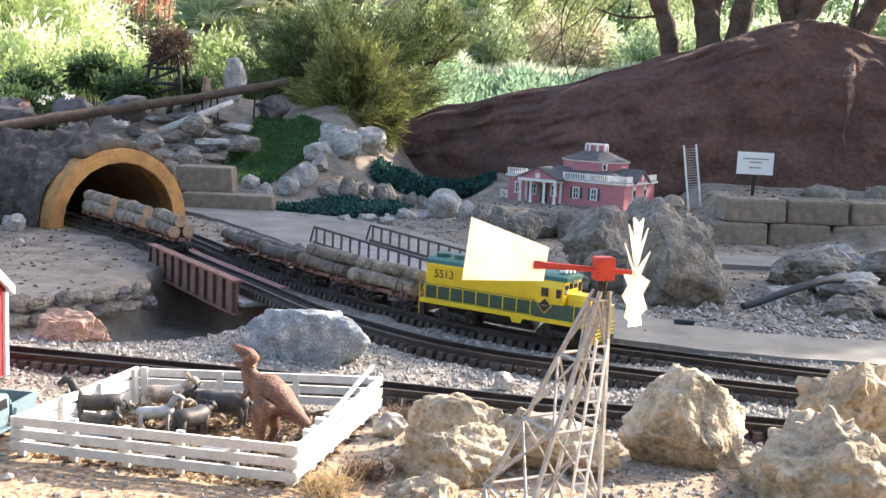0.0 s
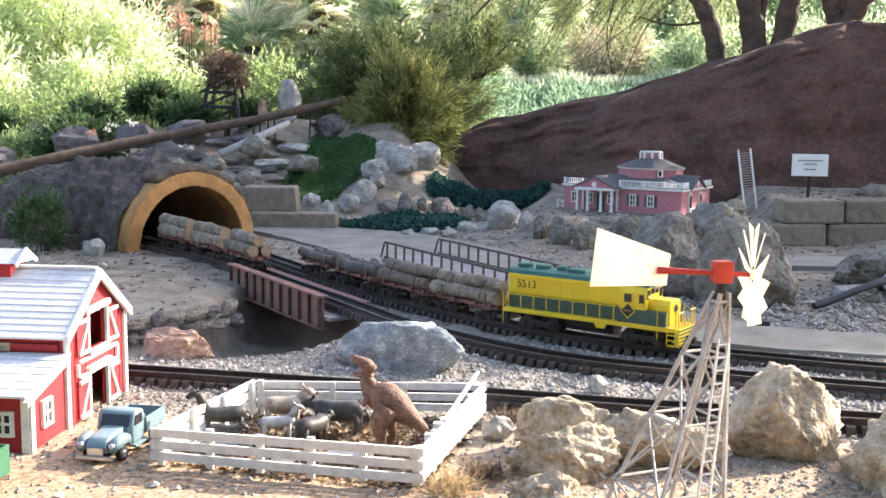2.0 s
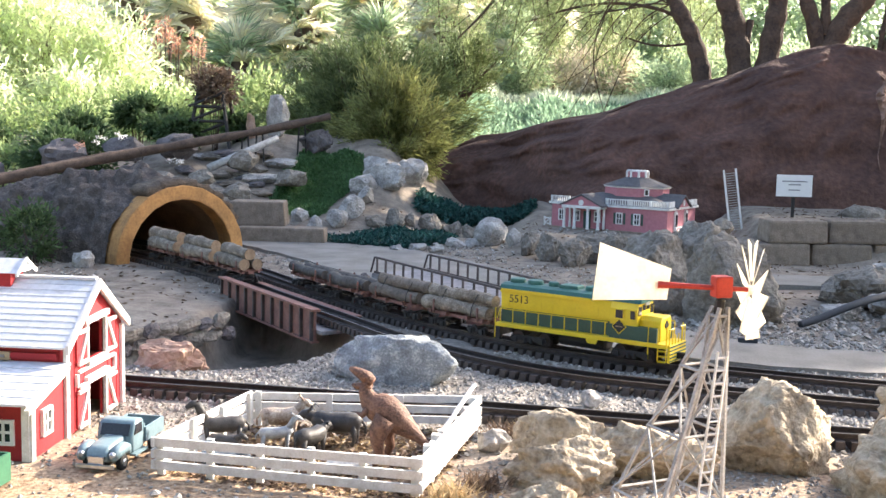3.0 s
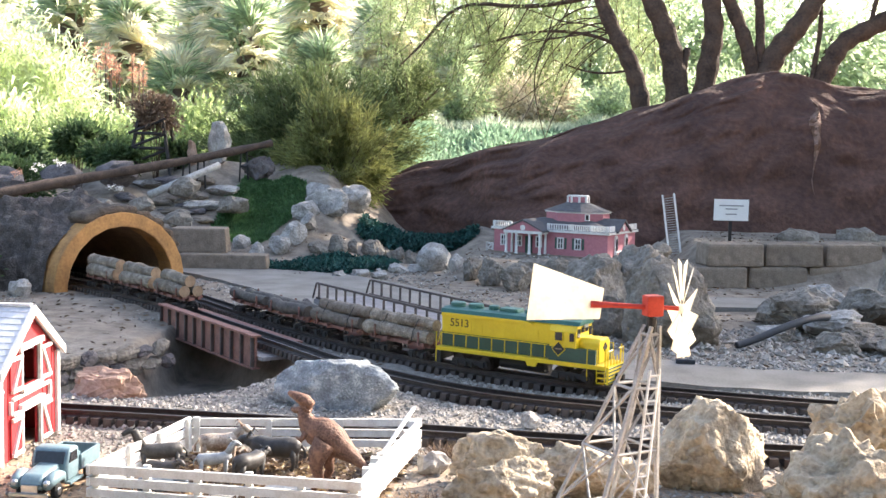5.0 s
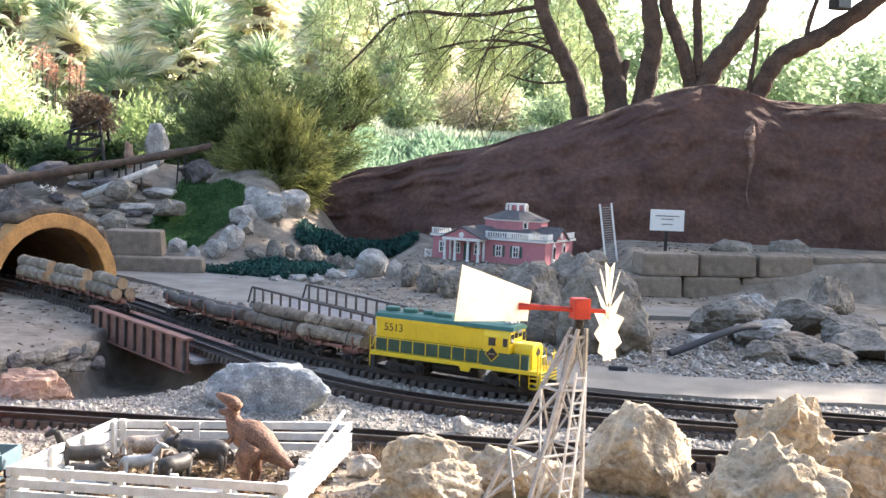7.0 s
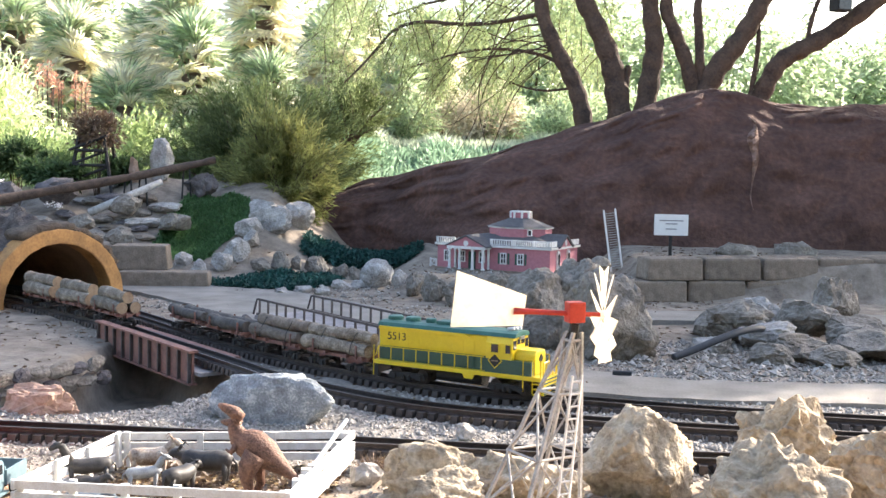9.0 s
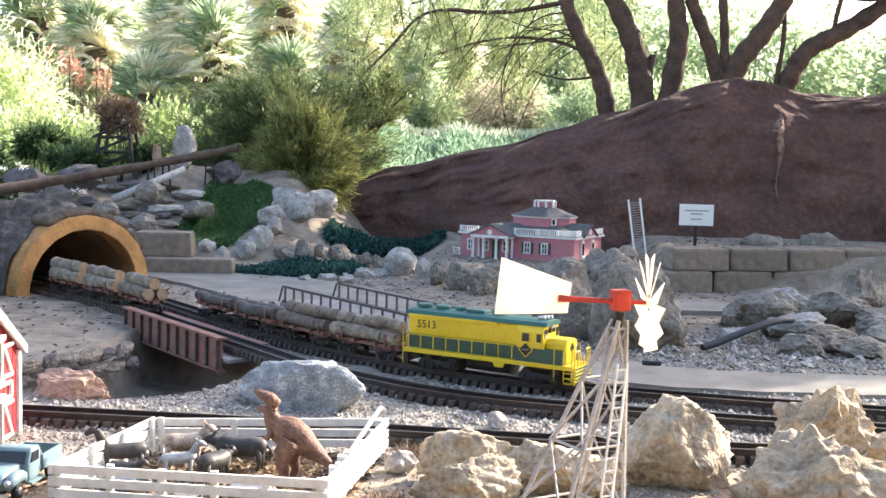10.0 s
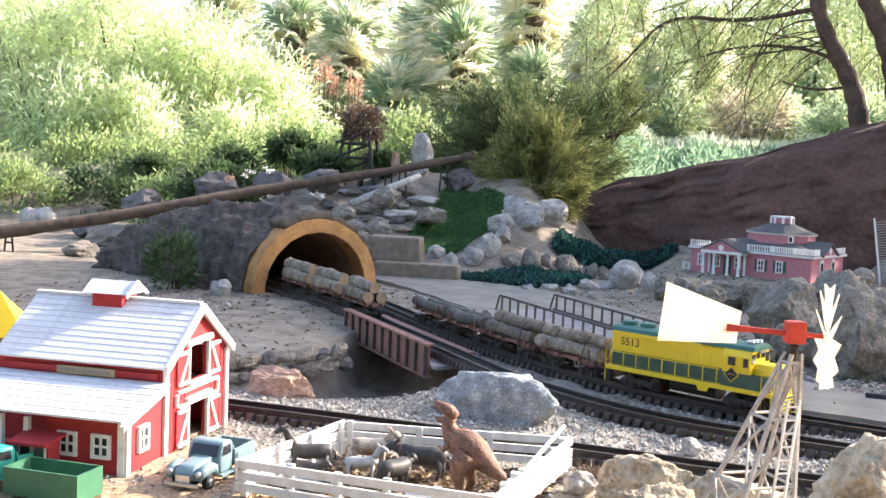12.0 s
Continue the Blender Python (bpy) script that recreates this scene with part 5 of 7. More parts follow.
    for ya, yb in ((-0.046, -0.018), (0.018, 0.046)):
        Shape().tube([(0.226, ya, 0.085), (0.226, yb, 0.085)], 0.0014, 5).part("front_handrail", M_YELLOW, t)
    Shape().box((0.226, 0, 0.029), (0.006, 0.094, 0.040)).part("pilot", M_YELLOW, t, bevel=0.001)
    for i in range(5):
        Shape().box((0.2298, 0, 0.013 + i * 0.008), (0.0015, 0.092, 0.003)).part("pilot_rib", M_GREEN, t)
    Shape().box((-0.228, 0, 0.03), (0.006, 0.094, 0.034)).part("rear_pilot", M_BLACK, t)
    for sx in (-1, 1):
        Shape().box((sx * 0.238, 0, 0.022), (0.022, 0.012, 0.014)).part("coupler", M_BLACK, t, bevel=0.002)
    Shape().tube([(-0.062, 0, 0.025), (0.056, 0, 0.025)], 0.027, 12, flat=0.6).part("fuel_tank", M_BLACK, t)
    bogie(t, -0.135, (-0.036, 0.036), 0.0165, 0.084)
    bogie(t, 0.135, (-0.036, 0.036), 0.0165, 0.084)
    return t


TRACK_C, TRACK_B = TRACKS["C"], TRACKS["B"]
S_LOCO = length_at_x(TRACK_C, 0.072)
locomotive(on_track(TRACK_C, S_LOCO, 0.27))


def log_car(m, seed, bark, label, L=0.225, fat=False):
    t = thing("log_car", m, label, "freight car", "log cars")
    r = random.Random(seed)
    f = Shape().box((0, 0, 0.034), (L, 0.02, 0.012)).box((0, 0.027, 0.036), (L, 0.008, 0.008)).box((0, -0.027, 0.036), (L, 0.008, 0.008))
    for x in (-0.44 * L, -0.18 * L, 0.18 * L, 0.44 * L):
        f.box((x, 0, 0.040), (0.01, 0.084, 0.008))
    f.part("frame", M_RUST, t)
    for sx in (-1, 1):
        bogie(t, sx * L * 0.33, (-0.02, 0.02), 0.0105, 0.066)
        Shape().box((sx * (L / 2 + 0.01), 0, 0.026), (0.022, 0.010, 0.010)).part("coupler", M_BLACK, t)
        for sy in (-1, 1):
            Shape().box((sx * L * 0.37, sy * 0.042, 0.054), (0.005, 0.004, 0.034)).part("stake", M_RUST, t)
    spots = [(-0.024, 0.059), (0.020, 0.060), (-0.004, 0.088)]
    if bark is M_DARKBARK:
        spots = [(-0.022, 0.057), (0.018, 0.056)]
    if fat:
        spots = [(-0.022, 0.062), (0.021, 0.061), (-0.002, 0.093)]
    for i, (y, z) in enumerate(spots):
        k = r.uniform(0.019, 0.022) if fat else r.uniform(0.0145, 0.0195)
        ln = L * r.uniform(0.95, 1.12)
        off = r.uniform(-0.012, 0.012)
        n = 16
        bow, ph = r.uniform(-0.004, 0.004), r.uniform(0, 6)
        pts = [(off - ln / 2 + ln * j / n, y + bow * math.sin(j * 0.5 + ph) + r.uniform(-0.001, 0.001), z + 0.002 * math.sin(j * 0.4 + ph * 2)) for j in range(n + 1)]
        lo = Shape().tube(pts, [k * r.uniform(0.88, 1.08) * (1.12 - 0.2 * j / n) for j in range(n + 1)], 11, cap=False).part("log", bark, t, "barked log", smooth=True)
        for e, sx in ((pts[0], -1), (pts[-1], 1)):
            Shape().tube([(e[0], e[1], e[2]), (e[0] + sx * 0.0008, e[1], e[2])], k * 0.97, 10).part("cut_end", M_ENDGRAIN if fat else bark, lo)
    for x in () if fat or bark is M_DARKBARK else (-0.06, 0.06):
        Shape().tube([(x, -0.044, 0.045), (x, -0.04, 0.068), (x, -0.02, 0.0985), (x, 0.02, 0.0995), (x, 0.04, 0.068), (x, 0.044, 0.045)], 0.0012, 5).part("chain", M_BLACK, t)
    return t


s = S_LOCO - 0.242 - 0.135
for i, bark in enumerate((M_BARK, M_BROWNBARK, M_DARKBARK, M_DARKBARK)):
    log_car(on_track(TRACK_C, s, 0.15), 40 + i, bark, {M_BARK: "log car loaded with pale grey crooked logs", M_BROWNBARK: "log car loaded with grey-brown logs"}.get(bark, "log car loaded with dark weathered logs"))
    s -= 0.262
s = length_at_x(TRACK_B, -1.015)
for i in range(3):
    log_car(on_track(TRACK_B, s - 0.028, 0.12), 60 + i, M_BARK, "short car with fat pale logs standing at the tunnel mouth", 0.20, True)
    s -= 0.275


# ---------- girder bridge ----------
gb, gm = world_thing("girder_bridge", (-0.85, 3.3, -0.05), "short rusty plate-girder railway bridge over a dry pit", "bridge")
ga, gbp = Vector((-1.055, 3.50, 0)), Vector((-0.640, 2.955, 0))
gd = gbp - ga
gh = math.degrees(math.atan2(gd.y, gd.x))
gn = Vector((-gd.y, gd.x, 0)).normalized()
for off, nm in ((0.0, "near"), (0.125, "far")):
    c = (ga + gbp) / 2 + gn * off
    c.z = 0.0 if off == 0 else -0.026
    g = Shape().box((c.x, c.y, c.z - 0.002), (gd.length, 0.006, 0.086), gh)
    g.part("web_plate", M_RUST, gb, "reddish brown plate girder", m=gm)
    Shape().box((c.x, c.y, c.z + 0.0425), (gd.length + 0.01, 0.026, 0.006), gh).part("top_flange", M_RUST, gb, m=gm)
    Shape().box((c.x, c.y, c.z - 0.045), (gd.length, 0.022, 0.006), gh).part("bottom_flange", M_RUST, gb, m=gm)
    for i in range(11):
        p = ga + gd * ((i + 0.15) / 10.3) + gn * (off - 0.006)
        Shape().box((p.x, p.y, c.z - 0.002), (0.006, 0.012, 0.082), gh).part("stiffener", M_STEEL, gb, m=gm)
c = (ga + gbp) / 2 + gn * 0.0625
Shape().box((c.x, c.y, -0.016), (gd.length + 0.06, 0.115, 0.010), gh).part("deck", M_DECK, gb, m=gm)

# ---------- walkway bridge with railings ----------
wb, wm = world_thing("walkway_bridge", (-0.2, 3.5, 0), "grey plank walkway bridge with dark steel railings on both sides", "bridge")
na, nb = Vector((-0.62, 3.87, 0)), Vector((-0.005, 3.03, 0))
wd = nb - na
wh = math.degrees(math.atan2(wd.y, wd.x))
wn_ = Vector((-wd.y, wd.x, 0)).normalized()
c = (na + nb) / 2 + wn_ * 0.11
Shape().box((c.x, c.y, 0.012), (wd.length + 0.03, 0.225, 0.018), wh).part("deck", M_DECK, wb, "grey plank deck", m=wm)
for off in (0.0, 0.215):
    a, b = na + wn_ * off, nb + wn_ * off
    mid = (a + b) / 2
    Shape().box((mid.x, mid.y, 0.078), (wd.length * 0.985, 0.007, 0.007), wh).part("top_rail", M_STEEL, wb, m=wm)
    Shape().box((mid.x, mid.y, 0.026), (wd.length, 0.006, 0.008), wh).part("bottom_rail", M_STEEL, wb, m=wm)
    for i in range(17):
        p = a.lerp(b, (i + 0.3) / 16.6)
        Shape().box((p.x, p.y, 0.05), (0.005, 0.006, 0.056), wh).part("post", M_STEEL, wb, m=wm)
    for e, sg in ((a, -1), (b, 1)):
        q = e + wd.normalized() * sg * 0.028
        Shape().tube([(e.x, e.y, 0.078), (q.x, q.y, 0.022)], 0.004, 4).part("end_brace", M_STEEL, wb, m=wm)
rp, rq = Vector((-0.585, 3.46, 0)), Vector((-0.165, 3.03, 0))
rd = rq - rp
mid = (rp + rq) / 2
Shape().box((mid.x, mid.y, 0.018), (rd.length, 0.018, 0.085), math.degrees(math.atan2(rd.y, rd.x))).thing("retaining_plate", M_RUST, "rusty brown steel plate edging the walkway bridge", "retaining plate", bevel=0.003)
rock(-0.60, 3.5, (0.035, 0.03, 0.045), 180, M_ROCKV, "dark stone at the end of the steel plate", z=0.03, level=3)


# ---------- the pink house ----------
def mansion():
    t = thing("model_house", pose(0.0, 5.33, 0.066, 0, 0, -29) @ Matrix.Diagonal((1.16, 0.9, 1.16, 1)), "pink brick model mansion with white portico and octagonal dome storey", "model house")
    W, D, H = 0.50, 0.36, 0.098
    Shape().box((W / 2, D / 2, H / 2), (W, D, H)).part("wall", M_PINK, t, "pink brick walls")
    Shape().box((W / 2, D / 2, 0.004), (W + 0.02, D + 0.02, 0.008)).part("plinth", M_BLOCK, t)
    Shape().box((W / 2, D / 2, H + 0.005), (W + 0.022, D + 0.022, 0.010)).part("cornice", M_WHITE, t, "white cornice", bevel=0.002)
    Shape().add([(-0.012, -0.012, H + 0.01), (W + 0.012, -0.012, H + 0.01), (W + 0.012, D + 0.012, H + 0.01), (-0.012, D + 0.012, H + 0.01), (0.15, 0.12, H + 0.048), (W - 0.12, 0.12, H + 0.048), (W - 0.12, D - 0.12, H + 0.048), (0.15, D - 0.12, H + 0.048)], [(0, 1, 5, 4), (1, 2, 6, 5), (2, 3, 7, 6), (3, 0, 4, 7), (4, 5, 6, 7)]).part("roof", M_ROOFG, t, "dark grey hipped roof")
    # balustrades round the roof
    for x0, x1 in ((0.0, 0.078), (0.245, 0.34), (0.35, 0.43), (0.44, 0.498)):
        b = Shape().box(((x0 + x1) / 2, -0.004, H + 0.032), (x1 - x0, 0.005, 0.004)).box(((x0 + x1) / 2, -0.004, H + 0.012), (x1 - x0, 0.005, 0.003))
        for i in range(9):
            b.box((x0 + (x1 - x0) * (i + 0.5) / 9, -0.004, H + 0.021), (0.0035, 0.004, 0.018))
        for x in (x0, x1):
            b.box((x, -0.004, H + 0.022), (0.008, 0.008, 0.025))
        b.part("balustrade", M_WHITE, t, "white roof balustrade")
    for y0, y1 in ((0.0, 0.07), (0.25, D)):
        b = Shape().box((W + 0.004, (y0 + y1) / 2, H + 0.022), (0.005, y1 - y0, 0.024))
        b.part("balustrade", M_WHITE, t, "white roof balustrade")
    # portico
    px0, px1, pd = 0.085, 0.235, 0.07
    Shape().box(((px0 + px1) / 2, -pd / 2, 0.004), (px1 - px0 + 0.016, pd + 0.01, 0.008)).part("portico_floor", M_BLOCK, t)
    for x in (px0, px0 + 0.046, px1 - 0.046, px1):
        co = Shape().tube([(x, -pd, 0.008), (x, -pd, 0.012), (x, -pd, 0.013), (x, -pd, 0.084), (x, -pd, 0.085), (x, -pd, 0.09)], [0.008, 0.008, 0.006, 0.005, 0.008, 0.008], 10)
        co.part("column", M_WHITE, t)
    for x in (px0, px1):
        Shape().tube([(x, -0.006, 0.008), (x, -0.006, 0.09)], 0.0055, 8).part("pilaster", M_WHITE, t)
    Shape().box(((px0 + px1) / 2, -pd / 2 - 0.002, 0.0955), (px1 - px0 + 0.02, pd + 0.012, 0.011)).part("entablature", M_WHITE, t)
    pe = Shape().prism([(px0 - 0.012, 0.101), (px1 + 0.012, 0.101), ((px0 + px1) / 2, 0.14)], -pd - 0.004, 0.06).part("pediment", M_PINK, t, "pink pediment")
    for sg in (-1, 1):
        xm = (px0 + px1) / 2
        e = xm + sg * ((px1 - px0) / 2 + 0.018)
        Shape().prism([(xm, 0.147), (e, 0.103), (e, 0.098), (xm, 0.14)], -pd - 0.010, 0.07).part("pediment_roof", M_ROOFG, pe)
    Shape().tube([((px0 + px1) / 2, -pd - 0.003, 0.113), ((px0 + px1) / 2, -pd - 0.007, 0.113)], 0.011, 14).part("lunette", M_WHITE, pe)
    Shape().box(((px0 + px1) / 2, -0.002, 0.042), (0.03, 0.008, 0.07)).part("front_door", M_GREEN, t, "dark door behind the columns")
    for x in (0.045, 0.115, 0.205, 0.30, 0.375):
        window(t, Matrix(), x, 0.056, 0.028, 0.046, 0.0, 2)
    for x in (0.28, 0.322, 0.355, 0.397):
        Shape().box((x, -0.002, 0.056), (0.008, 0.004, 0.044)).part("shutter", M_GREEN, t)
    # pedimented wing end
    we = Shape().prism([(0.09, H + 0.01), (0.24, H + 0.01), (0.165, H + 0.05)], W - 0.1, W + 0.012, "x").part("end_pediment", M_PINK, t, "pink end pediment")
    for sg in (-1, 1):
        e = 0.165 + sg * 0.09
        Shape().prism([(0.165, H + 0.058), (e, H + 0.011), (e, H + 0.005), (0.165, H + 0.05)], W - 0.1, W + 0.02, "x").part("pediment_roof", M_ROOFG, we)
    Shape().tube([(W + 0.011, 0.165, H + 0.025), (W + 0.015, 0.165, H + 0.025)], 0.012, 14).part("lunette", M_WHITE, we)
    for y in (0.10, 0.23):
        fr = Shape().box((W + 0.003, y, 0.046), (0.006, 0.034, 0.062)).tube([(W, y, 0.077), (W + 0.006, y, 0.077)], 0.017, 14).part("arched_window", M_WHITE, t, "white arched window frame")
        Shape().box((W + 0.0045, y, 0.044), (0.006, 0.022, 0.052)).tube([(W + 0.002, y, 0.07), (W + 0.0075, y, 0.07)], 0.011, 12).part("pane", M_PANE, fr)
    # octagonal storey, its roof and lantern
    cx, cy = 0.30, 0.20
    octa = lambda r, z: [(cx + r * math.cos(math.pi / 8 + k * math.pi / 4), cy + r * math.sin(math.pi / 8 + k * math.pi / 4) * 0.85, z) for k in range(8)]
    def drum(r0, z0, r1, z1):
        return Shape().add(octa(r0, z0) + octa(r1, z1), [tuple(range(7, -1, -1)), tuple(range(8, 16))] + [(k, (k + 1) % 8, (k + 1) % 8 + 8, k + 8) for k in range(8)])
    drum(0.135, H + 0.03, 0.135, 0.172).part("octagon_wall", M_PINK, t)
    drum(0.141, 0.172, 0.141, 0.178).part("octagon_cornice", M_WHITE, t)
    drum(0.148, 0.178, 0.045, 0.214).part("octagon_roof", M_ROOFG, t, "dark octagonal roof")
    drum(0.042, 0.212, 0.042, 0.236).part("lantern", M_PINK, t)
    drum(0.046, 0.236, 0.046, 0.242).part("lantern_rail", M_WHITE, t, "white lantern rail")
    for k in range(8):
        x, y, _ = octa(0.044, 0)[k]
        Shape().box((x, y, 0.225), (0.008, 0.008, 0.026)).part("lantern_post", M_WHITE, t)
    window(t, Matrix(), cx + 0.08, 0.158, 0.02, 0.026, cy - 0.1065, 2, bars=0)
    # garden rails beside the house
    for (x0, y0), (x1, y1) in (((W + 0.03, 0.02), (W + 0.03, 0.10)), ((W + 0.03, 0.12), (W + 0.10, 0.26)), ((-0.055, 0.05), (-0.015, 0.02))):
        a, b = Vector((x0, y0, 0)), Vector((x1, y1, 0))
        r_ = Shape()
        for z in (0.012, 0.034):
            r_.tube([a + Vector((0, 0, z)), b + Vector((0, 0, z))], 0.002, 4)
        r_.tube([a + Vector((0, 0, 0.012)), b + Vector((0, 0, 0.034))], 0.002, 4)
        for p in (a, b):
            r_.box((p.x, p.y, 0.018), (0.006, 0.006, 0.04))
        r_.part("garden_rail", M_WHITE, t)


mansion()

# ladder leaning by the house
ld = thing("ladder", pose(0.835, 5.20, zat(0.835, 5.2), -3, -8, 4), "tall narrow white model ladder leaning back", "ladder")
for x in (-0.027, 0.027):
    Shape().box((x, 0, 0.143), (0.008, 0.006, 0.29)).part("side_rail", M_WHITE, ld)
for i in range(24):
    Shape().box((0, 0, 0.012 + i * 0.0112), (0.05, 0.004, 0.003)).part("rung", M_TOWER, ld)

# sign on a post
sg = thing("sign", pose(1.085, 5.22, zat(1.085, 5.2)), "white notice board with faint grey lettering on a dark post", "sign")
Shape().box((0.0, 0.004, 0.055), (0.014, 0.008, 0.14)).part("post", M_BLACK, sg)
bd = Shape().box((0, -0.004, 0.143), (0.158, 0.006, 0.098)).part("board", M_SIGN, sg, bevel=0.001)
for z, w in ((0.163, 0.11), (0.148, 0.055), (0.124, 0.05)):
    Shape().box((0, -0.008, z), (w, 0.002, 0.005)).part("lettering", M_INK, bd)

# hose by the rocks
Shape().tube(smooth_line([(0.70, 3.24, 0.005), (0.76, 3.27, 0.02), (0.88, 3.33, 0.06), (0.98, 3.40, 0.075), (1.06, 3.52, 0.05)], 3), 0.011, 10).thing("hose", M_HOSE, "blue-grey hose rising over the rocks", "hose", smooth=True)
Shape().box((0.50, 2.93, 0.012), (0.05, 0.012, 0.012), rz=-6).thing("clip", M_HOSE, "small dark blue fitting lying on the concrete", "fitting", bevel=0.003)

# ---------- long log on trestles ----------
pl = thing("log_flume", pose(0, 0, 0), "long weathered brown log carried across on thin trestles", "log flume")
line = [(-3.94, 4.45, -0.046), (-1.24, 6.2, 0.563)]
pts = [Vector(line[0]).lerp(Vector(line[1]), i / 40) + Vector((0, 0, 0.006 * math.sin(i * 0.31) - 0.015 * math.sin(i / 40 * math.pi))) for i in range(41)]
Shape().tube(pts, [0.036 - 0.016 * i / 40 + 0.004 * math.sin(i * 1.9) * math.sin(i * 0.7) for i in range(41)], 12).part("log", M_LOGBROWN, pl, smooth=True)
Shape().tube([p + Vector((0, 0.06, 0.022)) for p in pts[4:26]], 0.012, 8).part("thin_pole", M_LOGBROWN, pl, smooth=True)
for i in (10, 19, 34, 35, 38):
    p = pts[i]
    zb = zat(p.x, p.y) - 0.01
    if p.z - zb > 0.05:
        for sx in (-1, 1):
            Shape().tube([(p.x + sx * 0.025, p.y, zb), (p.x + sx * 0.015, p.y, p.z)], 0.005, 6).part("trestle_leg", M_BLACK, pl)
        Shape().tube([(p.x - 0.022, p.y, zb * 0.5 + p.z * 0.5), (p.x + 0.022, p.y, zb * 0.5 + p.z * 0.5)], 0.005, 6).part("trestle_bar", M_BLACK, pl)
Shape().tube([(-1.78, 5.72, 0.28), (-1.47, 5.95, 0.44)], [0.022, 0.018], 8).thing("timber", M_TOWER, "pale weathered timber lying on the rubble", "timber", smooth=True)


# ---------- plants ----------
def leaf_mat(name, c1, c2, trans=0.35, vary=0.35, rough=0.6):
    return mat(name, c1, c2, rough, 3.0, 0, spec=0.25, vary=vary, island=True, trans=trans)


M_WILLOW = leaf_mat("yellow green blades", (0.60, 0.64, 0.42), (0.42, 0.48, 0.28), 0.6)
M_BUSH = leaf_mat("olive needle leaves", (0.17, 0.205, 0.085), (0.075, 0.10, 0.04), 0.45, 0.45)
M_BUSHY = leaf_mat("yellowing needle leaves", (0.27, 0.27, 0.10), (0.13, 0.15, 0.05), 0.5, 0.4)
M_PALM = leaf_mat("palm fan", (0.40, 0.47, 0.31), (0.17, 0.23, 0.13), 0.6, 0.45)
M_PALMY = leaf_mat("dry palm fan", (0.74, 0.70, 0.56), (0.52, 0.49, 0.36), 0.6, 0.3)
M_MEADOW = leaf_mat("silvery meadow leaves", (0.24, 0.34, 0.23), (0.12, 0.20, 0.12), 0.5, 0.4)
M_SILVER = leaf_mat("silver grass", (0.55, 0.58, 0.44), (0.42, 0.46, 0.33), 0.5, 0.3)
M_PALE = leaf_mat("pale spring leaves", (0.36, 0.43, 0.27), (0.24, 0.31, 0.18), 0.6, 0.35)
M_TREE = leaf_mat("fine grey green leaves", (0.30, 0.35, 0.17), (0.19, 0.24, 0.11), 0.55, 0.4)
M_TURF = leaf_mat("turf blades", (0.10, 0.19, 0.075), (0.05, 0.115, 0.042), 0.35, 0.4)
M_MAT = leaf_mat("blue green ground cover", (0.03, 0.10, 0.085), (0.014, 0.05, 0.042), 0.15, 0.5)
M_SHRUB = leaf_mat("dark shrub leaves", (0.08, 0.125, 0.05), (0.04, 0.07, 0.028), 0.4, 0.4)
M_FRESH = leaf_mat("fresh green leaves", (0.30, 0.36, 0.16), (0.16, 0.22, 0.085), 0.5, 0.4)
M_DRY = leaf_mat("dry twigs and leaves", (0.19, 0.13, 0.085), (0.09, 0.06, 0.045), 0.2, 0.4)
M_STRAW = leaf_mat("dry straw", (0.50, 0.38, 0.22), (0.30, 0.22, 0.12), 0.2, 0.4)
M_ALOE = leaf_mat("coral red flower spikes", (0.52, 0.26, 0.19), (0.40, 0.24, 0.16), 0.4, 0.3)
M_PEACH = leaf_mat("peach dry plumes", (0.56, 0.48, 0.35), (0.40, 0.36, 0.25), 0.35, 0.3)
M_PETAL = leaf_mat("white petals", (0.80, 0.76, 0.72), (0.7, 0.66, 0.62), 0.3, 0.15)
M_WOOD = mat("dark furrowed trunk", (0.13, 0.085, 0.06), (0.05, 0.034, 0.027), 0.9, 14, 1.0, 0.02, fine=5)
RS = np.random.RandomState(11)


def blades(name, base, direction, length, width, material, droop=0.0):
    """Many leaves in one mesh: each a narrow lozenge from its base along its direction, bent down by droop."""
    n = len(base)
    d = direction / np.linalg.norm(direction, axis=1, keepdims=True)
    side = np.cross(d, RS.normal(size=(n, 3)))
    side /= np.linalg.norm(side, axis=1, keepdims=True) + 1e-9
    L, Wd = np.broadcast_to(length, n)[:, None], np.broadcast_to(width, n)[:, None]
    mid = base + d * L * 0.5
    tip = base + d * L
    tip[:, 2] -= (L[:, 0] * droop)
    vs = np.stack([base, mid + side * Wd / 2, tip, mid - side * Wd / 2], 1).reshape(-1, 3)
    me = bpy.data.meshes.new(name)
    me.vertices.add(4 * n)
    me.vertices.foreach_set("co", vs.ravel())
    me.loops.add(4 * n)
    me.loops.foreach_set("vertex_index", np.arange(4 * n))
    me.polygons.add(n)
    me.polygons.foreach_set("loop_start", np.arange(0, 4 * n, 4))
    me.update()
    me.validate()
    me.materials.append(material)
    return me


def blob(n, c, r, clumps, spread=0.32, shell=0.5):
    """Points in an uneven cloud of clumps inside an ellipsoid."""
    u = RS.normal(size=(clumps, 3))
    u /= np.linalg.norm(u, axis=1, keepdims=True)
    cc = u * (shell + (1 - shell) * RS.rand(clumps, 1) ** 0.5)
    size = RS.uniform(0.5, 1.2, (clumps, 1))
    k = RS.randint(0, clumps, n)
    p = cc[k] + RS.normal(size=(n, 3)) * spread * size[k]
    return np.array(c) + p * np.array(r), p


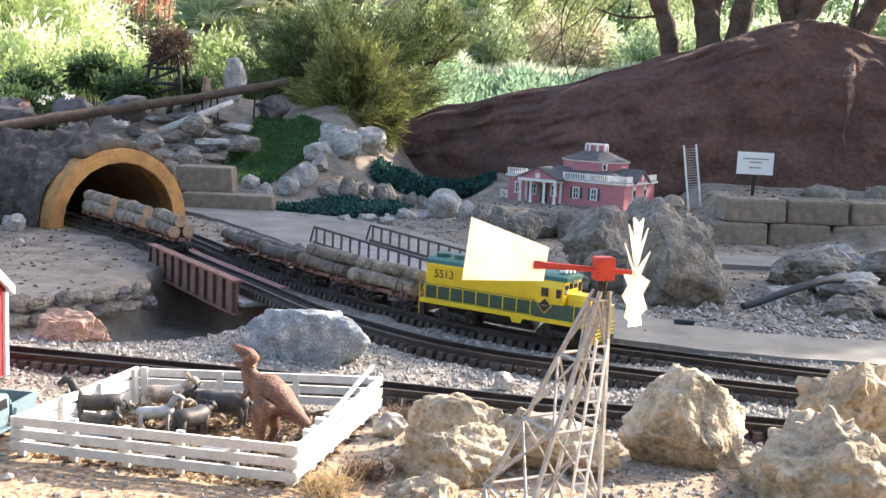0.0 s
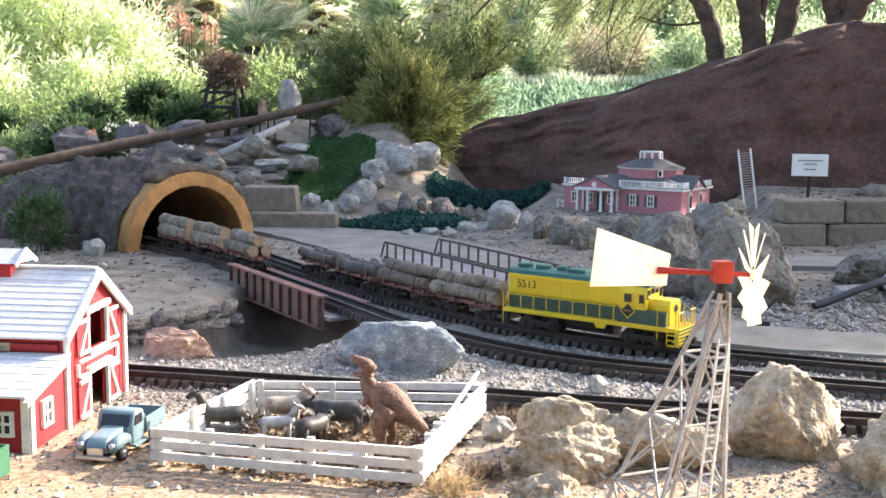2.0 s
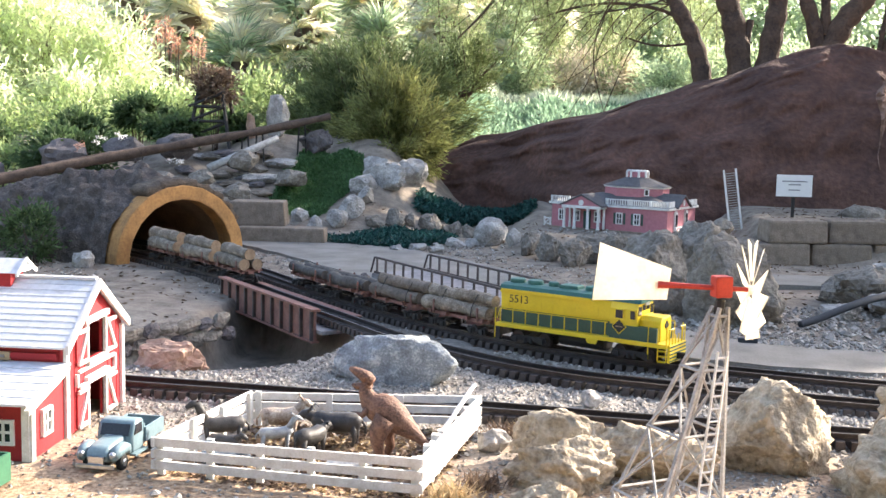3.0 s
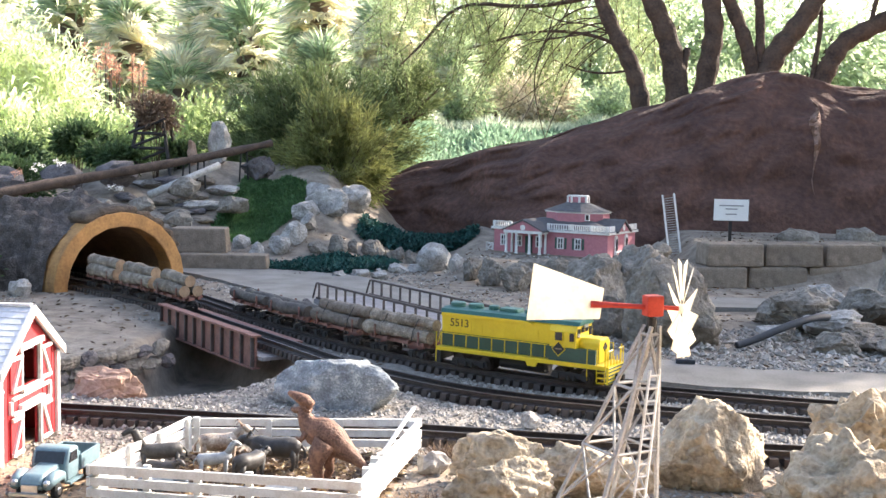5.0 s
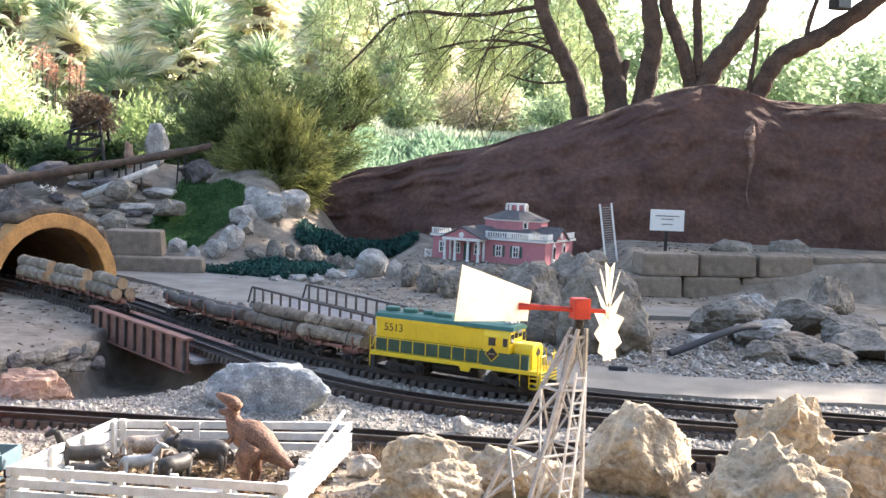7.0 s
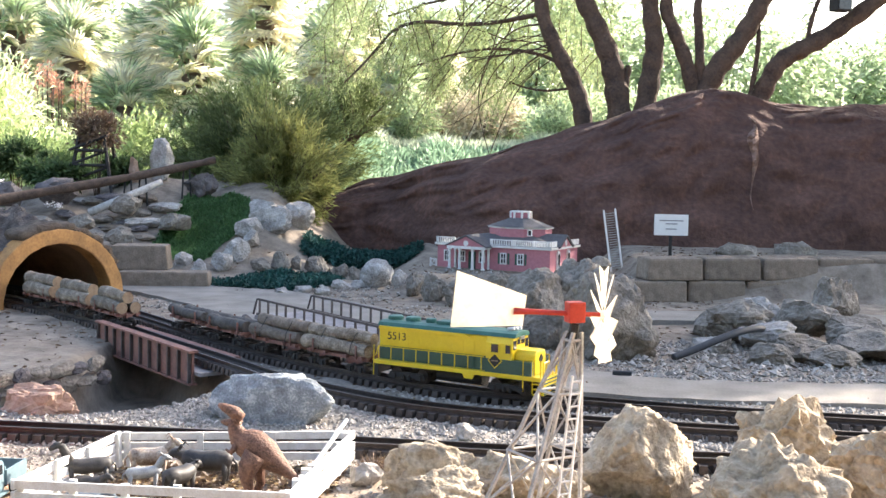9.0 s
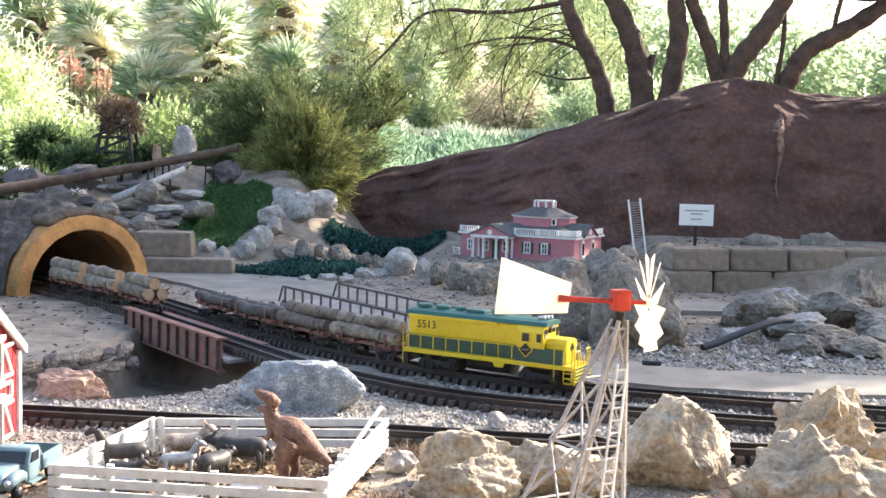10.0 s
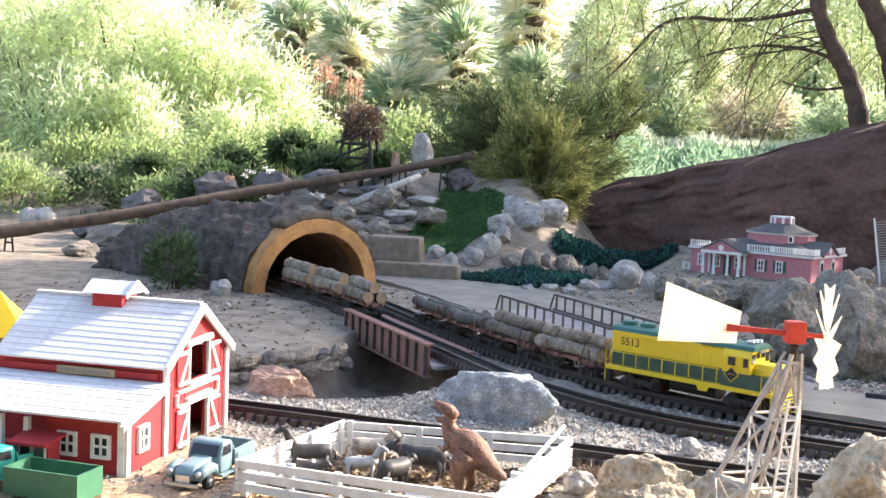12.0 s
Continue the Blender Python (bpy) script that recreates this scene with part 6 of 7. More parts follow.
def plant(name, mesh, label, category, group="", kind="", stems=None, base=None):
    """A plant of a crown and stems."""
    b = base or (0, 0, 0)
    t = thing(name, pose(*b), label, category, group, kind)
    ob = new("crown", mesh)
    ob.parent, ob.matrix_basis = t, pose(*b).inverted()
    if stems:
        stems.part("stem", M_WOOD, t, m=pose(*b).inverted(), smooth=True)
    return t


def shrub(name, c, r, n, ln, wd, material, label, up=0.5, clumps=26, droop=0.1, category="shrub", spread=0.3, group=""):
    p, q = blob(n, c, r, clumps, spread)
    d = q * 0.8 + RS.normal(size=(n, 3)) * 0.6 + np.array([0, 0, up])
    s = Shape()
    for i in range(7):
        a = RS.uniform(0, 6.28)
        g = np.array(c) + np.array([math.cos(a) * r[0] * 0.5, math.sin(a) * r[1] * 0.5, RS.uniform(-0.2, 0.5) * r[2]])
        z0 = min(zat(c[0], c[1]), c[2] - r[2] * 0.9)
        s.tube([(c[0] + math.cos(a) * r[0] * 0.1, c[1] + math.sin(a) * r[1] * 0.1, z0 - 0.03), ((c[0] + g[0]) / 2, (c[1] + g[1]) / 2, (z0 + g[2]) / 2 + 0.1 * r[2]), tuple(g)], [r[0] * 0.03, r[0] * 0.02, r[0] * 0.008], 6)
    return plant(name, blades(name, p, d, ln * RS.uniform(0.6, 1.3, n), wd * RS.uniform(0.7, 1.3, n), material, droop), label, category, group, "", s, (c[0], c[1], zat(c[0], c[1])))


# the big feathery bush
def feathery(c, r, sprays, needles, material, label, lean=0.0, low=-0.3):
    """A bush of arching sprays, each set with fine needles."""
    pts, dirs = [], []
    s = Shape()
    root = np.array([c[0], c[1], c[2] - r[2] * 0.9])
    for i in range(sprays):
        a, e = RS.uniform(0, 6.28), RS.uniform(low, 1.45)
        d = np.array([math.cos(a) * math.cos(e) + lean, math.sin(a) * math.cos(e), math.sin(e)])
        k = RS.uniform(0.65, 1.12)
        tip = np.array(c) + d * np.array(r) * k + [0, 0, -0.25 * r[2]]
        mid = root * 0.45 + tip * 0.55 + [0, 0, 0.22 * r[2]]
        f = RS.rand(needles) ** 0.6
        f = 0.25 + 0.75 * f[:, None]
        p = root * (1 - f) ** 2 + 2 * mid * f * (1 - f) + tip * f ** 2
        tan = 2 * (1 - f) * (mid - root) + 2 * f * (tip - mid)
        tan /= np.linalg.norm(tan, axis=1, keepdims=True)
        pts.append(p + RS.normal(size=p.shape) * 0.018)
        dirs.append(tan + RS.normal(size=p.shape) * 0.55)
        if i % 6 == 0:
            s.tube([tuple(root), tuple(root * 0.3 + mid * 0.5 + tip * 0.2), tuple(tip)], [0.012, 0.008, 0.002], 5)
    p, d = np.vstack(pts), np.vstack(dirs)
    return plant("bush", blades("bush", p, d, RS.uniform(0.03, 0.075, len(p)), 0.0075, material, 0.05), label, "bush", "", "", s, (c[0], c[1], zat(c[0], c[1])))


feathery((-1.18, 7.15, 0.62), (0.74, 0.45, 0.58), 400, 130, M_BUSH, "large feathery olive-green bush with fine needle leaves")
feathery((-0.90, 6.42, 0.56), (0.34, 0.24, 0.36), 200, 110, M_BUSHY, "yellowing fine-leaved bush beside the big green one", 0.0, -0.9)
feathery((-0.62, 7.6, 0.92), (0.30, 0.3, 0.30), 60, 90, M_BUSH, "dark fine-leaved bush behind the bank")
# small plants about the tunnel and the berm
shrub("shrub", (-1.93, 4.02, 0.10), (0.085, 0.07, 0.095), 1500, 0.026, 0.009, M_SHRUB, "small fresh green shrub beside the tunnel", 0.5, 14)
for i, (x, y, z, r) in enumerate([(-2.2, 6.3, 0.50, 0.09), (-2.05, 6.15, 0.46, 0.08), (-2.45, 6.5, 0.56, 0.11), (-1.78, 6.3, 0.5, 0.07), (-2.75, 6.4, 0.46, 0.11)]):
    shrub("shrub", (x, y, z), (r * 1.2, r, r * 0.75), 3200, 0.035, 0.012, M_SHRUB, "low dark green shrub on the berm", 0.3, 18, group="berm shrubs")
bt = shrub("dwarf_tree", (-3.36, 6.5, 0.40), (0.14, 0.12, 0.06), 3000, 0.03, 0.01, M_SHRUB, "dwarf tree with a flat dark green crown", 0.3, 16, category="tree")
shrub("dry_shrub", (-1.89, 6.2, 0.715), (0.105, 0.09, 0.075), 2600, 0.03, 0.010, M_DRY, "dry brown shrub standing on a dark wooden trestle", 0.3, 18)
tw = thing("trestle", pose(-1.9, 6.2, 0.4), "dark timber trestle under a dry shrub", "trestle")
for sx in (-1, 1):
    for sy in (-1, 1):
        Shape().tube([(sx * 0.125, sy * 0.1, -0.06), (sx * 0.07, sy * 0.06, 0.27)], 0.011, 5).part("leg", M_BLACK, tw)
for z in (0.03, 0.12, 0.2):
    Shape().tube([(-0.11 + z * 0.2, -0.1, z), (0.11 - z * 0.2, -0.09, z)], 0.009, 5).part("bar", M_BLACK, tw)
    Shape().tube([(-0.11, -0.1, z), (0.09, -0.08, z + 0.08)], 0.008, 5).part("brace", M_BLACK, tw)
for i, (x, y, z) in enumerate([(-2.2, 5.35, 0.42), (-2.12, 5.4, 0.45), (-1.72, 5.0, 0.34), (-2.3, 5.3, 0.4)]):
    p, q = blob(70, (x, y, z), (0.035, 0.025, 0.02), 6)
    plant("flowers", blades("flowers", p, RS.normal(size=(70, 3)), 0.008, 0.006, M_PETAL if i != 3 else M_ALOE), "cluster of small white blossoms" if i != 3 else "cluster of small red blossoms", "flowers", "blossom clusters", base=(x, y, z))

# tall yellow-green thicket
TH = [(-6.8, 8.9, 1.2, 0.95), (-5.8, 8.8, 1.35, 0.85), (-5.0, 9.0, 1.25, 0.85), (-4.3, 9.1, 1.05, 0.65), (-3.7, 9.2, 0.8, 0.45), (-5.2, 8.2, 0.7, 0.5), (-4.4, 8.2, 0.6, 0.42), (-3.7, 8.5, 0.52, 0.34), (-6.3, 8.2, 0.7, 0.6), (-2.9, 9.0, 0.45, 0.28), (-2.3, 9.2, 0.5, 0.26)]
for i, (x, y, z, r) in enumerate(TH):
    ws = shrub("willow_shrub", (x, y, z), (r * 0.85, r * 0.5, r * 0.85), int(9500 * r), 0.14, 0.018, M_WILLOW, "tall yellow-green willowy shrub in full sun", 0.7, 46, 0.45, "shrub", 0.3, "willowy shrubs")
    if (x, y) == (-5.2, 8.2):
        Shape().tube([(-5.16, 7.95, -0.05), (-5.1, 7.9, 0.16), (-4.95, 7.95, 0.32), (-4.9, 8.05, 0.55)], [0.075, 0.06, 0.055, 0.035], 10).part("trunk", M_WOOD, ws, "leaning brown trunk", smooth=True, m=ws.matrix_basis.inverted())
for i, (x, y, z, r) in enumerate([(-4.6, 7.6, 0.3, 0.3), (-3.9, 7.4, 0.28, 0.26), (-3.3, 7.6, 0.32, 0.3), (-2.7, 7.5, 0.42, 0.28), (-2.05, 7.5, 0.5, 0.28)]):
    shrub("shrub", (x, y, z), (r * 1.3, r * 0.8, r), 5000, 0.05, 0.018, M_FRESH, "bright green leafy shrub behind the berm", 0.4, 22, group="leafy shrubs")
# red flower spikes
for i in range(16):
    x, y = RS.uniform(-3.85, -3.1), RS.uniform(9.7, 10.2)
    z = RS.uniform(0.95, 1.25)
    n = 36
    p = np.stack([x + RS.normal(size=n) * 0.012, y + RS.normal(size=n) * 0.012, z + RS.rand(n) * 0.2], 1)
    st = Shape().tube([(x, y, 0.4), (x, y, z + 0.16)], 0.006, 5)
    plant("aloe_flower", blades("aloe_flower", p, RS.normal(size=(n, 3)) + [0, 0, 0.6], 0.05, 0.014, M_ALOE), "coral red flower spike rising over green leaves", "flower", "red flower spikes", "", st, (x, y, 0.4))

# fan palms
fan = []
for k, m_ in enumerate((M_PALM, M_PALMY)):
    n = 26
    a = np.linspace(-2.0, 2.0, n)
    d = np.stack([np.cos(a), np.sin(a), RS.normal(size=n) * 0.08], 1)
    b0 = np.zeros((n, 3)) + [0.35, 0, 0]
    stalk = np.array([[0.0, 0, 0]])
    fan.append(blades("frond", np.vstack([b0, stalk]), np.vstack([d, [[1, 0, 0]]]), np.r_[np.full(n, 0.5), 0.38], np.r_[np.full(n, 0.062), 0.03], m_, 0.22))
for i, (x, y, h, k) in enumerate([(-6.0, 13.2, 2.3, 1.05), (-4.5, 13.8, 2.5, 1.1), (-3.3, 13.0, 2.0, 0.95), (-2.2, 14.0, 2.5, 1.1), (-1.1, 13.2, 2.15, 1.0), (-0.2, 14.6, 1.95, 0.9), (-3.9, 12.4, 1.3, 0.85), (-1.7, 12.6, 1.35, 0.85), (-5.2, 12.3, 1.35, 0.9), (0.5, 13.4, 1.3, 0.8), (-7.6, 13, 2.2, 1.0), (-3.05, 10.8, 1.15, 0.75), (-3.7, 11.3, 1.75, 0.85), (-2.45, 11.1, 1.65, 0.85), (-1.75, 11.4, 1.35, 0.8), (-1.2, 12.2, 1.8, 0.9), (-0.5, 12.0, 1.45, 0.8), (-2.85, 12.2, 2.2, 0.9), (-4.4, 11.6, 1.9, 0.9), (-0.1, 13.0, 2.0, 0.8)]):
    t = thing("fan_palm", pose(x, y, zat(x, y)), "fan palm with a shaggy crown of sunlit green and straw fronds", "palm", "fan palms")
    zt = h - zat(x, y)
    Shape().tube([(0, 0, -0.1), (0.03, 0, zt * 0.5), (0, 0.02, zt)], [0.16, 0.13, 0.12], 10).part("trunk", M_DRY, t, "shaggy brown trunk", smooth=True)
    for j in range(70):
        a = j * 2.4 + RS.uniform(-0.3, 0.3)
        e = 72 - j * 2.15 + RS.uniform(-12, 12)
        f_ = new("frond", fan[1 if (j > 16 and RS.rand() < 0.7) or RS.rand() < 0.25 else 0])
        f_.parent = t
        f_.matrix_basis = Matrix.Translation((0, 0, zt - 0.011 * j)) @ Euler((RS.uniform(-0.6, 0.6), -radians(e), a), "XYZ").to_matrix().to_4x4() @ Matrix.Diagonal((k * 0.68, k * 0.62, k * 0.68, 1))

# distant trees and hedge
for i, (x, y, z, r, m_) in enumerate([(1.2, 15.5, 2.0, 1.2, M_PALE), (2.6, 16.5, 2.1, 1.3, M_PALE), (4.0, 15.5, 1.75, 1.15, M_PALE), (5.6, 16.5, 1.6, 1.0, M_PALE), (7.2, 17, 1.75, 1.0, M_PALE), (0.0, 16.5, 1.7, 1.1, M_TREE), (-2.6, 17.5, 1.9, 1.4, M_TREE), (-5.0, 17.5, 1.8, 1.4, M_TREE), (-7.6, 17, 1.8, 1.4, M_TREE), (-10, 17, 1.6, 1.5, M_TREE), (9.5, 17, 1.2, 1.1, M_PALE), (-9.5, 10.5, 1.2, 1.1, M_WILLOW)]):
    shrub("tree", (x, y, z), (r, r * 0.6, r * 0.8), int(4200 * r), 0.15, 0.05, m_, "pale green leafy tree in the distance" if m_ is M_PALE else "grey-green tree behind the palms", 0.2, 60, 0.3, "tree", 0.3, "distant trees")
for i, (x, y, z, r) in enumerate([(0.4, 11.6, 1.05, 0.28), (0.75, 12.0, 1.0, 0.3), (1.3, 11.4, 1.0, 0.35), (1.9, 11.8, 1.0, 0.4), (-0.35, 11.8, 1.0, 0.3), (2.6, 11.5, 1.0, 0.4)]):
    shrub("shrub", (x, y, z), (r * 1.2, r, r * 0.8), 3600, 0.08, 0.018, M_PEACH if i == 0 else M_PALE, "peach-coloured dry plume shrub" if i == 0 else "light green shrub on the meadow", 0.7, 20, 0.2, group="meadow shrubs")

# meadow
n = 42000
mx, my = RS.uniform(-1.6, 3.6, n), RS.uniform(7.7, 11.6, n)
p = np.stack([mx, my, height(mx, my) - 0.01], 1)
d = RS.normal(size=(n, 3)) * 0.6 + [0, 0, 0.8]
mm = new("meadow", blades("meadow", p, d, RS.uniform(0.06, 0.15, n), 0.022, M_MEADOW, 0.15))
tagged(mm, "silvery green low meadow growing up a slope", "meadow", kind="stuff")
n = 12000
mx, my = RS.uniform(-1.4, 1.2, n), 11.3 + RS.normal(size=n) * 0.22
p = np.stack([mx, my, height(mx, my)], 1)
tagged(new("silver_grass", blades("silver_grass", p, RS.normal(size=(n, 3)) * 0.5 + [0, 0, 1], RS.uniform(0.1, 0.22, n), 0.012, M_SILVER, 0.2)), "band of silvery tall grass above the meadow", "grass", kind="stuff")

# turf patch and ground cover
def cover(name, poly, n, ln, wd, material, label, category, spread=0.6, lift=0.0):
    poly = np.array(poly)
    lo, hi = poly.min(0), poly.max(0)
    q = RS.uniform(lo, hi, (n * 3, 2))
    q = q[inside_depth(q[:, 0], q[:, 1], poly) + 0.02 * wave(q[:, 0], q[:, 1], 30, 4) > 0][:n]
    p = np.c_[q, height(q[:, 0], q[:, 1]) + RS.rand(len(q)) * lift]
    me = blades(name, p, RS.normal(size=(len(q), 3)) * spread + [0, 0, 0.7], RS.uniform(0.6, 1.3, len(q)) * ln, wd, material, 0.2)
    return tagged(new(name, me), label, category, kind="stuff")


cover("turf", [(-1.43, 5.50), (-1.17, 5.42), (-1.08, 5.62), (-0.99, 5.82), (-1.02, 6.05), (-1.15, 6.14), (-1.38, 6.16), (-1.42, 5.83)], 24000, 0.03, 0.006, M_TURF, "bright green turf patch on the slope", "turf")
cover("ground_cover", [(-1.04, 5.0), (-0.80, 5.27), (-0.55, 5.40), (-0.46, 5.3), (-0.48, 5.05), (-0.66, 4.80), (-0.86, 4.86)], 9000, 0.028, 0.011, M_MAT, "dark blue-green creeping ground cover", "ground cover", 0.9, 0.02)
cover("ground_cover", [(-0.72, 5.70), (-0.68, 5.90), (-0.52, 6.08), (-0.2, 6.08), (-0.06, 5.92), (-0.12, 5.80), (-0.35, 5.74), (-0.55, 5.74)], 10000, 0.03, 0.012, M_MAT, "dark blue-green creeping ground cover under the bank", "ground cover", 0.9, 0.03)
for i, (x, y, k) in enumerate([(-0.09, 1.98, 0.035), (-0.05, 2.0, 0.03), (-0.12, 1.7, 0.03), (-0.16, 1.64, 0.035), (0.0, 1.93, 0.02)]):
    n = 420
    p = np.stack([x + RS.normal(size=n) * k * 0.5, y + RS.normal(size=n) * k * 0.5, np.full(n, zat(x, y) - 0.002)], 1)
    plant("dry_tuft", blades("dry_tuft", p, RS.normal(size=(n, 3)) * 0.7 + [0, 0, 0.9], k * 1.1 * RS.uniform(0.5, 1.3, n), 0.0022, M_STRAW if i % 2 else M_DRY, 0.2), "small tuft of dry brown weeds in the gravel", "weed", "dry tufts", base=(x, y, 0))

# ---------- trees on the bank ----------
def limb(pts, r0, r1, y=6.85, n=12):
    pts = [(p[0], y + (p[2] if len(p) > 2 else 0), p[1]) for p in pts]
    pts = smooth_line(pts, 3)
    k = len(pts) - 1
    return Shape().tube(pts, [(r0 + (r1 - r0) * i / k) * (1 + 0.08 * math.sin(i * 1.3)) for i in range(k + 1)], n)


def bank_tree(base, limbs, crown, label):
    t = thing("tree", pose(*base), label, "tree", "trees on the bank")
    back = pose(*base).inverted()
    for i, (pts, r0, r1) in enumerate(limbs):
        limb(pts, r0, r1).part("trunk" if r0 > 0.05 else "limb", M_WOOD, t, "dark brown furrowed trunk" if r0 > 0.05 else "", smooth=True, m=back)
    p, q = blob(crown[2], crown[0], crown[1], crown[3], 0.2, 0.1)
    ob = new("crown", blades("crown", p, RS.normal(size=(len(p), 3)) + [0, 0, -0.3], 0.085, 0.034, M_TREE, 0.2))
    ob.parent, ob.matrix_basis = t, back
    for n, c, r in crown[4:]:
        p, q = blob(n, c, r, 28, 0.2, 0.1)
        ob = new("crown", blades("crown", p, RS.normal(size=(len(p), 3)) + [0, 0, -0.3], 0.085, 0.034, M_TREE, 0.2))
        ob.parent, ob.matrix_basis = t, back
    return t


FINE = []
fr = random.Random(77)
for i in range(30):
    z, d = fr.uniform(1.2, 1.95), fr.uniform(-0.1, 0.6)
    x = float(np.interp(z, (1.08, 1.25, 1.52, 1.9, 2.1), (0.80, 0.70, 0.59, 0.64, 0.9)))
    pts = [(x, z)]
    ang = fr.uniform(2.2, 3.6)
    for j in range(fr.randint(4, 7)):
        ang += fr.uniform(-0.55, 0.7)
        x, z = x + 0.17 * math.cos(ang), z + 0.15 * math.sin(ang) - 0.015 * j
        pts.append((x, z, d * (j + 1) / 5))
    FINE.append((pts, fr.uniform(0.003, 0.006), 0.0012))
bank_tree((1.1, 6.85, 0.8), [
    ([(0.88, 0.70), (0.86, 0.9), (0.80, 1.08), (0.70, 1.25), (0.57, 1.52), (0.62, 1.9), (1.2, 2.5)], 0.062, 0.03),
    ([(1.10, 0.75), (1.06, 1.05), (1.01, 1.25), (0.90, 1.47), (0.80, 1.65), (1.1, 2.1), (1.7, 2.6)], 0.08, 0.035),
    ([(1.22, 0.8), (1.26, 1.1), (1.29, 1.3), (1.25, 1.5), (1.23, 1.75), (1.6, 2.2), (2.1, 2.6)], 0.07, 0.035),
    ([(0.86, 0.8), (0.83, 0.98)], 0.05, 0.035), ([(1.10, 1.02), (1.13, 1.18)], 0.03, 0.02),
    ([(0.74, 1.18), (0.55, 1.28, 0.2), (0.2, 1.3, 0.3), (-0.2, 1.18, 0.4)], 0.014, 0.004),
    ([(0.60, 1.48), (0.2, 1.42, 0.2), (-0.25, 1.45, 0.1), (-0.45, 1.2, 0.1), (-0.6, 1.05, 0.1)], 0.016, 0.004),
    ([(0.62, 1.55), (0.4, 1.65, 0.3), (0.0, 1.62, 0.4), (-0.35, 1.5, 0.4)], 0.016, 0.005),
    ([(0.85, 1.05), (0.6, 1.02, 0.2), (0.35, 1.12, 0.3)], 0.01, 0.003),
] + FINE, ((1.9, 7.2, 2.7), (1.1, 1.05, 0.5), 19000, 34), "leaning brown-trunked tree with a fine drooping crown on the bank")
# its last two crown clusters are unseen, added to shade wall, rocks and gravel
bank_tree((1.6, 6.9, 0.95), [
    ([(1.55, 0.9), (1.50, 1.15), (1.42, 1.35), (1.31, 1.57), (1.5, 2.0), (2.2, 2.6)], 0.05, 0.03),
    ([(1.56, 1.1), (1.555, 1.35), (1.52, 1.6), (1.7, 2.1)], 0.032, 0.022),
    ([(1.56, 0.92), (1.64, 1.15), (1.75, 1.28), (1.87, 1.46), (1.95, 1.65), (2.5, 2.3), (3.0, 2.7)], 0.075, 0.04),
    ([(1.90, 0.9), (1.96, 1.08), (2.05, 1.24), (2.2, 1.31), (2.4, 1.43), (2.62, 1.6), (3.0, 1.95), (3.3, 2.6)], 0.06, 0.045),
    ([(1.87, 1.0), (1.92, 1.35), (1.88, 1.6), (2.0, 2.0)], 0.016, 0.012),
    ([(2.2, 1.3), (2.22, 1.48), (2.3, 1.7)], 0.018, 0.012),
], ((3.3, 6.75, 2.75), (1.15, 1.15, 0.5), 21000, 36, (13000, (5.05, 7.35, 2.8), (0.95, 0.9, 0.45)), (8000, (4.9, 6.35, 2.8), (0.9, 0.42, 0.4))), "many-stemmed brown tree spreading over the bank")
lb = thing("flood_lamp", pose(2.36, 6.75, 1.55, 0, 0, 20), "small dark box lamp fixed to a limb", "lamp")
Shape().box((0, 0, 0), (0.11, 0.08, 0.075)).part("housing", M_BLACK, lb, bevel=0.008)
Shape().box((0, -0.043, 0), (0.09, 0.006, 0.055)).part("glass", M_PANE, lb)
# hanging twigs with tiny leaves
for i in range(110):
    x, y, z = RS.uniform(-0.75, 1.05), RS.uniform(6.9, 7.8), RS.uniform(1.15, 1.85)
    n = 260
    f = RS.rand(n)
    dx = RS.uniform(-0.35, 0.1)
    p = np.stack([x + dx * f + RS.normal(size=n) * 0.03, y + RS.normal(size=n) * 0.03, z - 0.34 * f ** 1.4 + RS.normal(size=n) * 0.02], 1)
    st = Shape().tube([(x, y, z), (x + dx * 0.5, y, z - 0.13), (x + dx, y, z - 0.34)], [0.004, 0.003, 0.001], 5)
    plant("hanging_twig", blades("hanging_twig", p, RS.normal(size=(n, 3)) + [0, 0, -0.6], 0.03, 0.006, M_TREE, 0.2), "thin drooping twig with tiny grey-green leaves", "branch", "hanging twigs", "", st, (x, y, z))


# ---------- ballast, pebbles and litter ----------
def pebbles(name, x, y, size, material, label, lift=0.3):
    n = len(x)
    o = np.array([(1, 0, 0), (0, 1, 0), (-1, 0, 0), (0, -1, 0), (0, 0, 1), (0, 0, -1)], float)
    v = o[None] * (size[:, None, None] * RS.uniform(0.6, 1.25, (n, 6, 1)) * np.array([1, 1, 0.7]))
    a = RS.uniform(0, 6.28, n)
    ca, sa = np.cos(a)[:, None], np.sin(a)[:, None]
    vx, vy = v[..., 0] * ca - v[..., 1] * sa, v[..., 0] * sa + v[..., 1] * ca
    tilt = RS.uniform(-0.6, 0.6, n)[:, None]
    vz = v[..., 2] + vx * tilt
    z = height(x, y)
    vs = np.stack([vx + x[:, None], vy + y[:, None], vz + (z + size * lift)[:, None]], -1).reshape(-1, 3)
    f = np.array([(0, 1, 4), (1, 2, 4), (2, 3, 4), (3, 0, 4), (1, 0, 5), (2, 1, 5), (3, 2, 5), (0, 3, 5)])
    fs = (np.arange(n)[:, None, None] * 6 + f[None]).reshape(-1, 3)
    me = bpy.data.meshes.new(name)
    me.from_pydata(vs.tolist(), [], fs.tolist())
    me.materials.append(material)
    return tagged(new(name, me), label, category="gravel", kind="stuff")


def away_from_pen(x, y):
    return inside_depth(x, y, np.array([(-0.63, 1.67), (-0.205, 1.628), (-0.14, 2.02), (-0.56, 1.985)])) < 0


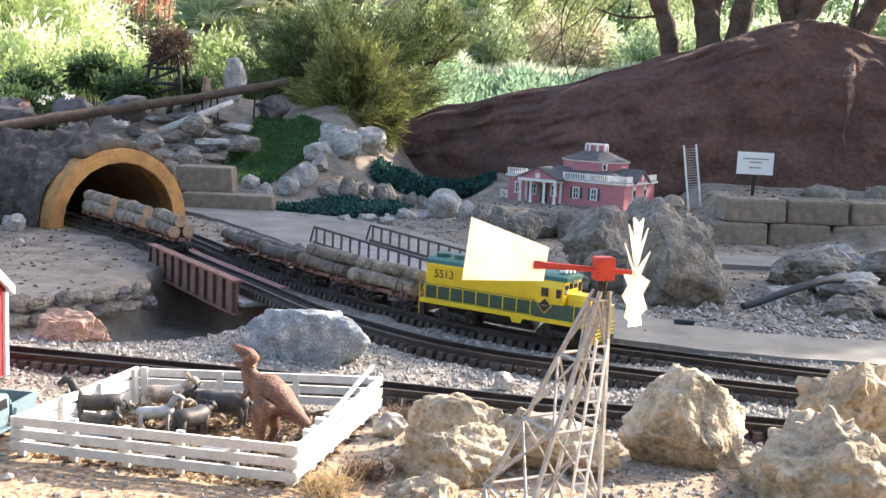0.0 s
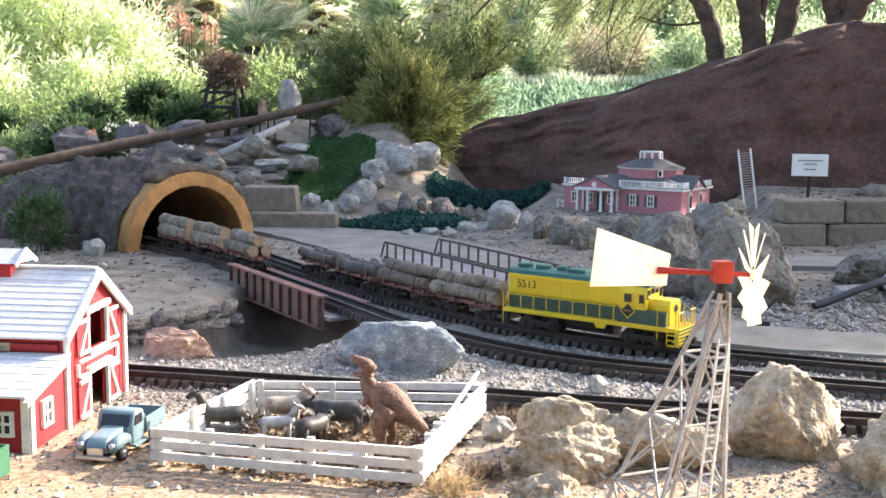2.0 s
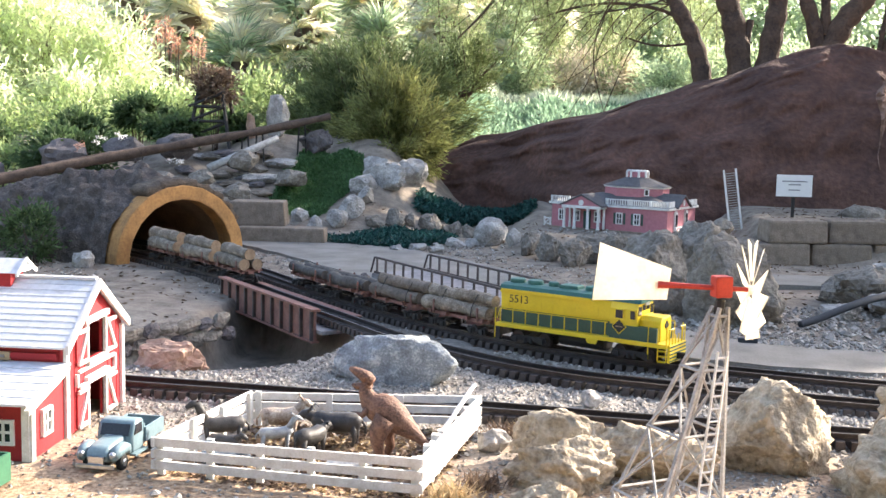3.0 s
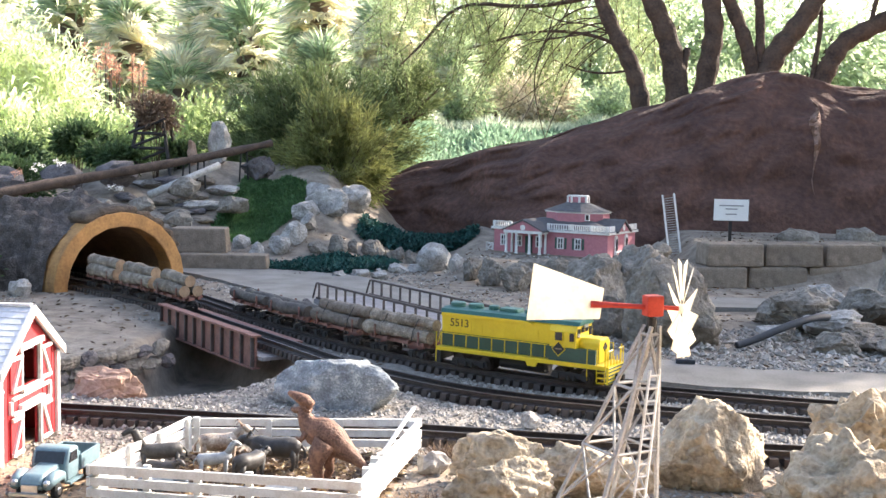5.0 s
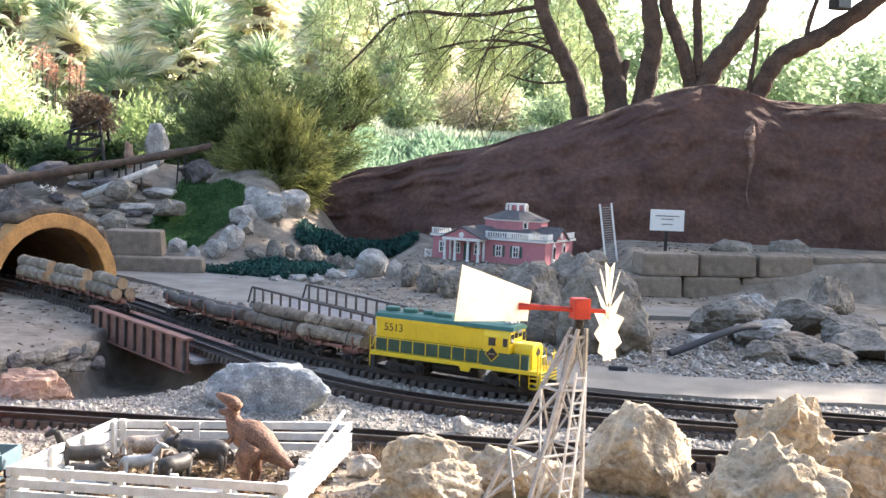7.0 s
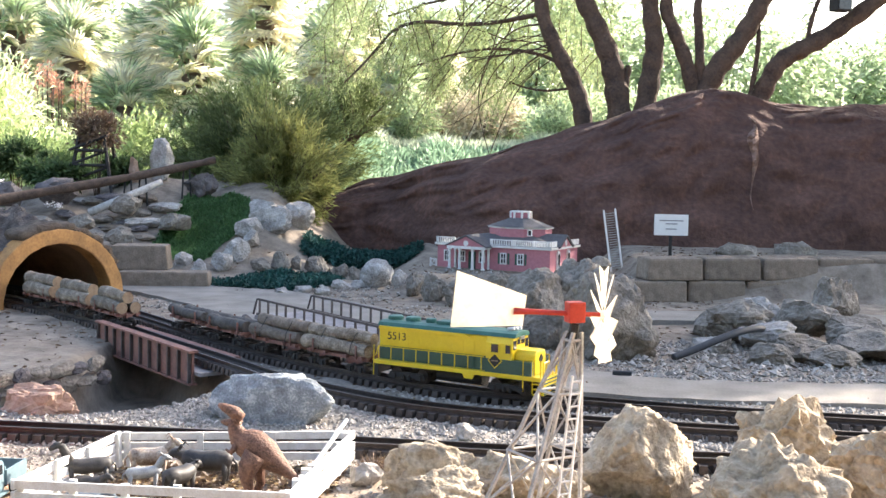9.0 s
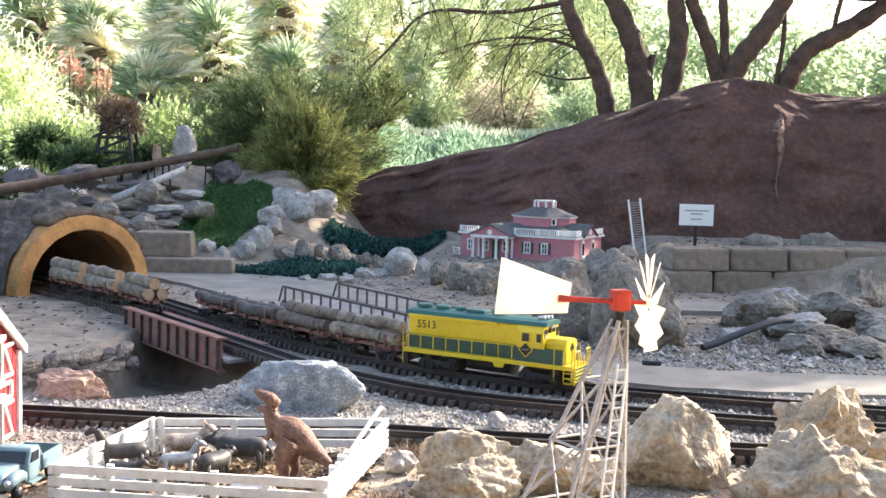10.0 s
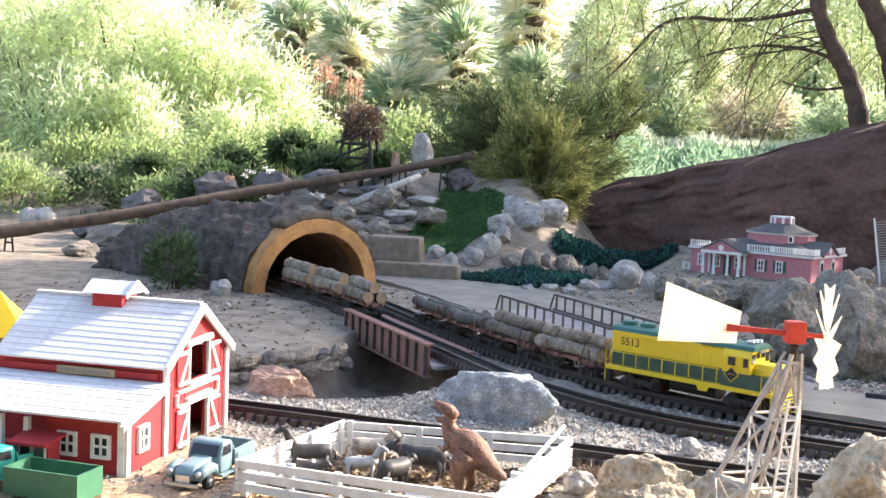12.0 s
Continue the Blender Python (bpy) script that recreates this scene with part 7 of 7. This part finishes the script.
n = 30000
x, y = RS.uniform(-1.1, 1.4, n), RS.uniform(1.95, 2.72, n)
keep = (inside_depth(x, y, PIT) < -0.01) & away_from_pen(x, y)
x, y = x[keep], y[keep]
pebbles("gravel", x, y, RS.gamma(2.2, 0.0010, len(x)) + 0.0014, M_PEBBLE, "loose pale grey gravel between the tracks")
n = 9000
x, y = RS.uniform(-1.1, 1.2, n), RS.uniform(1.42, 1.98, n)
keep = away_from_pen(x, y) & ((x > -0.2) | (RS.rand(n) < 0.35))
x, y = x[keep], y[keep]
pebbles("gravel", x, y, RS.gamma(2.0, 0.0010, len(x)) + 0.0013, M_PEBBLE, "scattered pebbles on tan earth")
n = 5200
x, y = RS.uniform(0.3, 1.7, n), RS.uniform(2.9, 3.6, n)
pebbles("gravel", x, y, RS.gamma(2.2, 0.0018, n) + 0.002, M_PEBBLE, "crumbled stones among the rocks")
n = 2600
x, y = RS.uniform(-0.62, -0.15, n), RS.uniform(1.64, 2.0, n)
k = ~away_from_pen(x, y)
x, y = x[k], y[k]
p = np.stack([x, y, height(x, y) + 0.001], 1)
d = RS.normal(size=(len(x), 3)) * [1, 1, 0.15]
tagged(new("litter", blades("litter", p, d, RS.uniform(0.006, 0.016, len(x)), 0.005, M_STRAW)), "dry leaf litter and straw on the floor of the pen", "litter", kind="stuff")

# dark flakes deepen the pen floor, for its shade as well as dung
x, y = RS.uniform(-0.62, -0.15, 4200), RS.uniform(1.64, 2.0, 4200)
k = ~away_from_pen(x, y)
x, y = x[k], y[k]
p = np.stack([x, y, height(x, y) + 0.001], 1)
tagged(new("litter", blades("litter", p, RS.normal(size=(len(x), 3)) * [1, 1, 0.2], RS.uniform(0.006, 0.02, len(x)), 0.008, M_DRY)), "dark crumbs and leaves in the pen, darkening it for soil and shade", "litter", kind="stuff")
n = 9000
x, y = RS.uniform(-2.4, 0.3, n), RS.uniform(2.75, 5.2, n)
k = (inside_depth(x, y, PIT) < -0.02) & (wave(x, y, 5, 77) > -0.1)
x, y = x[k], y[k]
pebbles("gravel", x, y, RS.gamma(1.6, 0.0016, len(x)) + 0.002, M_PEBBLE, "sparse grit and crumbs on grey-brown earth")
n = 5000
x, y = RS.uniform(-2.4, 1.6, n), RS.uniform(2.6, 5.6, n)
k = inside_depth(x, y, PIT) < -0.02
x, y = x[k], y[k]
p = np.stack([x, y, height(x, y) + 0.002], 1)
tagged(new("litter", blades("litter", p, RS.normal(size=(len(x), 3)) * [1, 1, 0.2], RS.uniform(0.008, 0.03, len(x)), 0.007, M_DRY)), "scattered dry leaves and twigs on the earth", "litter", kind="stuff")

# ---------- sleepers, last ----------
for key, (xa, xb) in {"A": (-1.9, 1.4), "B": (-1.7, 1.4), "C": (-1.7, 1.5)}.items():
    rest = Shape()
    for x, y, h in along(TRACKS[key], 0.0255):
        m_ = pose(x, y, 0.0, 0, 0, math.degrees(h) + RS.uniform(-1.5, 1.5))
        if xa < x < xb:
            piece("sleeper", TIE_MESH, tracks[key], m_)
        else:
            rest.box((0, 0, 0), (0.017, 0.088, 0.016), m=m_ @ Matrix.Translation((0, 0, 0.002)))
    tagged(rest.part("sleepers_beyond", M_TIE, tracks[key]), kind="stuff")

# dark rocks and plants about the far end of the log
for i, (x, y, k) in enumerate([(-2.75, 5.2, 0.12), (-3.05, 5.5, 0.13), (-2.5, 5.3, 0.10), (-3.4, 5.9, 0.14), (-2.3, 5.15, 0.11), (-3.9, 6.1, 0.15), (-2.62, 4.75, 0.07), (-2.9, 4.95, 0.08)]):
    rock(x, y, (k * 1.2, k * 0.8, k * 0.6), 300 + i, (M_ROCKV, M_ROCKD, M_ROCKG)[i % 3], "dark rounded rock beside the log flume", rz=i * 31, level=3, group="flume rocks")
for i, (x, y, z, r) in enumerate([(-3.0, 6.2, 0.18, 0.2), (-3.8, 6.8, 0.2, 0.26), (-4.4, 6.6, 0.15, 0.24), (-2.6, 5.9, 0.3, 0.16), (-5.0, 7.0, 0.2, 0.3)]):
    shrub("shrub", (x, y, z), (r * 1.3, r, r * 0.8), 4200, 0.045, 0.015, M_SHRUB if i % 2 else M_FRESH, "low leafy shrub behind the log flume", 0.4, 20, group="flume shrubs")
# unseen hedge row added behind the camera to cut the sky light
for i in range(4):
    x = -6.0 + i * 3.5
    shrub("sky_block_shrub", (x, -3.6 - 0.4 * (i % 2), 1.5), (1.9, 0.8, 1.9), 5200, 0.34, 0.16, M_SHRUB, "tall unseen dark green shrub added to block sky light", 0.3, 40, 0.2, "hedge", 0.3, "hedge")
